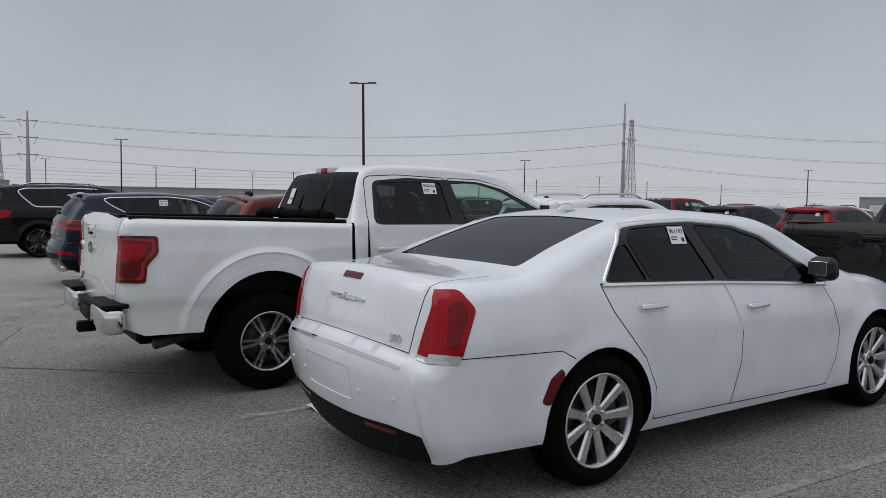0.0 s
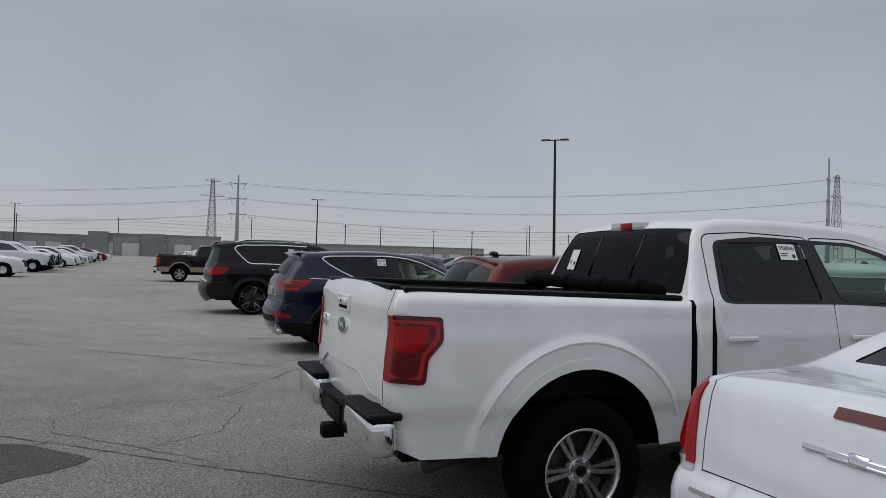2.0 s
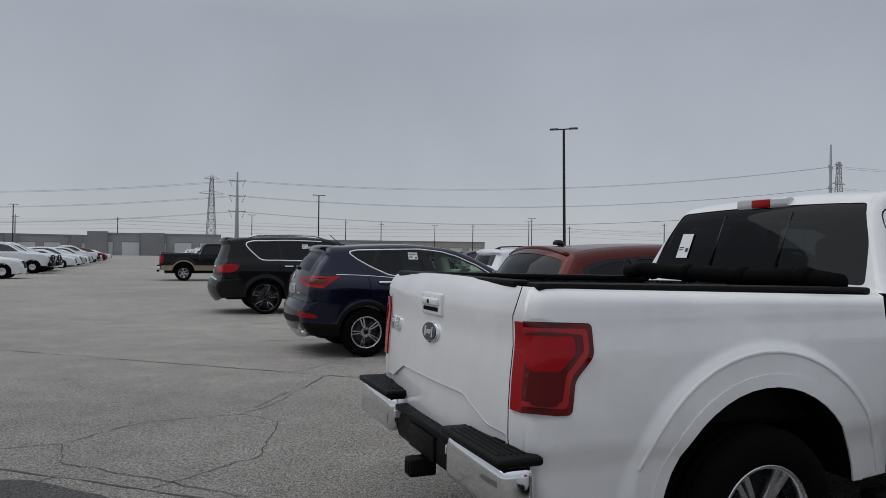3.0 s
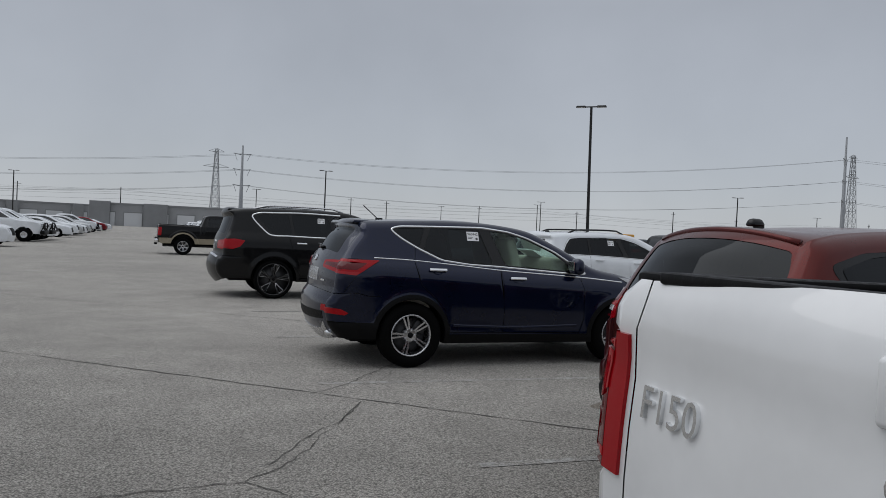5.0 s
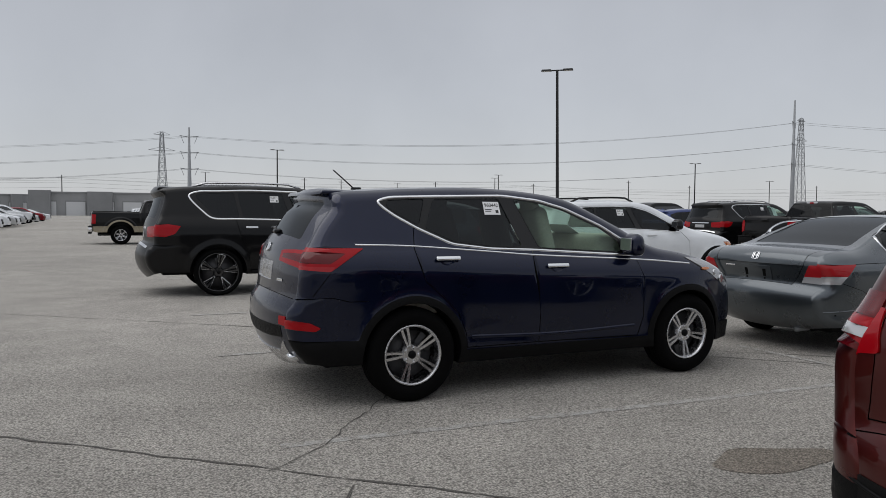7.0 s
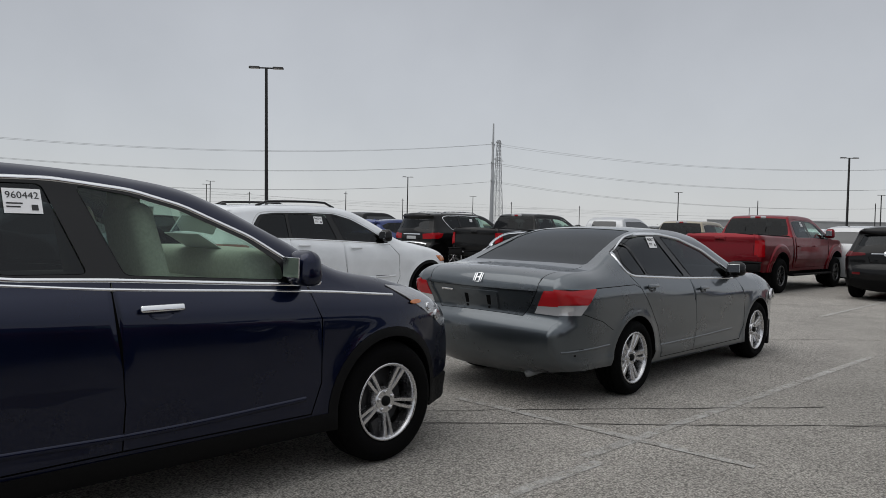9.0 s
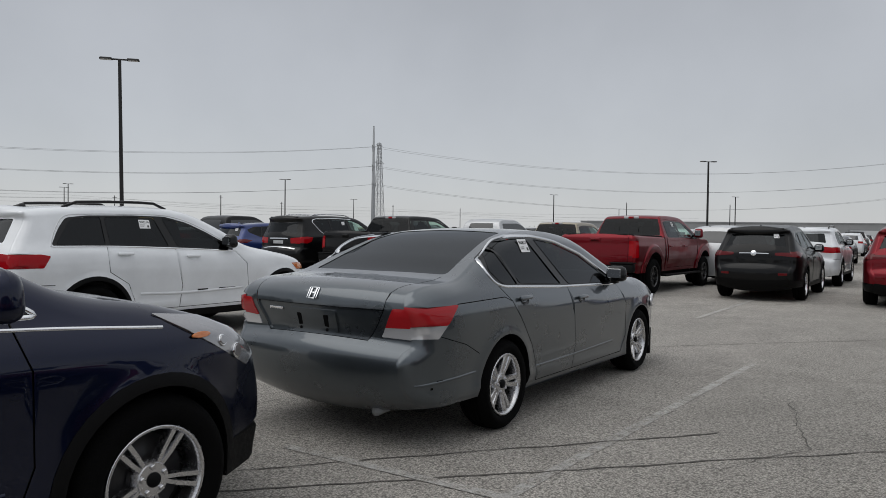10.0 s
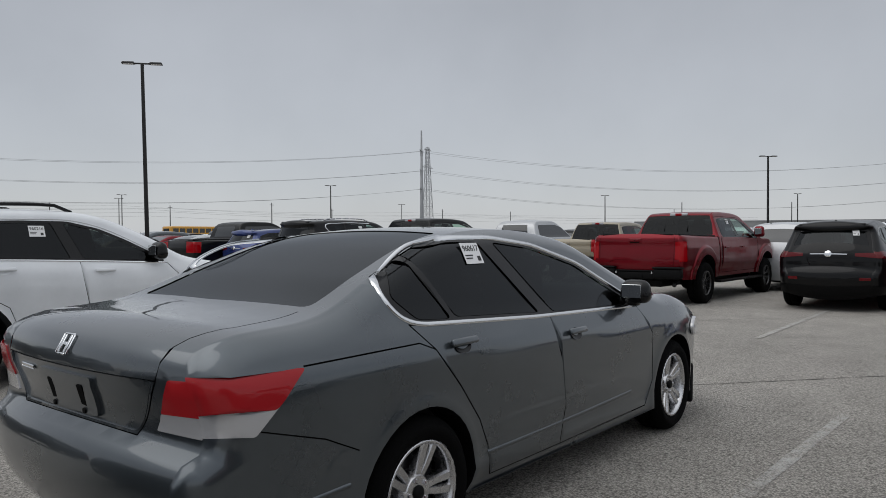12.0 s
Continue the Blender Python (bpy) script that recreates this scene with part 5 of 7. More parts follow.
def rust_suv(at, heading):
    root, S = suv(
        "suv", "rust red compact crossover parked in a bay, dark rear window", at, heading, RUST,
        rear=[(-0.78, 0.30), (-0.88, 0.42), (-0.93, 0.56), (-0.92, 0.68), (-0.85, 0.74), (-0.83, 0.95), (-0.82, 1.08), (-0.76, 1.16), (-0.62, 1.38), (-0.56, 1.47), (-0.53, 1.51), (-0.46, 1.55)],
        top=[(-0.20, 1.595), (0.40, 1.63), (0.95, 1.625), (1.40, 1.56), (1.95, 1.33), (2.30, 1.15), (2.75, 1.06), (3.10, 0.96)],
        front=[(3.35, 0.84), (3.48, 0.66), (3.50, 0.46), (3.42, 0.27)],
        belt=[(-1.1, 1.12), (-0.3, 1.12), (0.6, 1.06), (2.3, 1.0), (3.6, 0.95)], sec=SEC_SUV, W=0.92, wb=2.69, r=0.345, ra=0.40,
        dlo=[(-0.42, 1.33), (-0.46, 1.42), (-0.2, 1.49), (0.40, 1.53), (0.95, 1.53), (1.30, 1.47), (2.05, 1.12), (2.1, 1.07), (0.9, 1.10), (0.0, 1.18)],
        windows=[("rear_quarter_window", [(-0.36, 1.32), (-0.39, 1.40), (-0.15, 1.465), (0.08, 1.49), (0.03, 1.21)], TINT),
                 ("rear_door_window", [(0.09, 1.20), (0.14, 1.495), (0.80, 1.505), (0.90, 1.12)], TINT), ("front_door_window", [(1.0, 1.115), (0.90, 1.505), (1.28, 1.445), (1.9, 1.15), (1.9, 1.09)], CLEAR)],
        doors=[("rear_door", [(0.0, 1.2), (0.02, 0.90), (0.20, 0.78), (0.42, 0.55), (0.43, 0.38), (0.95, 0.38), (0.96, 1.1)]), ("front_door", [(0.96, 1.1), (0.95, 0.38), (2.0, 0.38), (2.1, 0.6), (2.12, 1.05)])],
        lamps_side=[("tail_lamp_lens", [(-0.53, 1.115), (-0.57, 1.06), (-0.72, 1.03), (-1.2, 1.03), (-1.2, 1.062), (-0.72, 1.068), (-0.64, 1.13)], CLEARLENS, "clear reversing lens"),
                    ("tail_lamp_band", [(-0.46, 1.15), (-0.51, 1.045), (-0.62, 1.008), (-1.2, 1.008), (-1.2, 1.09), (-0.72, 1.10), (-0.62, 1.162)], REDLENS, "bright red lamp band"),
                    ("tail_lamp", [(-0.40, 1.165), (-0.47, 1.03), (-0.62, 0.985), (-1.2, 0.985), (-1.2, 1.15), (-0.70, 1.185)], DEEPRED, "dark red tail lamp with clear centre")],
        lamps_rear=[("tail_lamp_lens", [(0.66, 1.02), (0.66, 1.09), (0.80, 1.10), (0.80, 1.01)], CLEARLENS, "clear reversing lens"), ("tail_lamp", [(0.57, 0.99), (0.60, 1.13), (0.85, 1.15), (0.85, 0.95)], REDLENS, "red tail lamp")],
        rear_glass=[(-0.60, 1.17), (-0.66, 1.26), (-0.56, 1.475), (0.56, 1.475), (0.66, 1.26), (0.60, 1.17), (0, 1.13)], wind=(1.45, 2.16),
        extra_rear=[("plate_recess", [(-0.40, 0.82), (-0.44, 1.0), (0.44, 1.0), (0.40, 0.82), (0.25, 0.79), (-0.25, 0.79)], RUST, -0.012, "empty plate recess"),
                    ("tailgate_latch", [(-0.09, 0.765), (-0.09, 0.785), (0.09, 0.785), (0.09, 0.765)], GAP, -0.01, ""),
                    ("bumper_pad", [(-0.9, 0.26), (-0.9, 0.56), (-0.6, 0.60), (0.6, 0.60), (0.9, 0.56), (0.9, 0.26)], PLASTIC, 0.006, "black ribbed bumper pad")],
        tail=(0.24, 0.6), clad=arch_clad(0.11, 0.05, 0.56), gapc=[[(-0.58, 1.15), (-0.60, 0.76), (0.60, 0.76), (0.58, 1.15)], [(-0.8, 0.72), (0.8, 0.72)]],
        gaps=[[(-0.9, 0.70), (-0.4, 0.70)]], rims=("plain", 5, 0.05, 0.06, 0.0), trim=None, handle_at=[(0.22, 0.95), (1.2, 0.94)], handle_mat=RUST, mirror_at=(1.95, 1.09), mirror_mat=RUST, cell=0.055)
    p, n = S.cap_at("r", 1.04, 0, 0.006)
    o = stuck(root, "badge", disc_bm(0.075, 0.008, 1.0, 0.42), CHROME, p, n, "oval badge with chrome rim")
    part("badge_face", disc_bm(0.066, 0.011, 1.0, 0.40), NAVY, o, "dark blue badge face")
    arm = [S.cap_at("r", z, y, 0.022)[0] for z, y in ((1.165, 0.03), (1.20, -0.10), (1.205, -0.24), (1.185, -0.38))]
    b = tube(arm, 0.015, 6)
    at = S.cap_at("r", 1.165, 0.03, 0.01)[0]
    rbox(0.06, 0.10, 0.045, at, 0.015, 2, bm=b)
    for z in (0.43, 0.50, 0.57):
        part("pad_rib", tube([S.cap_at("r", z, y, 0.007)[0] for y in np.linspace(-0.62, 0.62, 17)], 0.007, 5), PLASTIC, root)
    part("rear_wiper", b, TRIM, root, "black rear wiper")
    part("roof_spoiler", tube([S.cap_at("r", 1.525, y, -0.004)[0] for y in np.linspace(-0.56, 0.56, 15)], 0.024, 8), RUST, root, "rust red roof spoiler")
    part("high_brake_lamp", rbox(0.02, 0.30, 0.022, (-0.548, 0, 1.528), 0.006, 1), DEEPRED, root)
    b = rbox(0.12, 0.075, 0.05, (-0.28, 0, 1.650), 0.022, 3, (0.7, 0.7))
    rbox(0.06, 0.05, 0.06, (-0.25, 0, 1.622), 0.01, 1, bm=b)
    part("antenna_pod", b, TRIM, root, "black roof antenna pod")
    p, n = S.side_at(-0.52, 0.88, -1, 0.003)
    stuck(root, "model_script", rbox(0.15, 0.022, 0.004, (0, 0, 0), 0.004, 1), CHROME, p, n, "chrome model script")
    return root


def big_suv(at, heading, mat, label, rim_mat=DARKRIM, r=0.405, front_glass=CLEAR, number="960371", lettered=True, cell=0.065):
    root, S = suv(
        "suv", label, at, heading, mat,
        rear=[(-1.02, 0.38), (-1.12, 0.50), (-1.16, 0.66), (-1.12, 0.80), (-1.04, 0.86), (-1.02, 1.10), (-1.0, 1.20), (-0.93, 1.36), (-0.84, 1.70), (-0.93, 1.775), (-0.86, 1.82)],
        top=[(-0.5, 1.855), (0.3, 1.885), (1.2, 1.88), (1.75, 1.82), (2.2, 1.62), (2.62, 1.34), (3.0, 1.265), (3.55, 1.18)],
        front=[(3.85, 1.05), (3.97, 0.85), (3.98, 0.60), (3.88, 0.36)],
        belt=[(-1.2, 1.30), (0, 1.30), (2.5, 1.25), (4, 1.1)], sec=[(0.3, 0.10), (0.45, 0.03), (0.70, 0.01), (1.05, 0.0), (1.20, 0.02), (1.29, 0.06), (1.34, 0.09), (1.75, 0.23), (2.1, 0.34)],
        W=1.005, wb=3.075, r=r, ra=0.47, sill=0.36,
        dlo=[(-0.12, 1.325), (-0.30, 1.50), (-0.46, 1.70), (-0.30, 1.765), (0.6, 1.80), (1.4, 1.785), (1.8, 1.68), (2.42, 1.32), (2.45, 1.27), (1.0, 1.305), (0.0, 1.31)],
        windows=[("rear_quarter_window", [(-0.05, 1.36), (-0.36, 1.70), (-0.25, 1.74), (0.28, 1.765), (0.36, 1.335)], TINT), ("rear_door_window", [(0.43, 1.335), (0.35, 1.765), (1.12, 1.765), (1.25, 1.32)], TINT),
                 ("front_door_window", [(1.36, 1.32), (1.24, 1.76), (1.38, 1.755), (1.77, 1.645), (2.25, 1.35), (2.25, 1.30)], front_glass)],
        doors=[("rear_door", [(0.30, 1.31), (0.40, 0.95), (0.50, 0.75), (0.53, 0.48), (1.28, 0.48), (1.32, 0.8), (1.31, 1.30)]), ("front_door", [(1.31, 1.30), (1.32, 0.8), (1.28, 0.48), (2.38, 0.48), (2.48, 0.7), (2.5, 1.2)])],
        lamps_side=[("tail_lamp", [(-0.60, 1.19), (-0.70, 1.06), (-0.85, 1.01), (-1.3, 1.03), (-1.3, 1.20), (-0.8, 1.22)], REDLENS, "red tail lamp")],
        lamps_rear=[("tail_lamp", [(0.52, 1.0), (0.50, 1.15), (0.9, 1.20), (0.9, 1.0)], REDLENS, "red tail lamp")],
        rear_glass=[(-0.66, 1.30), (-0.58, 1.72), (0.58, 1.72), (0.66, 1.30)], wind=(1.86, 2.55),
        extra_rear=[("plate_holder", [(-0.22, 0.98), (-0.22, 1.08), (0.22, 1.08), (0.22, 0.98)], SILVER, 0.003, "plate holder"), ("tailgate_bar", [(-0.40, 1.12), (-0.40, 1.15), (0.40, 1.15), (0.40, 1.12)], CHROME, 0.006, "chrome tailgate bar"),
                    ("bumper_strip", [(-0.7, 0.80), (-0.7, 0.825), (0.7, 0.825), (0.7, 0.80)], CHROME, 0.006, "chrome bumper strip")],
        gaps=[[(-1.05, 0.86), (-0.5, 0.86)]], rims=("wedge", 5, 0.03, 0.05, 0.03) if rim_mat is DARKRIM else ("plain", 6, 0.05, 0.05, 0), rim_r=r - 0.075, rim_mat=rim_mat, trim=(0, 0.03, [(1.2, 1.30), (0.3, 1.315), (-0.08, 1.325), (-0.22, 1.42), (-0.46, 1.70), (-0.32, 1.775), (0.0, 1.79), (0.6, 1.81), (1.4, 1.795)]), 
        handle_at=[(0.56, 1.165), (1.58, 1.14)], handle_mat=CHROME, mirror_at=(2.22, 1.33), mirror_mat=mat, cell=cell, rails=(-0.4, 1.5, SATIN), flare=0.02, fz=1.1, seats=((0.3,), (1.5,)))
    p, n = S.side_at(0.98, 1.66, -1, 0.001)
    sticker(root, p, n, "" if not lettered else number)
    part("roof_spoiler", rbox(0.26, 1.2, 0.045, (-0.82, 0, 1.825), 0.018, 2, (0.8, 1)), mat, root)
    part("side_step", rbox(1.9, 0.12, 0.05, (1.5, -0.96, 0.40), 0.02, 2), PLASTIC, root)
    return root


def white_suv(at, heading, mat=None, label="white five-door off-road style SUV parked in a bay, black arches", number="960216", rails=TRIM, cell=0.055):
    mat = mat or WHITE
    root, S = suv(
        "suv", label, at, heading, mat,
        rear=[(-0.85, 0.32), (-0.95, 0.45), (-0.99, 0.62), (-0.97, 0.74), (-0.90, 0.79), (-0.88, 1.05), (-0.85, 1.15), (-0.78, 1.28), (-0.66, 1.52), (-0.72, 1.57), (-0.66, 1.605)],
        top=[(-0.3, 1.645), (0.4, 1.68), (1.0, 1.68), (1.45, 1.615), (1.95, 1.40), (2.30, 1.205), (2.75, 1.11), (3.2, 1.02)],
        front=[(3.46, 0.92), (3.56, 0.74), (3.58, 0.52), (3.48, 0.30)],
        belt=[(-1.1, 1.20), (0, 1.20), (2.1, 1.12), (3.8, 1.02)], sec=[(0.25, 0.10), (0.40, 0.035), (0.50, 0.01), (0.58, 0.02), (0.93, 0.0), (1.06, 0.008), (1.14, 0.03), (1.20, 0.07), (1.26, 0.10), (1.60, 0.23), (1.9, 0.33)],
        W=0.965, wb=2.915, r=0.375, ra=0.435, sill=0.29,
        dlo=[(-0.47, 1.21), (-0.36, 1.40), (-0.25, 1.53), (0.0, 1.56), (0.6, 1.575), (1.04, 1.57), (1.35, 1.50), (1.62, 1.385), (2.02, 1.18), (2.03, 1.13), (1.0, 1.175), (0, 1.205)],
        windows=[("rear_quarter_window", [(-0.41, 1.225), (-0.20, 1.51), (0.0, 1.54), (0.17, 1.545), (0.17, 1.22)], TINT), ("rear_door_window", [(0.23, 1.22), (0.22, 1.545), (0.88, 1.555), (1.02, 1.195)], TINT),
                 ("front_door_window", [(1.15, 1.19), (1.0, 1.555), (1.32, 1.48), (1.58, 1.37), (1.92, 1.195), (1.92, 1.155)], SHADE)],
        doors=[("rear_door", [(0.18, 1.205), (0.18, 0.90), (0.42, 0.75), (0.50, 0.55), (0.51, 0.42), (1.13, 0.42), (1.17, 0.7), (1.10, 1.17)]), ("front_door", [(1.10, 1.17), (1.17, 0.7), (1.13, 0.42), (2.15, 0.42), (2.25, 0.6), (2.22, 0.95), (2.06, 1.12)])],
        lamps_side=[("tail_lamp", [(-0.50, 1.10), (-0.58, 0.97), (-1.1, 0.96), (-1.1, 1.12), (-0.6, 1.12)], REDLENS, "red tail lamp"), ("head_lamp", [(3.1, 0.93), (3.25, 0.83), (3.7, 0.81), (3.7, 0.92)], AMBER, "headlamp with amber corner")],
        lamps_rear=[("tail_lamp", [(0.50, 0.97), (0.50, 1.11), (0.9, 1.12), (0.9, 0.96)], REDLENS, "red tail lamp")],
        rear_glass=[(-0.62, 1.22), (-0.55, 1.51), (0.55, 1.51), (0.62, 1.22)], wind=(1.5, 2.2),
        clad=arch_clad(0.09, 0.05), gaps=[[(-0.9, 0.78), (-0.46, 0.78)]], rims=("plain", 5, 0.03, 0.03, 0.03), rim_r=0.245, rim_mat=SATIN, trim=(0, 0.018, [(-0.47, 1.205), (0.3, 1.198), (1.2, 1.165), (2.03, 1.125)]),
        handle_at=[(0.38, 1.105), (1.33, 1.065)], handle_mat=mat, mirror_at=(1.92, 1.20), mirror_mat=TRIM, cell=cell, rails=(-0.2, 1.15, rails), seats=((0.35,), (1.38,)), flare=0.02)
    S.strip(root, "window_line", [(-0.48, 1.20), (-0.38, 1.41), (-0.26, 1.545), (0.0, 1.575), (0.6, 1.588), (1.05, 1.582), (1.36, 1.515), (1.63, 1.40), (2.03, 1.185)], 0.012, SILVER, 0.004, thick=0.004)
    p, n = S.side_at(0.74, 1.47, -1, 0.001)
    sticker(root, p, n, number)
    for x0, w in ((1.46, 0.16), (1.80, 0.28)):
        p, n = S.side_at(x0 + w / 2 - 0.06, 0.62, -1, 0.003)
        stuck(root, "model_script", rbox(w, 0.030, 0.004, (0, 0, 0), 0.004, 1), TRIM, p, n, "black model script as bars")
    S.strip(root, "door_moulding", [(0.58, 0.62), (1.2, 0.60), (2.15, 0.62)], 0.04, mat, 0.004, thick=0.008)
    b = rbox(0.13, 0.07, 0.06, (-0.36, 0, 1.665), 0.02, 3, (0.5, 0.6))
    part("antenna_fin", b, TRIM, root, "black roof antenna fin")
    return root


def pickup(name, label, at, heading, mat, low=None, rail=1.35, wb=3.68, r=0.400, ra=0.535, W=1.0, bed_back=-1.11, cab_x=0.84, roof=1.90, lamp=REDLENS, rims=("plain", 6, 0.03, 0.034, 0.026), rim_mat=SATIN,
           rim_r=None, number="", bumper=CHROME, handle=None, flare=0.032, cell=0.05, badge=None, lamp_shape=0, front_glass=CLEAR, mirror_mat=None, group="", cover=False, glass_door=SHADE, lower=None):
    """A crew-cab pickup with an open bed."""
    root = thing(name, label, "pickup truck", at, heading, group)
    cb = cab_x
    S = Shell(rear=[(bed_back + 0.06, 0.56), (bed_back + 0.02, 0.66), (bed_back, 0.80), (bed_back + 0.006, 1.02), (bed_back + 0.022, rail - 0.165, 1), (bed_back + 0.014, rail - 0.02), (bed_back + 0.05, rail + 0.05, 1)],
              top=[(bed_back + 0.38, rail + 0.04), (cb - 0.06, rail + 0.004, 1), (cb - 0.03, rail + 0.08), (cb + 0.10, roof - 0.14), (cb + 0.18, roof - 0.05), (cb + 0.34, roof - 0.012), (cb + 0.9, roof), (cb + 1.55, roof - 0.03),
                   (cb + 1.85, roof - 0.10), (cb + 2.50, rail + 0.06), (cb + 2.72, rail - 0.03), (cb + 3.3, rail - 0.06), (wb + 0.55, rail - 0.12)],
              front=[(wb + 0.78, rail - 0.24), (wb + 0.88, rail - 0.45), (wb + 0.90, 0.65), (wb + 0.84, 0.40)],
              belt=[(-1.5, rail), (wb + 1, rail)], sec=[(0.3, 0.09), (0.5, 0.05), (0.72, 0.032), (0.775, 0.006), (0.9, 0.0), (rail - 0.20, 0.004), (rail - 0.12, 0.022), (rail - 0.03, 0.03), (rail, 0.035), (rail + 0.05, 0.07), (roof - 0.12, 0.24), (roof + 0.2, 0.34)],
              W=W, wb=wb, r=r, ra=ra, sill=0.52, cell=cell, R=0.05, flare=flare, fw=0.15, tail=(0.05, 0.25), nose=(0.20, 0.7), crowns=(0.055, 0.02, 0.12), open_bed=(rail + 0.045, cb - 0.10), fz=rail - 0.05, arch_up=0.045)
    bz, tz = rail + 0.015, roof - 0.14
    dlo = fillet([(cb + 0.16, bz), (cb + 0.22, tz - 0.02), (cb + 0.6, tz + 0.02), (cb + 1.45, tz + 0.005), (cb + 1.75, tz - 0.06), (cb + 2.33, bz + 0.06), (cb + 2.35, bz - 0.06), (cb + 1.2, bz - 0.02), (cb + 0.22, bz - 0.02)], 0.06)
    w2 = fillet([(cb + 0.22, bz + 0.0), (cb + 0.26, tz - 0.03), (cb + 0.98, tz - 0.005), (cb + 1.02, bz - 0.0)], 0.06)
    w3 = fillet([(cb + 1.18, bz), (cb + 1.10, tz - 0.01), (cb + 1.44, tz - 0.02), (cb + 1.70, tz - 0.085), (cb + 2.20, bz + 0.05), (cb + 2.20, bz - 0.03)], 0.04)
    d1 = fillet([(cb + 0.14, tz + 0.02), (cb + 0.10, rail + 0.1), (cb + 0.10, 0.60), (cb + 1.10, 0.60), (cb + 1.12, 1.0), (cb + 1.06, tz + 0.03), (cb + 0.5, tz + 0.045)], 0.07)
    d2 = fillet([(cb + 1.06, tz + 0.03), (cb + 1.12, 1.0), (cb + 1.10, 0.60), (cb + 2.22, 0.60), (cb + 2.32, 0.8), (cb + 2.36, rail), (cb + 2.3, rail + 0.1), (cb + 1.75, tz - 0.03), (cb + 1.45, tz + 0.03)], 0.05)
    if lamp_shape == 1:
        lp = [(bed_back - 0.1, 0.92), (bed_back + 0.158, 0.92), (bed_back + 0.170, 1.05), (bed_back + 0.250, 1.14), (bed_back + 0.250, 1.265), (bed_back - 0.1, 1.27)]
        inner = [(bed_back + 0.015, 1.085), (bed_back + 0.108, 1.085), (bed_back + 0.170, 1.15), (bed_back + 0.170, 1.215), (bed_back + 0.015, 1.22)]
        inner2 = [(bed_back + 0.015, 0.955), (bed_back + 0.104, 0.955), (bed_back + 0.108, 1.06), (bed_back + 0.015, 1.06)]
        ring = [(bed_back - 0.1, 0.945), (bed_back + 0.138, 0.945), (bed_back + 0.152, 1.062), (bed_back + 0.228, 1.15), (bed_back + 0.228, 1.243), (bed_back - 0.1, 1.248)]
        core = [(bed_back - 0.1, 0.968), (bed_back + 0.118, 0.968), (bed_back + 0.132, 1.072), (bed_back + 0.206, 1.16), (bed_back + 0.206, 1.222), (bed_back - 0.1, 1.226)]
        lregs = [("tail_lamp_glow", fillet(inner, 0.02), REDLENS, 0.014, "bright red upper lens"), ("tail_lamp_reverse", fillet(inner2, 0.02), DEEPRED, 0.013, "smoked lower lens"), ("tail_lamp_core", fillet(core, 0.015), DEEPRED, 0.011, "dark red lamp core"), ("tail_lamp_ring", fillet(ring, 0.02), PALERED, 0.012, "bright red lamp ring"), ("tail_lamp", fillet(lp, 0.025), DEEPRED, 0.010, "red tail lamp cluster")]
    else:
        lp = [(bed_back - 0.1, 0.88), (bed_back + 0.15, 0.88), (bed_back + 0.17, 1.27), (bed_back - 0.1, 1.27)]
        lregs = [("tail_lamp", fillet(lp, 0.02), lamp, 0.010, "red tail lamp")]
    regions = [("rear_door_window", w2, glass_door, -0.006, "dark tinted glass"), ("front_door_window", w3, front_glass, -0.006, "lightly tinted glass"), ("window_frame", dlo, TRIM, -0.001, "black window frame")] + lregs
    if not lower:
        regions += [("wheel_arch_lip", c, mat, 0.007, "") for c in arch_clad(0.02, 0.055)(S)[:2]]
    if lower:
        regions.append(("lower_panel", [(-2, 0.3), (6, 0.3), (6, 0.78), (-2, 0.78)], lower, 0.001, "two-tone lower body"))
        regions += [("wheel_arch_moulding", c, lower, 0.005, "") for c in arch_clad(0.02, 0.07)(S)[:2]]
    regions += [("rear_door", d1, mat, 0, ""), ("front_door", d2, mat, 0, "")]
    gaps = [(d1, True, 0.008), (d2, True, 0.008), ([(cb - 0.05, rail + 0.01), (cb - 0.05, 0.45)], False, 0.012)]
    S.side(root, regions, gaps, mat)
    if lamp_shape == 1:
        for wx in (0, wb):
            S.strip(root, "wheel_arch_crease", [(wx + (ra + 0.15) * math.cos(t), S.az + (ra + 0.15) * math.sin(t)) for t in np.linspace(0.35, math.pi - 0.35, 20)], 0.020, mat, 0.004, thick=0.008)
    bz2, tz2 = rail + 0.07, roof - 0.15
    xb, xt = cb - 0.045, cb + 0.105
    capr = []
    for k in (-1, 1):
        capr.append(("tail_lamp", [("r", 0.92, k * 0.825), ("r", 1.265, k * 0.825), ("r", 1.265, k * 0.99), ("r", 0.92, k * 0.99)], lamp, 0.010, "", 0))
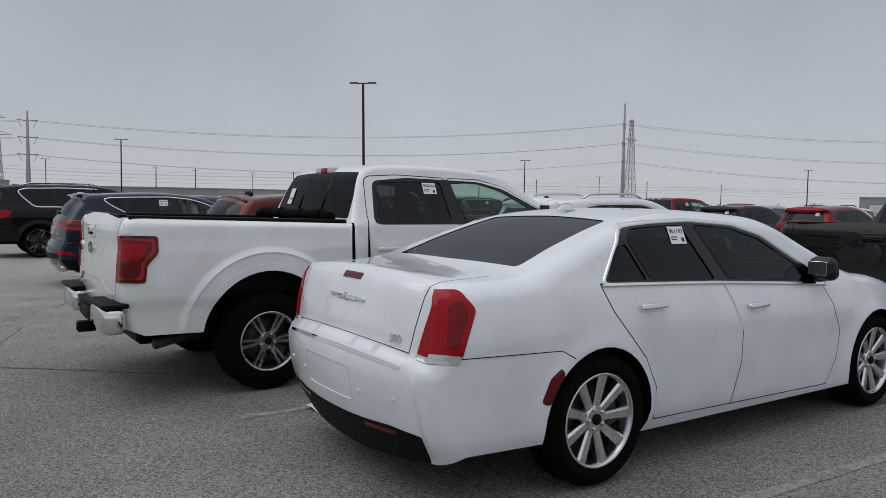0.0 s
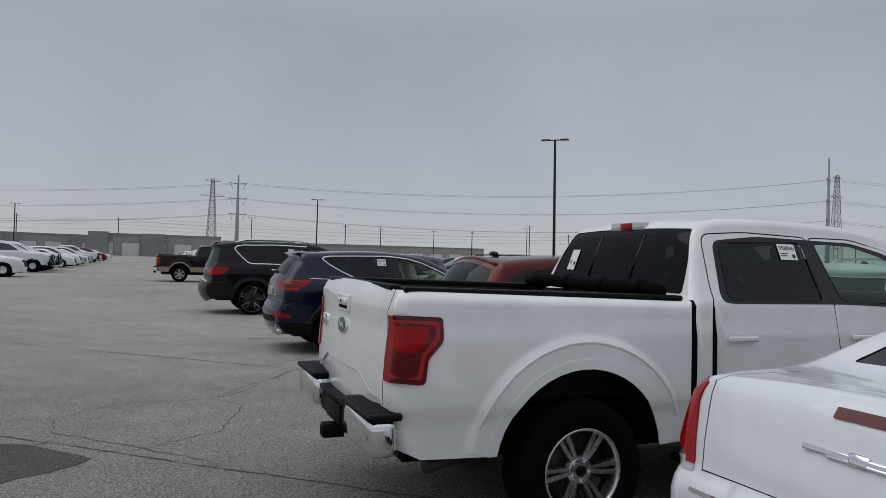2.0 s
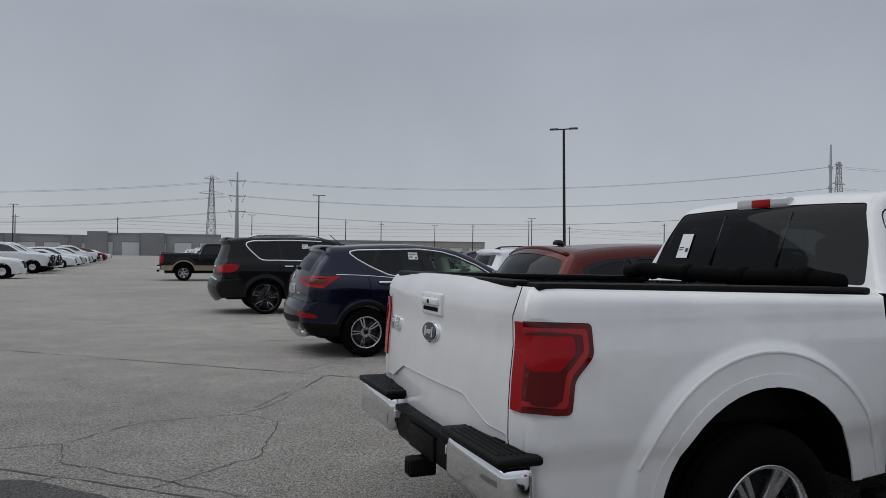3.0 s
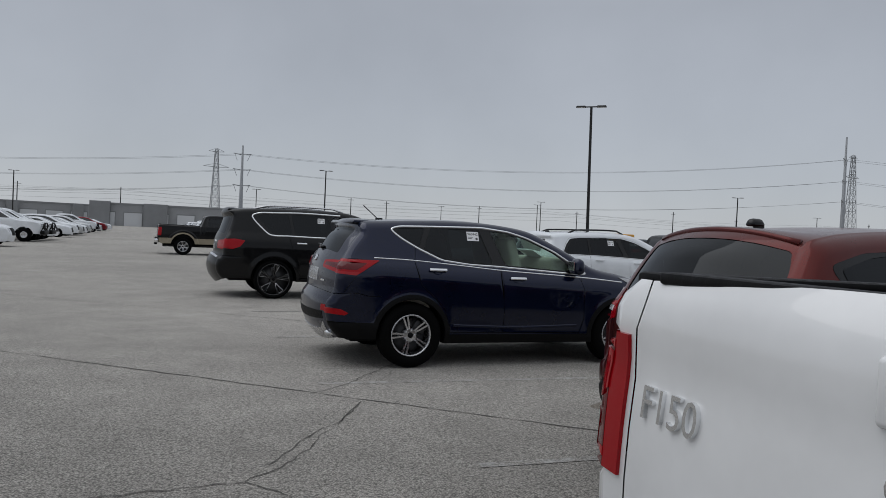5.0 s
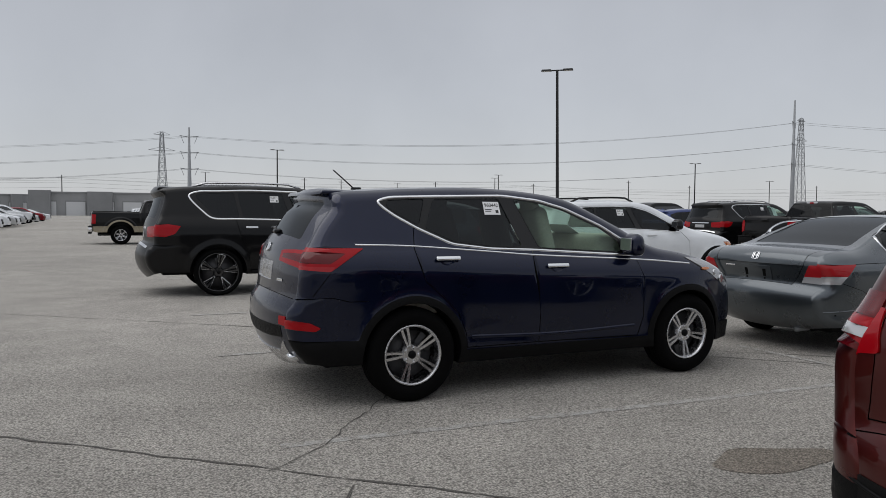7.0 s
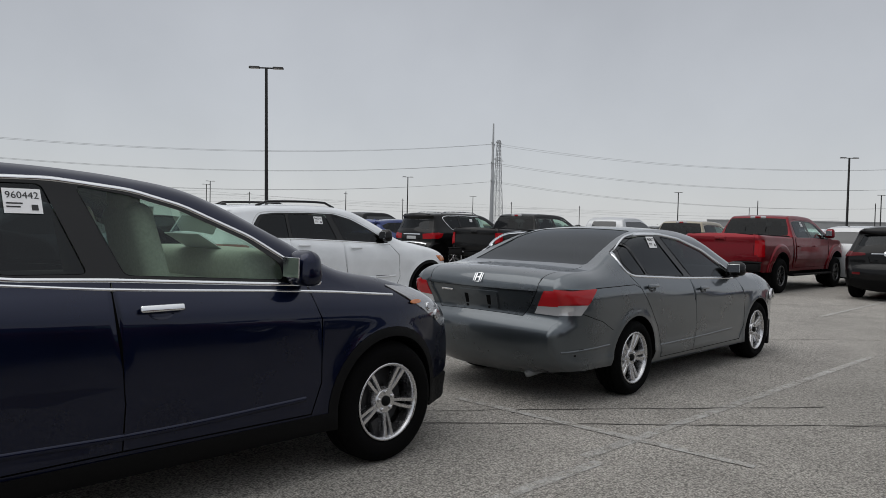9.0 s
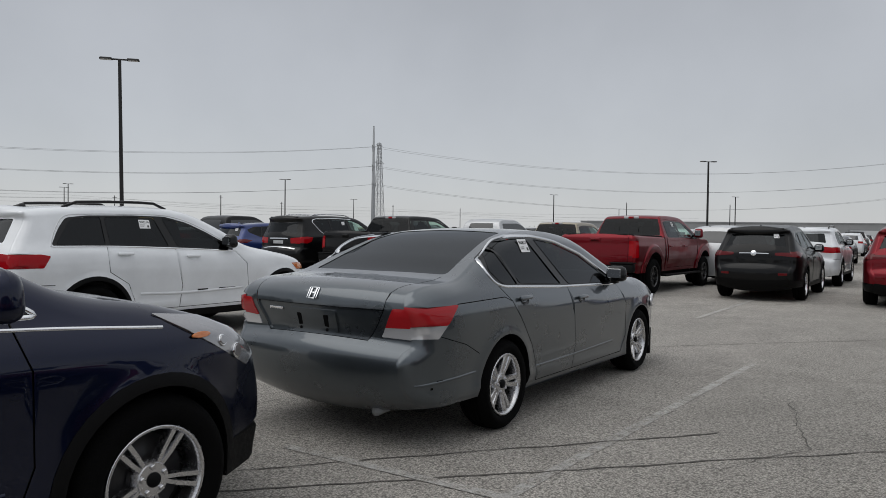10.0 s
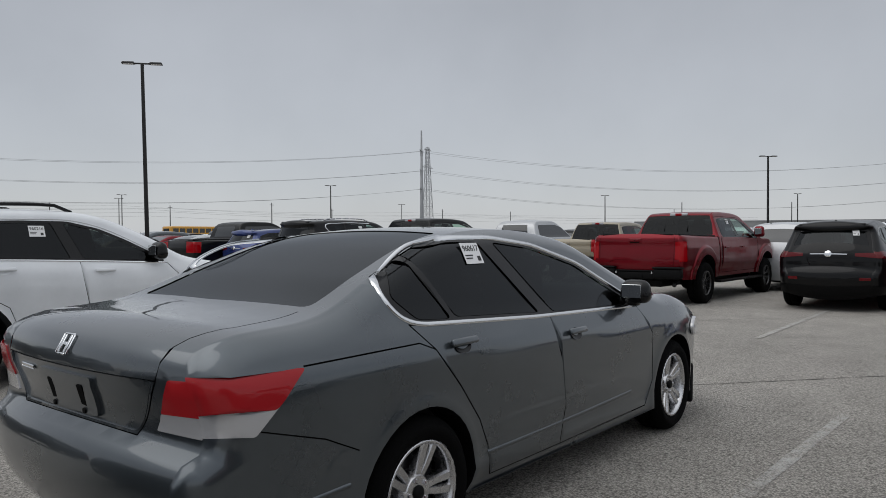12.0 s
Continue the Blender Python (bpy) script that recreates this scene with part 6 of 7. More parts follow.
    capr += [("rear_window", [("t", xb, -0.83), ("t", xt + 0.035, -0.74), ("t", xt + 0.035, 0.74), ("t", xb, 0.83)], RGLASS, -0.004, "dark rear cab window", 0.03),
             ("windscreen", [("t", cb + 1.93, -0.62), ("t", cb + 2.48, -0.76), ("t", cb + 2.53, 0), ("t", cb + 2.48, 0.76), ("t", cb + 1.93, 0.62)], CLEAR, -0.004, "", 0.04),
             ("grille", [("f", rail - 0.30, -0.5), ("f", 0.75, -0.5), ("f", 0.75, 0.5), ("f", rail - 0.30, 0.5)], CHROME if bumper is CHROME else PLASTIC, -0.005, "", 0.03),
             ("tailgate_panel", [("r", 0.70, -0.785), ("r", 0.815, -0.785), ("r", 0.825, -0.64), ("r", 0.910, -0.42), ("r", 0.910, 0.42), ("r", 0.825, 0.64), ("r", 0.815, 0.785), ("r", 0.70, 0.785)], mat, -0.011, "pressed lower panel", 0.03),
             ("tailgate", [("r", 0.68, -0.80), ("r", rail + 0.045, -0.80), ("r", rail + 0.045, 0.80), ("r", 0.68, 0.80)], mat, 0, "", 0)]
    gapc = [[("r", 0.68, -0.80), ("r", rail + 0.045, -0.80)], [("r", 0.68, 0.80), ("r", rail + 0.045, 0.80)], [("r", 0.68, -0.80), ("r", 0.68, 0.80)],
            [("t", cb + 2.6, -0.8), ("t", cb + 2.6, 0.8)]]
    S.cap(root, capr, gapc, mat)
    # bed: liner walls, floor, rails
    L = cb - 0.18 - bed_back
    tip = Matrix.Rotation(radians(0.9), 3, "Y")
    xm = bed_back + 0.08 + L / 2
    yw = W - 0.17
    b = rbox(L, 2 * yw, 0.05, (xm, 0, 0.80), 0)
    for sd in (-1, 1):
        rbox(L, 0.04, rail - 0.80, (xm, sd * yw, (rail + 0.80) / 2 - 0.01), 0.01, 1, bm=b)
        rbox(0.95, 0.22, 0.26, (0.0, sd * (yw - 0.10), 0.93), 0.05, 2, bm=b)
    rbox(0.05, 2 * yw, rail - 0.80, (cb - 0.13, 0, (rail + 0.80) / 2), 0.01, 1, bm=b)
    rbox(0.05, 1.58, rail - 0.72, (bed_back + 0.085, 0, (rail + 0.72) / 2 - 0.02), 0.01, 1, bm=b)
    part("bed_liner", b, PLASTIC, root, "black bed liner")
    for sd in (-1, 1):
        part("bed_rail", rbox(L + 0.03, 0.11, 0.035, (xm, sd * (W - 0.160), rail + 0.036), 0.012, 2, (1, 1), tip), PLASTIC, root, "black bed rail cap")
    part("tailgate_cap", rbox(0.075, 1.52, 0.03, (bed_back + 0.065, 0, rail + 0.058), 0.010, 2), PLASTIC, root, "black tailgate cap")
    # rear bumper with ribbed step pads, plate pocket and hitch
    back = bed_back - 0.01
    bb = part("rear_bumper", rbox(0.16, 0.58, 0.20, (back - 0.045, -0.70, 0.645), 0.045, 3, (0.92, 1)), bumper, root, "chrome rear bumper" if bumper is CHROME else "black rear bumper")
    part("bumper_end", rbox(0.16, 0.58, 0.20, (back - 0.045, 0.70, 0.645), 0.045, 3, (0.92, 1)), bumper, bb)
    part("bumper_centre", rbox(0.10, 0.86, 0.15, (back - 0.02, 0, 0.60), 0.03, 2), PLASTIC, bb)
    for y in (-0.70, 0.70):
        pad = part("step_pad", rbox(0.19, 0.59, 0.035, (back - 0.04, y, 0.755), 0.014, 3), PLASTIC, bb, "black ribbed step pad")
        for i in range(5):
            part("rib", rbox(0.012, 0.46, 0.007, (back - 0.105 + 0.027 * i, y, 0.774), 0.003, 1), PLASTIC, pad)
        part("plate_lamp", rbox(0.05, 0.03, 0.045, (back - 0.075, math.copysign(0.385, y), 0.655), 0.006, 1), CLEARLENS, bb, "small clear plate lamp")
    part("centre_pad", rbox(0.15, 0.82, 0.03, (back - 0.01, 0, 0.69), 0.012, 2), PLASTIC, bb)
    part("plate_pocket", rbox(0.02, 0.36, 0.12, (back - 0.074, 0, 0.60), 0.008, 2), PLASTIC, bb, "empty black plate pocket")
    hr = part("hitch_receiver", rbox(0.14, 0.09, 0.09, (back - 0.08, 0, 0.48), 0.012, 2), PLASTIC, bb)
    part("hitch_socket", rbox(0.004, 0.055, 0.055, (back - 0.151, 0, 0.48)), GAP, hr)
    # tailgate handle: a bezel, the dished recess, the pull and the lock
    p, n = S.cap_at("r", rail - 0.075, 0, 0.0)
    h = stuck(root, "tailgate_handle", rbox(0.28, 0.115, 0.020, (0, 0, 0.002), 0.009, 3, (0.95, 0.92)), mat, p, n, "moulded tailgate handle")
    part("handle_recess", rbox(0.20, 0.020, 0.006, (0, -0.024, 0.0125), 0.003, 1), GAP, h, "dark recess under the pull")
    part("pull", rbox(0.225, 0.042, 0.022, (0, 0.012, 0.016), 0.009, 3, (0.94, 0.8)), mat, h)
    part("lock", disc_bm(0.011, 0.004), PLASTIC, h).matrix_basis = Matrix.Translation((0, 0.013, 0.027))
    if badge:
        p, n = S.cap_at("r", rail - 0.215, 0, 0.004)
        bd = stuck(root, "badge", disc_bm(0.11, 0.010, *badge[1:]), TRIM if badge[0] is TRIM else CHROME, p, n, "badge with chrome rim")
        part("badge_face", disc_bm(0.10, 0.014, *badge[1:]), badge[0], bd)
        if badge[0] is NAVY:
            for x, w, hgt in ((-0.045, 0.022, 0.05), (-0.012, 0.026, 0.022), (0.018, 0.026, 0.022), (0.048, 0.014, 0.05)):
                part("badge_stroke", rbox(w, hgt, 0.003, (x, 0, 0.0155), 0.001, 1), CHROME, bd)
    hb = part("high_brake_lamp", rbox(0.06, 0.40, 0.062, (cb + 0.15, 0, roof - 0.050), 0.014, 2), CLEARLENS, root, "clear and red high brake lamp")
    part("brake_lens", rbox(0.064, 0.15, 0.052, (cb + 0.147, 0, roof - 0.050), 0.010, 2), REDLENS, hb)
    # sliding pane frame in the rear window
    for y in (-0.26, 0.26):
        a, n = S.cap_at("t", xb + 0.03, y, 0.0)
        c, n = S.cap_at("t", xt + 0.005, y, 0.0)
        part("slider_frame", tube([a, c], 0.008, 4), TRIM, root)
    handles(S, root, [(cb + 0.28, rail - 0.22), (cb + 1.32, rail - 0.22)], handle or mat, 0.23)
    mirror(S, root, cb + 2.16, rail + 0.06, mirror_mat or mat, 0.13, (0.15, 0.24, 0.25))
    running_gear(S, root, rim_r or 0.245, 0.275, rims, rim_mat)
    part("frame_rail", rbox(wb + 1.6, 0.9, 0.16, (wb / 2 - 0.1, 0, 0.44), 0.03, 1), PLASTIC, root)
    part("axle_beam", tube([(0, -0.8, r), (0, 0.8, r)], 0.06, 10), PLASTIC, root)
    part("exhaust_pipe", tube([(-0.3, -0.55, 0.44), (-0.66, -0.62, 0.42), (-0.82, -0.68, 0.40)], 0.042, 12), DISC, root, "dark steel exhaust pipe")
    for sd in (-1, 1):
        part("running_board", rbox(cb + 1.9 - 0.1, 0.16, 0.05, (cb + 1.15, sd * (W - 0.02), 0.42), 0.02, 2), PLASTIC, root, "black running board")
    cabin(S, root, cb + 0.15, cb + 2.5, rail + 0.0, SEAT, ((cb + 0.45,), (cb + 1.35,)), INNER, cb + 2.0)
    if number:
        p, n = S.side_at(cb + 0.84, tz - 0.075, -1, 0.001)
        sticker(root, p, n, number)
    return root, S

# ---- ground and its marks ----
b = bmesh.new()
bmesh.ops.create_grid(b, x_segments=40, y_segments=40, size=2500)
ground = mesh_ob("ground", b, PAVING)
ground.matrix_basis = pose(0, 60, 0)
tagged(ground, "wide worn grey asphalt car park with fine aggregate", "ground", kind="structure")


def rough_path(points, jag, step=0.12):
    """A wandering line through the points."""
    out = []
    for a, c in zip(points, points[1:]):
        a, c = Vector(a), Vector(c)
        n = max(1, int((c - a).length / step))
        d = (c - a).normalized()
        for i in range(n):
            q = a.lerp(c, i / n)
            w = noise.noise(Vector((q.x * 2.1, q.y * 2.1, 3.0))) * jag + random.uniform(-jag, jag) * 0.35
            out.append((q.x - d.y * w, q.y + d.x * w))
    out.append(tuple(points[-1]))
    return out


def ground_mark(name, path, width, z, mat, label, wobble=0.0, category="crack"):
    ob = mesh_ob(name, ribbon(path, width, z, None, wobble), mat)
    return tagged(ob, label, category, kind="structure")


def extend(a, c, s0, s1):
    a, c = Vector(a), Vector(c)
    return [tuple(a + (c - a) * s0), tuple(a), tuple(c), tuple(a + (c - a) * s1)]


for pts, w in (
        (extend((-6.39, 13.87), (-0.95, 10.81), -2.5, 2.2), 0.035), (extend((-4.84, 8.07), (-0.71, 5.81), -2.0, 3.0), 0.035),
        (extend((-8.79, 20.06), (-3.66, 17.39), -2.5, 2.5), 0.03), (extend((7.26, 15.78), (9.85, 14.28), -2.6, 4.0), 0.03),
        (extend((0.93, 14.62), (4.28, 12.54), -0.2, 2.0), 0.03), (extend((9.5, 19.9), (12.0, 18.45), -2.0, 4.0), 0.03),
        (extend((-10.5, 28.0), (-4.0, 24.6), -2.0, 2.0), 0.03), (extend((-12.0, 36.0), (-5.5, 32.6), -2.0, 2.5), 0.03)):
    ground_mark("crack", rough_path(pts, 0.025), w * 0.45, 0.004, CRACK, "long straight dark paving joint", 0.7)
for pts, w in (
        ([(-3.7, 10.15), (-3.55, 10.53), (-3.31, 11.09), (-3.15, 11.43), (-3.02, 11.87)], 0.022), ([(-3.44, 12.17), (-3.15, 12.58), (-2.62, 13.61), (-2.4, 14.3)], 0.02),
        ([(-6.2, 8.7), (-5.47, 8.82), (-5.07, 8.92), (-4.6, 9.65), (-3.79, 9.84), (-3.45, 9.5), (-3.43, 9.15), (-3.52, 8.37), (-3.89, 8.0), (-4.12, 7.74)], 0.02),
        ([(-3.79, 9.84), (-3.44, 10.49), (-3.04, 11.77)], 0.018), ([(-5.07, 8.92), (-4.9, 8.4), (-4.3, 8.0), (-3.5, 7.48)], 0.022), ([(-5.6, 8.3), (-5.05, 7.77), (-4.79, 8.09)], 0.02),
        ([(1.0, 16.0), (1.84, 16.26), (2.27, 16.34)], 0.018), ([(9.9, 18.9), (10.8, 19.3), (12.2, 19.9)], 0.02), ([(3.2, 13.0), (4.1, 12.8), (5.4, 13.4)], 0.015)):
    ground_mark("crack", rough_path(pts, 0.05, 0.08), w * 0.38, 0.005, CRACK, "thin wandering dark crack in the paving", 0.6)
LINES = [((-3.39, 12.61), (1.35, 13.36)), ((1.33, 13.48), (7.09, 14.42)), ((-1.53, 4.93), (3.4, 5.75)), ((0.3, 2.45), (3.2, 2.86)), ((-2.34, 10.12), (2.4, 10.9)),
         ((1.55, 15.15), (2.10, 12.80)), ((-4.0, 15.6), (0.9, 16.6)), ((-4.6, 18.6), (0.3, 19.6)), ((10.6, 16.9), (15.6, 17.9)), ((3.2, 22.5), (7.6, 23.4))]
for i_line, (a, c) in enumerate(LINES):
    ground_mark("parking_line", [tuple(Vector(a).lerp(Vector(c), i / 12)) for i in range(13)], 0.085, 0.0026 + 0.00035 * i_line, STRIPE, "worn white parking bay line", 0.1, "parking line")
b = bmesh.new()
ring = [b.verts.new((-5.25 + 0.85 * math.cos(t) * (1 + 0.18 * math.sin(3 * t)), 7.35 + 0.62 * math.sin(t) * (1 + 0.15 * math.cos(5 * t)), 0.003)) for t in np.linspace(0, 2 * math.pi, 33)[:-1]]
b.faces.new(ring)
tagged(mesh_ob("tar_patch", b, PATCH), "dark tar repair patch in the paving", "patch", kind="structure")
for cx, cy, rx, ry in ((-0.53, 11.79, 0.42, 0.2), (1.4, 5.6, 0.4, 0.25)):
    b = bmesh.new()
    b.faces.new([b.verts.new((cx + rx * math.cos(t) * (1 + 0.2 * math.sin(2 * t)), cy + ry * math.sin(t) * (1 + 0.2 * math.cos(3 * t)), 0.003)) for t in np.linspace(0, 2 * math.pi, 25)[:-1]])
    tagged(mesh_ob("oil_stain", b, STAIN), "brown oil stain on the paving", "stain", kind="structure")

# ---- vehicles, first row ----
white_sedan(axle(0.112, 2.997, 0.90, 11.2), 11.2)
rt, RS = pickup("pickup_truck", "pearl white crew-cab pickup with open bed parked in a bay", axle(-1.205, 5.702, 0.95), HEAD, PEARL, number="958046", lamp=REDLENS, lamp_shape=1, badge=(NAVY, 1.0, 0.48))
c = tube([(0.62, -0.84, 1.405), (0.64, -0.6, 1.432), (0.63, -0.3, 1.420), (0.62, 0, 1.423), (0.63, 0.45, 1.428), (0.61, 0.66, 1.440), (0.62, 0.84, 1.415)], 0.048, 12)
for y in (-0.62, -0.2, 0.25, 0.62):
    tube([(0.625, y - 0.05, 1.420), (0.63, y - 0.01, 1.432), (0.622, y + 0.03, 1.418)], 0.054 + 0.004 * math.sin(9 * y), 9, c)
part("rolled_bed_cover", c, RUBBER, rt, "rolled black vinyl bed cover")
p, n = RS.cap_at("r", 1.115, 0.64, 0.004)
lettering("F150", 0.11, p, n, CHROME, rt, "model_lettering", 0.006, "chrome model lettering")
p, n = RS.cap_at("t", 0.84 + 0.03, 0.55, 0.004)
sticker(rt, p, n, "", 0.11, 0.17)
rust_suv(stall(0.76, 6.69), HEAD)
blue_suv(axle(-2.41, 13.507, 0.90), HEAD)
big_suv(axle(-4.401, 21.018, 0.95), HEAD, BLACK, "large glossy black SUV with chrome window line and black wheels")
pickup("pickup_truck", "black and tan two-tone crew-cab pickup", axle(-9.907, 41.10, 0.95), HEAD, BLACK, lower=TAN, lamp=REDLENS, badge=None, number="")

# ---- second row and across the aisle ----
grey_sedan(axle(2.948, 14.517, 0.87), HEAD)
white_suv(axle(1.90, 19.85, 0.92), HEAD)
pickup("pickup_truck", "black crew-cab pickup with dark tailgate badge", stall(5.25, 0.45), HEAD, BLACK, bumper=PLASTIC, badge=(TRIM, 0.8, 0.9), number="")
white_suv(stall(5.2, 5.6), HEAD, label="white SUV with bright roof rails", number="", rails=SATIN)
pickup("pickup_truck", "dark red crew-cab pickup with black wheels", axle(14.647, 20.064, 0.95, 9), 9, RED, bumper=PLASTIC, rim_mat=DARKRIM, r=0.42, wb=3.74, number="960155")
pickup("pickup_truck", "black crew-cab pickup parked beside a black SUV", stall(17.6, 22.4), HEAD, BLACK, bumper=PLASTIC, number="")
big_suv(stall(17.7, 25.3), HEAD, BLACK, "large black SUV with chrome tailgate bars", SATIN, number="", lettered=False, cell=0.09)
pickup("pickup_truck", "tan crew-cab pickup with dark rear window", stall(23.2, 19.3), HEAD, TAN, bumper=PLASTIC, number="", roof=1.82, rail=1.22)


def crossover(at, heading, mat, label):
    """A black mid-size crossover with a chrome tailgate bar."""
    root, S = suv(
        "suv", label, at, heading, mat,
        rear=[(-0.85, 0.30), (-0.95, 0.42), (-1.0, 0.58), (-0.98, 0.70), (-0.92, 0.76), (-0.90, 0.98), (-0.86, 1.10), (-0.76, 1.24), (-0.62, 1.47), (-0.72, 1.53), (-0.66, 1.575)],
        top=[(-0.3, 1.61), (0.4, 1.655), (0.95, 1.64), (1.40, 1.57), (1.95, 1.32), (2.35, 1.12), (2.75, 1.04), (3.15, 0.95)], front=[(3.4, 0.84), (3.55, 0.66), (3.58, 0.46), (3.48, 0.27)],
        belt=[(-1.1, 1.10), (0, 1.08), (2.3, 1.0), (3.6, 0.95)], sec=SEC_SUV, W=0.92, wb=2.75, r=0.36, ra=0.41,
        dlo=[(-0.50, 1.32), (-0.55, 1.42), (-0.2, 1.52), (0.9, 1.56), (1.3, 1.49), (2.1, 1.10), (1.0, 1.10), (0, 1.15)],
        windows=[("rear_quarter_window", [(-0.42, 1.32), (-0.15, 1.49), (0.1, 1.51), (0.0, 1.19)], TINT), ("rear_door_window", [(0.06, 1.18), (0.16, 1.515), (0.85, 1.53), (0.95, 1.12)], TINT), ("front_door_window", [(1.05, 1.12), (0.95, 1.53), (1.28, 1.465), (1.95, 1.12)], SHADE)],
        doors=[("rear_door", [(0.0, 1.12), (0.05, 0.85), (0.42, 0.55), (0.43, 0.38), (1.0, 0.38), (1.0, 1.08)]), ("front_door", [(1.0, 1.08), (1.0, 0.38), (2.05, 0.38), (2.15, 0.6), (2.15, 1.03)])],
        lamps_side=[("tail_lamp", [(-0.45, 1.05), (-0.7, 0.96), (-1.1, 0.98), (-1.1, 1.08), (-0.7, 1.09)], DEEPRED, "red tail lamp")],
        lamps_rear=[("tail_lamp", [(0.42, 0.985), (0.42, 1.03), (0.85, 1.08), (0.85, 0.97)], DEEPRED, "red tail lamp"), ("rear_reflector", [(0.5, 0.58), (0.5, 0.62), (0.8, 0.63), (0.8, 0.58)], DEEPRED, "dark red reflector")],
        rear_glass=[(-0.62, 1.17), (-0.52, 1.47), (0.52, 1.47), (0.62, 1.17)], wind=(1.45, 2.2),
        extra_rear=[("tailgate_bar", [(-0.30, 1.004), (-0.30, 1.018), (0.30, 1.018), (0.30, 1.004)], CHROME, 0.008, "chrome tailgate bar"), ("plate_recess", [(-0.3, 0.80), (-0.36, 0.96), (0.36, 0.96), (0.3, 0.80)], mat, -0.012, "empty plate recess"),
                    ("bumper_pad", [(-0.9, 0.26), (-0.9, 0.50), (0.9, 0.50), (0.9, 0.26)], PLASTIC, 0.005, "black bumper pad")],
        clad=arch_clad(0.10, 0.04, 0.48), rims=("plain", 5, 0.03, 0.03, 0.026), handle_at=[(0.2, 0.94), (1.25, 0.93)], handle_mat=mat, mirror_at=(2.0, 1.08), mirror_mat=mat, cell=0.075)
    p, n = S.cap_at("r", 1.01, 0, 0.012)
    stuck(root, "badge", disc_bm(0.06, 0.008), CHROME, p, n, "round chrome badge")
    p, n = S.cap_at("r", 1.38, -0.40, 0.004)
    sticker(root, p, n, "", 0.11, 0.12)
    b = rbox(0.06, 0.12, 0.04, (-0.82, 0, 1.17), 0.015, 2)
    tube([(-0.83, 0, 1.18), (-0.78, -0.32, 1.21)], 0.012, 6, b)
    part("rear_wiper", b, TRIM, root)
    part("roof_spoiler", rbox(0.2, 1.1, 0.04, (-0.62, 0, 1.575), 0.016, 2, (0.8, 1)), mat, root)
    part("antenna_fin", rbox(0.12, 0.05, 0.06, (-0.3, 0, 1.64), 0.02, 2, (0.4, 0.6)), mat, root)
    return root


crossover(stall(18.4, 11.4), HEAD, BLACK, "black crossover with chrome tailgate bar parked in a bay")
crossover(stall(18.3, 8.45), HEAD, RED, "dark red crossover parked in a bay")
crossover(stall(17.9, 28.4), HEAD, BLUE, "blue crossover with tinted rear window")
white_suv(stall(24.2, 11.3), HEAD, label="white SUV parked behind a black crossover", number="", cell=0.09)
big_suv(stall(24.3, 8.1), HEAD, BLACK, "black SUV at the end of a row", SATIN, number="", lettered=False, cell=0.09)

# ---- far vehicles, one lean build of each kind, then copies in other paints ----
FARGLASS = material("far_tinted_glass", (0.012, 0.014, 0.016), 0.05, 0.0, 0.6)


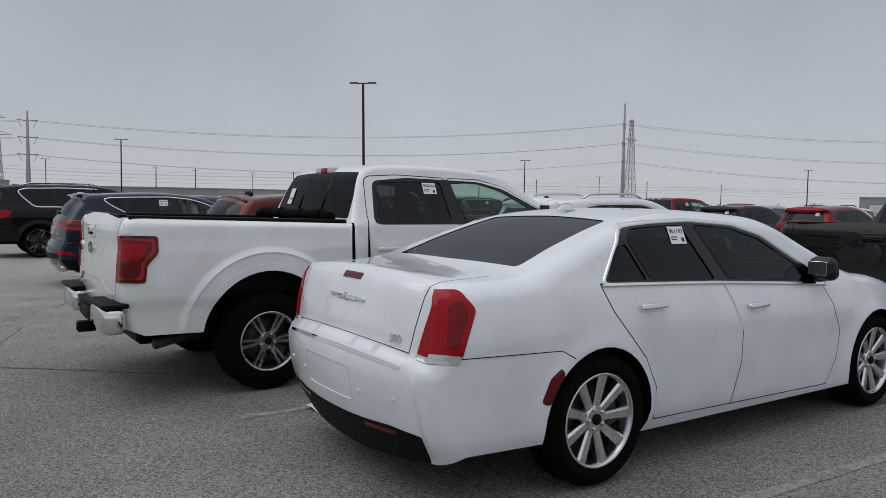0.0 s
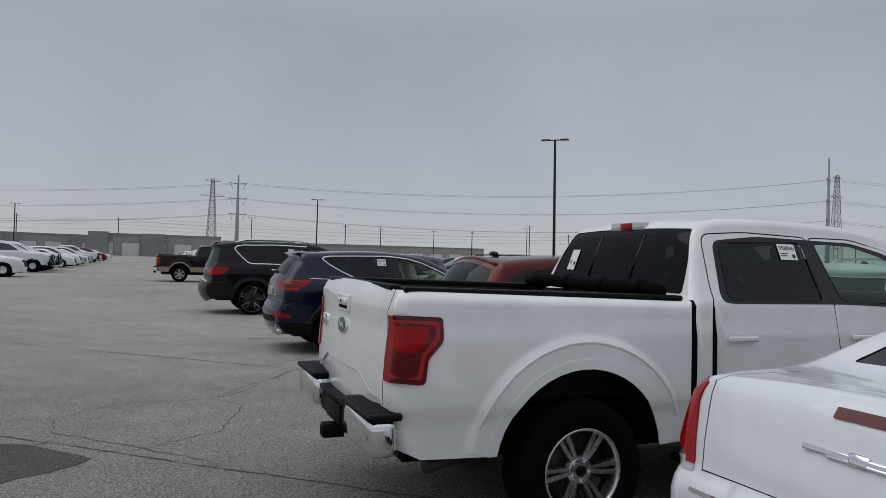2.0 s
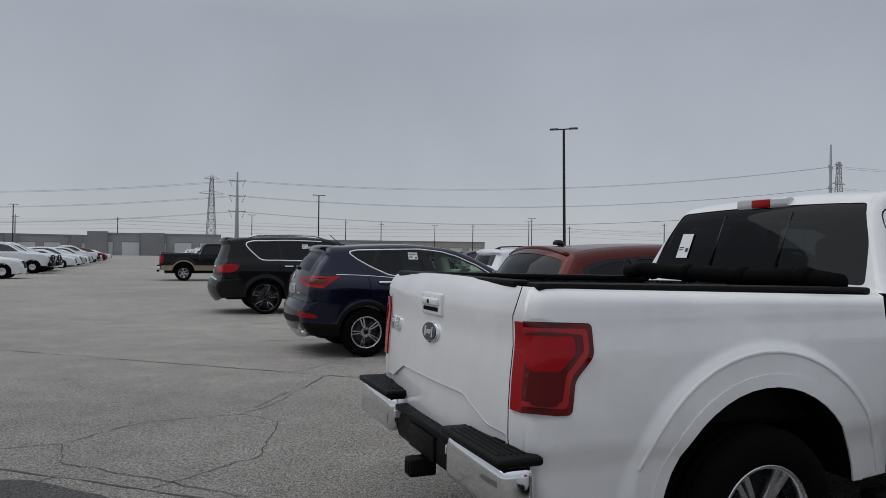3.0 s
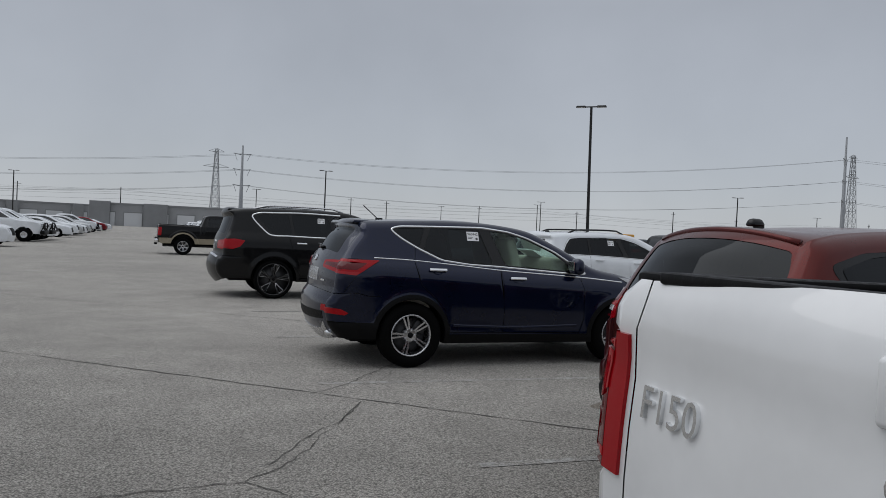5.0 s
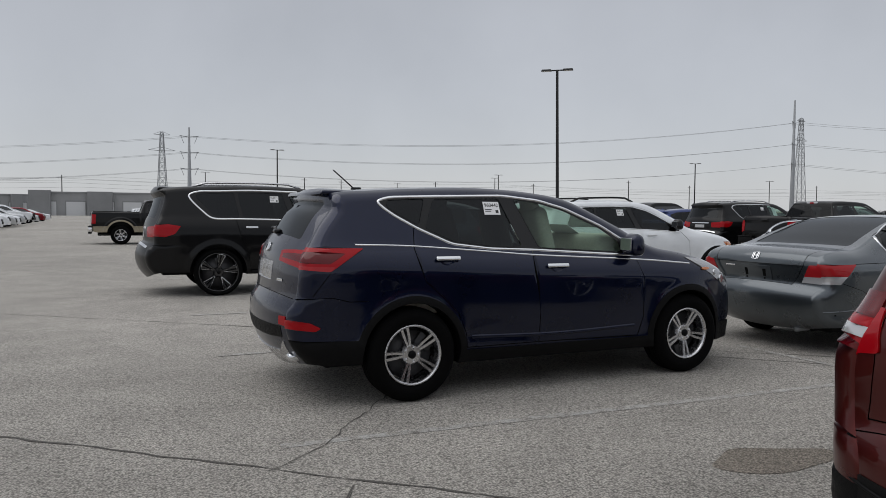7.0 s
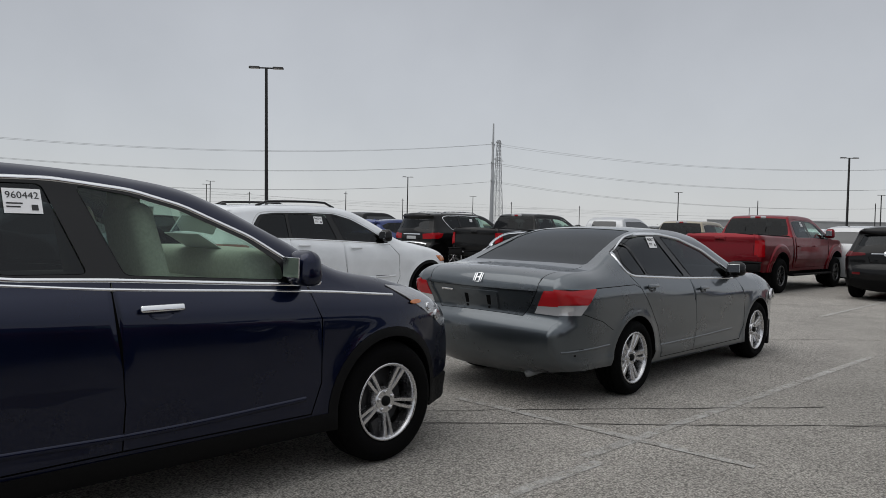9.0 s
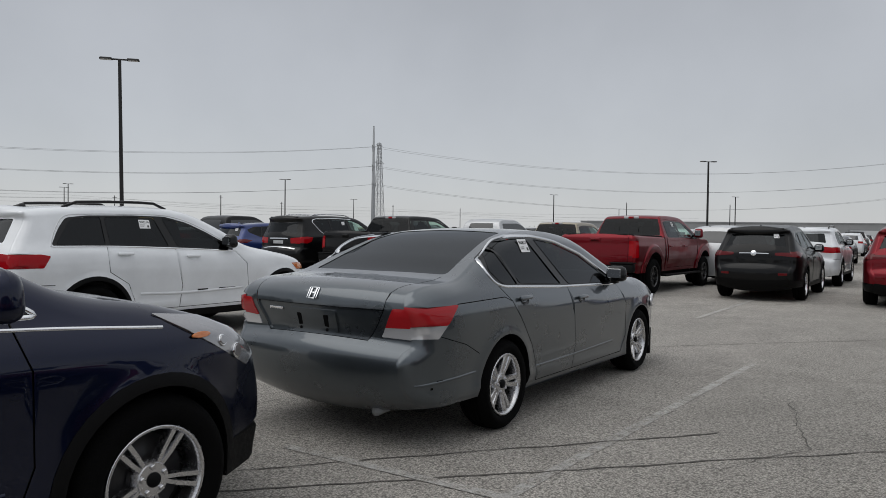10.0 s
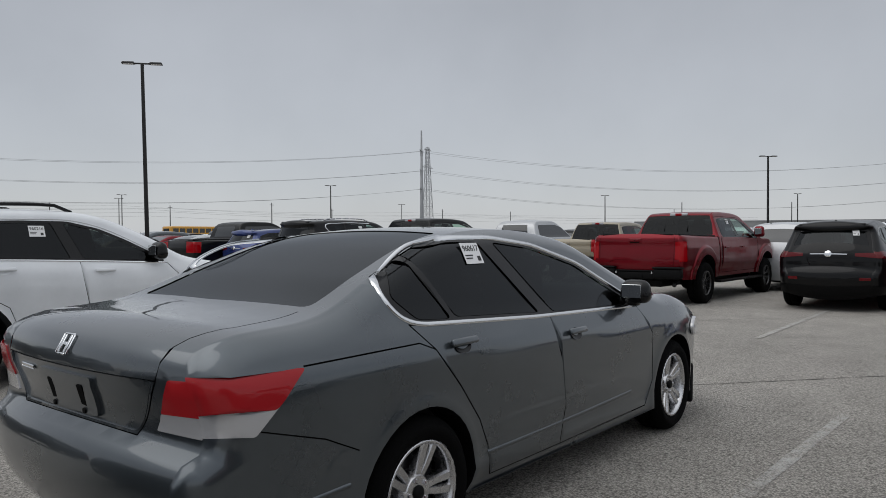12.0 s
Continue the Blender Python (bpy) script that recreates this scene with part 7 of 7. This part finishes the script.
def lean(kind, label):
    root = thing(kind, label, {"pickup_truck": "pickup truck"}.get(kind, "car"), (0, 0), 0, "cars in the far rows")
    if kind == "sedan":
        S = Shell(rear=[(-0.96, 0.28), (-1.05, 0.5), (-1.04, 0.75), (-0.98, 1.0, 1)], top=[(-0.5, 1.06), (0.0, 1.24), (0.55, 1.42), (1.1, 1.465), (1.6, 1.44), (2.6, 1.03), (3.3, 0.9)], front=[(3.65, 0.76), (3.72, 0.5), (3.65, 0.24)],
                  belt=[(-1, 1.0), (3.7, 0.95)], sec=SEC_S, W=0.92, wb=2.8, r=0.33, ra=0.38, cell=0.16, step=0.12, R=0.08)
        dlo = [(-0.2, 1.06), (0.35, 1.35), (1.0, 1.395), (1.5, 1.35), (2.2, 1.03), (0, 1.0)]
        rg, ws, zl = ("t", -0.35, 0.55), (1.7, 2.5), (0.75, 0.92)
    elif kind == "pickup_truck":
        S = Shell(rear=[(-1.16, 0.52), (-1.22, 0.8), (-1.23, 1.28, 1)], top=[(-0.6, 1.3), (0.5, 1.3, 1), (0.66, 1.78), (0.9, 1.9), (1.5, 1.92), (2.1, 1.87), (3.05, 1.34), (3.4, 1.25), (4.2, 1.18)], front=[(4.45, 1.05), (4.55, 0.7), (4.5, 0.42)],
                  belt=[(-1.5, 1.3), (5, 1.3)], sec=[(0.3, 0.09), (0.6, 0.01), (1.2, 0.01), (1.3, 0.04), (1.36, 0.08), (1.8, 0.24), (2.1, 0.34)], W=1.0, wb=3.65, r=0.4, ra=0.47, sill=0.47, cell=0.16, step=0.12, R=0.05, tail=(0.05, 0.25), crowns=(0.055, 0.02, 0.12))
        dlo = [(0.78, 1.33), (0.84, 1.76), (2.0, 1.78), (2.35, 1.7), (2.9, 1.35)]
        rg, ws, zl = ("t", 0.53, 0.65), (2.35, 2.95), (0.9, 1.25)
    else:
        S = Shell(rear=[(-0.9, 0.3), (-1.0, 0.55), (-0.95, 0.8), (-0.92, 1.08), (-0.62, 1.53), (-0.66, 1.6, 1)], top=[(-0.2, 1.66), (0.5, 1.7), (1.1, 1.68), (1.55, 1.58), (2.4, 1.14), (3.1, 1.02)], front=[(3.45, 0.88), (3.58, 0.6), (3.5, 0.28)],
                  belt=[(-1, 1.1), (3.6, 1.0)], sec=SEC_SUV, W=0.94, wb=2.75, r=0.365, ra=0.42, cell=0.16, step=0.12, R=0.085)
        dlo = [(-0.5, 1.2), (-0.5, 1.52), (0.4, 1.59), (1.1, 1.58), (1.5, 1.48), (2.2, 1.1), (0.5, 1.13)]
        rg, ws, zl = ("r", 1.16, 1.5), (1.65, 2.3), (0.95, 1.1)
    S.side(root, [("side_window", fillet(dlo, 0.06), FARGLASS, 0.002, "dark tinted glass"), ("tail_lamp", [(S.x0 - 0.1, zl[0]), (S.x0 + 0.22, zl[0]), (S.x0 + 0.25, zl[1]), (S.x0 - 0.1, zl[1])], REDLENS, 0.004, "red tail lamp")], [], WHITE)
    k, a, c = rg
    zg = S.sil[S.k1][1] - 0.04
    caps = [("rear_window", [(k, a, -0.58), (k, c, -0.5), (k, c, 0.5), (k, a, 0.58)], FARGLASS, 0.002, "dark glass", 0.03), ("windscreen", [("t", ws[0], -0.58), ("t", ws[1], -0.7), ("t", ws[1], 0.7), ("t", ws[0], 0.58)], FARGLASS, 0.002, "", 0.03),
            ("grille", [("f", zg, -0.45), ("f", zg - 0.30, -0.4), ("f", zg - 0.30, 0.4), ("f", zg, 0.45)], PLASTIC, 0.002, "", 0.02)]
    for sd in (-1, 1):
        caps += [("tail_lamp", [("r", zl[0], sd * 0.55), ("r", zl[1], sd * 0.55), ("r", zl[1], sd * 0.9), ("r", zl[0], sd * 0.9)], REDLENS, 0.004, "", 0),
                 ("head_lamp", [("f", S.sil[S.k1][1] - 0.02, sd * 0.45), ("f", S.sil[S.k1][1] - 0.16, sd * 0.45), ("f", S.sil[S.k1][1] - 0.16, sd * 0.75), ("f", S.sil[S.k1][1] - 0.02, sd * 0.75)], CLEARLENS, 0.004, "", 0)]
    S.cap(root, caps, [], WHITE)
    for x in (0, S.wb):
        for sd in (-1, 1):
            y = S.W - 0.13
            t = part("wheel", lathe([(0.2, -0.12), (S.r - 0.02, -0.125), (S.r, -0.09), (S.r, 0.09), (S.r - 0.03, 0.12)], 20), RUBBER, root)
            t.matrix_basis = pose(x, sd * y, S.r, 0, 0, 0 if sd < 0 else 180)
            part("rim", lathe([(0.01, -0.10), (0.16, -0.105), (0.215, -0.115), (0.22, 0.05)], 16), SATIN, t)
    part("underbody", rbox(S.x1 - S.x0 - 0.3, 1.3, 0.2, ((S.x0 + S.x1) / 2, 0, S.sill + 0.08), 0), PLASTIC, root, "", None)
    if kind == "pickup_truck":
        part("bed_cover", rbox(1.6, 1.6, 0.02, (-0.34, 0, 1.325), 0.005, 1), PLASTIC, root)
    return root


SEC_S = [(0.2, 0.10), (0.35, 0.02), (0.8, 0.0), (0.95, 0.04), (1.0, 0.07), (1.36, 0.24), (1.5, 0.31)]
PAINTS = {"white": WHITE, "black": BLACK, "silver": SILVER, "dark grey": GREY, "dark red": RED, "dark blue": NAVY, "tan": TAN, "blue": BLUE}
PROTO = {}


def far_car(kind, colour, at, heading):
    words = {"sedan": "four-door sedan", "suv": "five-door SUV", "pickup_truck": "crew-cab pickup"}[kind]
    label = "%s %s parked in a far row" % (colour, words)
    m = pose(at[0], at[1], 0, 0, 0, heading)
    if kind not in PROTO:
        PROTO[kind] = root = lean(kind, label)
        root.matrix_basis = m
    else:
        root = copy_thing(PROTO[kind], m)
    tagged(root, label)
    for o in root.children_recursive:
        if o.data and o.data.materials and o.data.materials[0] is not None and o.data.materials[0].name == WHITE.name:
            o.material_slots[0].link = "OBJECT"
            o.material_slots[0].material = PAINTS[colour]
    return root


# row across the lane, noses to the lane
for across, kind, colour in ((43, "suv", "white"), (52, "pickup_truck", "white"), (55.2, "pickup_truck", "white"), (58.3, "suv", "white"), (66, "sedan", "white"), (71.5, "suv", "white"), (74.5, "sedan", "silver"), (77.5, "sedan", "white"),
                             (83, "suv", "silver"), (89.5, "pickup_truck", "white"), (95, "sedan", "silver"), (105, "suv", "dark red"), (112, "sedan", "white")):
    fc = far_car(kind, colour, stall(-9.6 - (4.45 if kind == "pickup_truck" else 3.6), across), HEAD)
    if across == 52:
        g = tube([(4.50, -0.92, 0.55), (4.66, -0.85, 0.95), (4.64, -0.5, 1.12), (4.64, 0.5, 1.12), (4.66, 0.85, 0.95), (4.50, 0.92, 0.55)], 0.035, 8)
        for z in (0.66, 0.80, 0.94):
            tube([(4.62, -0.86, z), (4.68, 0, z), (4.62, 0.86, z)], 0.025, 6, g)
        for y in (-0.4, 0.4):
            tube([(4.66, y, 0.5), (4.66, y, 1.12)], 0.03, 6, g)
        rbox(0.24, 1.9, 0.24, (4.60, 0, 0.55), 0.05, 2, bm=g)
        part("grille_guard", g, PLASTIC, fc, "black steel grille guard and bumper")
        tagged(fc, "white crew-cab pickup with a black grille guard")
# first row, far end
for across, kind, colour in ((72, "suv", "white"), (76, "pickup_truck", "white"), (80, "suv", "silver"), (86, "suv", "white"), (92, "sedan", "dark grey"), (98, "suv", "white"), (104, "pickup_truck", "white"), (44.5, "sedan", "silver"), (49, "suv", "white"), (53, "suv", "white")):
    far_car(kind, colour, stall(0.6 + (3.2 if across < 60 else 0), across), HEAD)
# hatch seen past the red pickup, dark cars seen over the sedan
far_car("suv", "silver", stall(22.9, 13.4), HEAD)
rng = random.Random(7)
taken = {17.7: (3, 30), 23.2: (6, 21)}
kinds = ["suv", "suv", "suv", "sedan", "sedan", "pickup_truck"]
colours = ["white", "white", "white", "black", "black", "silver", "dark grey", "dark grey", "dark red", "dark blue", "tan", "blue"]
for col, lo, hi, fill in ((5.2, 23, 60, 0.7), (17.7, -8, 62, 0.86), (23.2, -10, 70, 0.86), (36.5, -14, 80, 0.8), (42, -14, 85, 0.75), (56, -16, 95, 0.7), (62, -16, 95, 0.6), (76, -18, 100, 0.6), (95, -20, 110, 0.55), (115, -25, 110, 0.45)):
    y = lo
    while y < hi:
        skip = taken.get(col)
        if not (skip and skip[0] < y < skip[1]) and rng.random() < fill:
            far_car(rng.choice(kinds), rng.choice(colours), stall(col + rng.uniform(-0.4, 0.4), y), HEAD + (180 if rng.random() < 0.25 else 0) + rng.uniform(-1.2, 1.2))
        y += 2.95 + (rng.random() < 0.12) * 2.9

# ---- lighting poles ----


def light_pole(at, height, turn=0.0, lean=0.0):
    root = thing("light_pole", "dark bronze car park light pole with twin flat lamp heads", "light pole", at, turn, "car park light poles")
    root.matrix_basis = root.matrix_basis @ Matrix.Rotation(radians(lean), 4, "Y")
    part("pole_base", lathe([(0.30, 0.0), (0.30, 0.70), (0.27, 0.75), (0.001, 0.75)], 20, "z"), CONCRETE, root, "round concrete base")
    part("pole", rbox(0.19, 0.19, height - 0.7, (0, 0, height / 2 + 0.35), 0.012, 1, (0.75, 0.75)), BRONZE, root)
    part("cross_arm", rbox(1.3, 0.07, 0.07, (0, 0, height), 0.01, 1), BRONZE, root)
    for sd in (-1, 1):
        h = part("lamp_head", rbox(0.62, 0.34, 0.10, (sd * 0.62, 0, height + 0.02), 0.03, 2, (0.85, 0.8)), BRONZE, root)
        part("lens", rbox(0.46, 0.26, 0.01, (sd * 0.62, 0, height - 0.035)), LENSGLASS, h)
    return root


light_pole((12.58, 48.15), 9.75, -25, -0.9)
light_pole((73.2, 47.4), 9.25, -35)
for x, y, t in ((-3.5, 110, 10), (63.8, 116.3, -20), (116, 167, -30), (126.5, 108.7, -20), (154.7, 81, -20), (44, 162, -10), (-18.7, 172.8, 0), (47.4, 176, -10), (-60, 150, 0), (30, 215, 0)):
    light_pole((x, y), 9.8, t)

# ---- power line ----


def steel_pole(at, height, arms, turn):
    root = thing("transmission_pole", "tall grey steel transmission pole with three cross arms", "power pole", at, turn, "transmission poles")
    part("shaft", lathe([(0.75, 0), (0.24, height), (0.001, height)], 14, "z"), STEEL, root)
    for z in arms:
        for sd in (-1, 1):
            a = part("cross_arm", tube([(0, 0, z + 0.1), (sd * 2.6, 0, z + 0.45)], 0.12, 6), STEEL, root)
            part("insulator", tube([(sd * 2.3, 0, z + 0.4), (sd * 1.5, 0, z - 1.6)], 0.06, 5), CABLE, a)
    return root


def lattice_tower(at, height, turn):
    root = thing("lattice_tower", "grey steel lattice transmission tower", "pylon", at, turn, "lattice towers")
    levels = 11

    def w(z):
        u = z / height
        return 1.3 * (1 - u) + 0.45
    for i in range(levels):
        z0, z1 = height * i / levels, height * (i + 1) / levels
        b = bmesh.new()
        a, c = w(z0), w(z1)
        for k in range(4):
            e = [(1, 1), (-1, 1), (-1, -1), (1, -1), (1, 1)]
            (x0, y0), (x1, y1) = e[k], e[k + 1]
            tube([(x0 * a, y0 * a, z0), (x0 * c, y0 * c, z1)], 0.10, 4, b)
            tube([(x0 * a, y0 * a, z0), (x1 * c, y1 * c, z1)], 0.055, 4, b)
            tube([(x1 * a, y1 * a, z0), (x0 * c, y0 * c, z1)], 0.055, 4, b)
            tube([(x0 * c, y0 * c, z1), (x1 * c, y1 * c, z1)], 0.05, 4, b)
        part("lattice_section", b, STEEL, root, "", None)
    for z, l in ((height * 0.78, 4.2), (height * 0.97, 2.6)):
        for sd in (-1, 1):
            b = tube([(0, 0.5, z), (sd * l, 0, z + 0.2)], 0.07, 4)
            tube([(0, -0.5, z), (sd * l, 0, z + 0.2)], 0.07, 4, b)
            tube([(0, 0, z + 1.3), (sd * l, 0, z + 0.2)], 0.06, 4, b)
            part("cross_arm", b, STEEL, root, "", None)
    return root


def wood_pole(at, height):
    root = thing("utility_pole", "slim dark wooden utility pole with one cross arm", "utility pole", at, 30, "wooden utility poles")
    part("shaft", lathe([(0.2, 0), (0.13, height), (0.001, height)], 8, "z"), BRONZE, root)
    part("cross_arm", rbox(2.2, 0.12, 0.12, (0, 0, height - 0.7)), BRONZE, root)


LP, RP = Vector((-28.4, 230)), Vector((148.7, 200))
SPAN = RP - LP
LL, RR = LP - SPAN * 1.1, Vector((300, 78))
FAR = RR + Vector((140, -150))
steel_pole(LP, 25.5, (22.6, 18.0, 13.3), 15)
steel_pole(RP, 36.0, (29.0, 22.6, 16.6), 40)
steel_pole(RR, 36.0, (29.0, 22.6, 16.6), 70)
lattice_tower((-40.5, 262), 27.0, 20)
lattice_tower((163.7, 215.6), 33.0, 25)


def wire(p, q, sag, r):
    n = 18
    pts = [Vector(p).lerp(Vector(q), i / n) - Vector((0, 0, 4 * sag * (i / n) * (1 - i / n))) for i in range(n + 1)]
    ob = mesh_ob("power_cable", tube(pts, r, 5), CABLE)
    return tagged(ob, "thin grey overhead power cable between poles", "power cable", "overhead cables")


for hl, hr in ((22.9, 29.2), (18.3, 22.8), (13.6, 16.8)):
    for off in (-1.6, 1.6):
        d = Vector((0, off))
        wire((*(LP + d), hl), (*(RP + d), hr), 4.6, 0.030)
        wire((*(LL + d), hl), (*(LP + d), hl), 4.6, 0.030)
        wire((*(RP + d), hr), (*(RR + d), hr), 7.0, 0.030)
        wire((*(RR + d), hr), (*(FAR + d), hr), 6.0, 0.030)
for k, (hh, yy) in enumerate(((11.5, 262), (10.2, 262), (12.5, 300), (14.5, 320), (9.4, 285))):
    for a, c in ((-240, -70), (-70, 90), (90, 240), (240, 420)):
        wire((a, yy + 0.05 * a, hh), (c, yy + 0.05 * c - (60 if c > 240 else 0), hh), 1.4, 0.028)
for x, y in ((-70, 259), (18, 263), (52, 265), (90, 267), (110, 230), (152, 262), (195, 245), (240, 250), (222, 150), (255, 128), (280, 190), (5, 250), (-100, 255)):
    wood_pole((x, y), 12.5)

# ---- far buildings ----
WALLC = vary(material("grey_tilt_up_wall", (0.28, 0.285, 0.29), 0.85), 0.3, 0.08)
WALLD = vary(material("dark_grey_wall", (0.22, 0.225, 0.23), 0.85), 0.3, 0.08)
DOORW = material("white_dock_door", (0.55, 0.56, 0.57), 0.6)
BEIGEW = vary(material("beige_wall", (0.34, 0.32, 0.29), 0.85), 0.3, 0.08)


def warehouse(at, turn, length, depth, height, wall, label, bays=0, towers=(), door=DOORW):
    root = thing("warehouse", label, "warehouse", at, turn)
    part("wall", rbox(length, depth, height, (length / 2, depth / 2, height / 2)), wall, root, "", None)
    part("roof", rbox(length - 0.6, depth - 0.6, 0.25, (length / 2, depth / 2, height - 0.2)), WALLD, root, "", None)
    part("parapet", rbox(length + 0.1, 0.3, 0.5, (length / 2, 0.0, height + 0.15)), WALLD, root, "", None)
    for x, w, h in towers:
        part("entrance_block", rbox(w, 2.0, h, (x, -0.6, h / 2)), WALLD, root, "darker entrance block", None)
    for i in range(bays):
        x = length * (i + 0.5) / bays
        d = part("dock_door", rbox(length / bays * 0.66, 0.12, height * 0.62, (x, -0.08, height * 0.31)), door, root, "white dock door", None)
        part("door_frame", rbox(length / bays * 0.72, 0.06, height * 0.67, (x, -0.04, height * 0.335)), WALLD, d, "", None)
    return root


warehouse((-65, 213), 8, 34, 30, 5.8, WALLC, "long low grey warehouse with white dock doors", 5, ((2, 5, 6.5), (16, 6, 6.3)))
warehouse((-31, 219), 2, 52, 30, 4.8, WALLC, "low grey warehouse wing with white dock doors", 6)
warehouse((-100, 235), 32, 42, 25, 5.7, WALLC, "grey warehouse wing set at an angle", 6, ((6, 3, 6.1), (24, 3, 6.1)))
warehouse((0, 300), -2, 64, 30, 6.2, BEIGEW, "long low beige warehouse far off", 8)
warehouse((230, 175), -55, 110, 30, 6.0, WALLC, "long low grey warehouse beyond the car park", 6)
warehouse((300, 60), -70, 120, 30, 7.5, WALLC, "wide low grey building beyond the car park", 5)

# ---- distant tree line ----
LEAF = vary(material("bare_winter_scrub", (0.085, 0.08, 0.07), 0.9), 0.5, 0.3)
rng = random.Random(3)
verts, faces = [], []
for i in range(2600):
    a = radians(rng.uniform(-40, 100))
    r = rng.uniform(360, 430)
    top = 2.5 + 3.2 * max(0, noise.noise(Vector((math.sin(a) * 14, math.cos(a) * 14, 0.3))) + 0.35)
    c = Vector((r * math.sin(a), r * math.cos(a), rng.uniform(0.0, top)))
    s = rng.uniform(0.25, 0.8)
    k = len(verts)
    for _ in range(4):
        verts.append(tuple(c + Vector((rng.uniform(-s, s) * 1.6, rng.uniform(-s, s), rng.uniform(-s, s)))))
    faces += [(k, k + 1, k + 2), (k, k + 2, k + 3), (k, k + 1, k + 3)]
me = bpy.data.meshes.new("tree_line")
me.from_pydata(verts, [], faces)
me.materials.append(LEAF)
tagged(new("tree_line", me), "distant low line of bare scrub and trees", "tree line", kind="stuff")

# ---- litter ----
PRINT = material("blue_green_print", (0.10, 0.42, 0.50), 0.6)
b = bmesh.new()
g = [[b.verts.new((0.11 * (i - 1.5) , 0.085 * (j - 1), 0.006 + 0.03 * abs(math.sin(1.3 * i + 2.1 * j)))) for j in range(3)] for i in range(4)]
for i in range(3):
    for j in range(2):
        b.faces.new((g[i][j], g[i + 1][j], g[i + 1][j + 1], g[i][j + 1]))
lit = mesh_ob("paper_bag", b, PAPER, 60)
lit.matrix_basis = pose(-0.86, 4.98, 0.0, 0, 0, 20)
tagged(lit, "crumpled white paper with blue print on the ground", "litter")
for k in range(3):
    part("print_bar", rbox(0.05, 0.025, 0.002, (-0.08 + 0.07 * k, 0.0, 0.040)), PRINT, lit, "", None)
b = rbox(0.16, 0.08, 0.03, (0, 0, 0.015), 0.012, 2)
lit2 = mesh_ob("paper_scrap", b, PAPER, 40)
lit2.matrix_basis = pose(9.9, 18.35, 0, 0, 0, 35)
tagged(lit2, "small crumpled white paper scrap on the ground", "litter")

# ---- school bus far across the rows ----
YELLOW = paint("school_bus_yellow", (0.55, 0.27, 0.02))
bus = thing("school_bus", "yellow school bus parked beyond the far rows", "bus", (38, 116), HEAD)
bb = rbox(9.5, 2.4, 2.05, (3.4, 0, 1.95), 0.22, 3)
part("body", bb, YELLOW, bus)
part("hood", rbox(1.5, 2.0, 1.0, (8.8, 0, 1.25), 0.15, 3), YELLOW, bus)
for k in range(8):
    for sd in (-1, 1):
        part("side_window", rbox(0.85, 0.03, 0.62, (-0.6 + 1.05 * k, sd * 1.2, 2.35), 0.02, 1), FARGLASS, bus)
part("rear_window", rbox(0.03, 1.5, 0.7, (-1.36, 0, 2.3), 0.02, 1), FARGLASS, bus)
for x in (0.6, 7.6):
    for sd in (-1, 1):
        t = part("wheel", lathe([(0.25, -0.14), (0.48, -0.15), (0.5, -0.1), (0.5, 0.1), (0.48, 0.15)], 20), RUBBER, bus)
        t.matrix_basis = pose(x, sd * 1.05, 0.5)
        part("rim", lathe([(0.01, -0.10), (0.24, -0.12), (0.26, 0.05)], 16), SATIN, t)
part("underbody", rbox(9.2, 2.0, 0.5, (3.6, 0, 0.75), 0.05, 1), PLASTIC, bus)
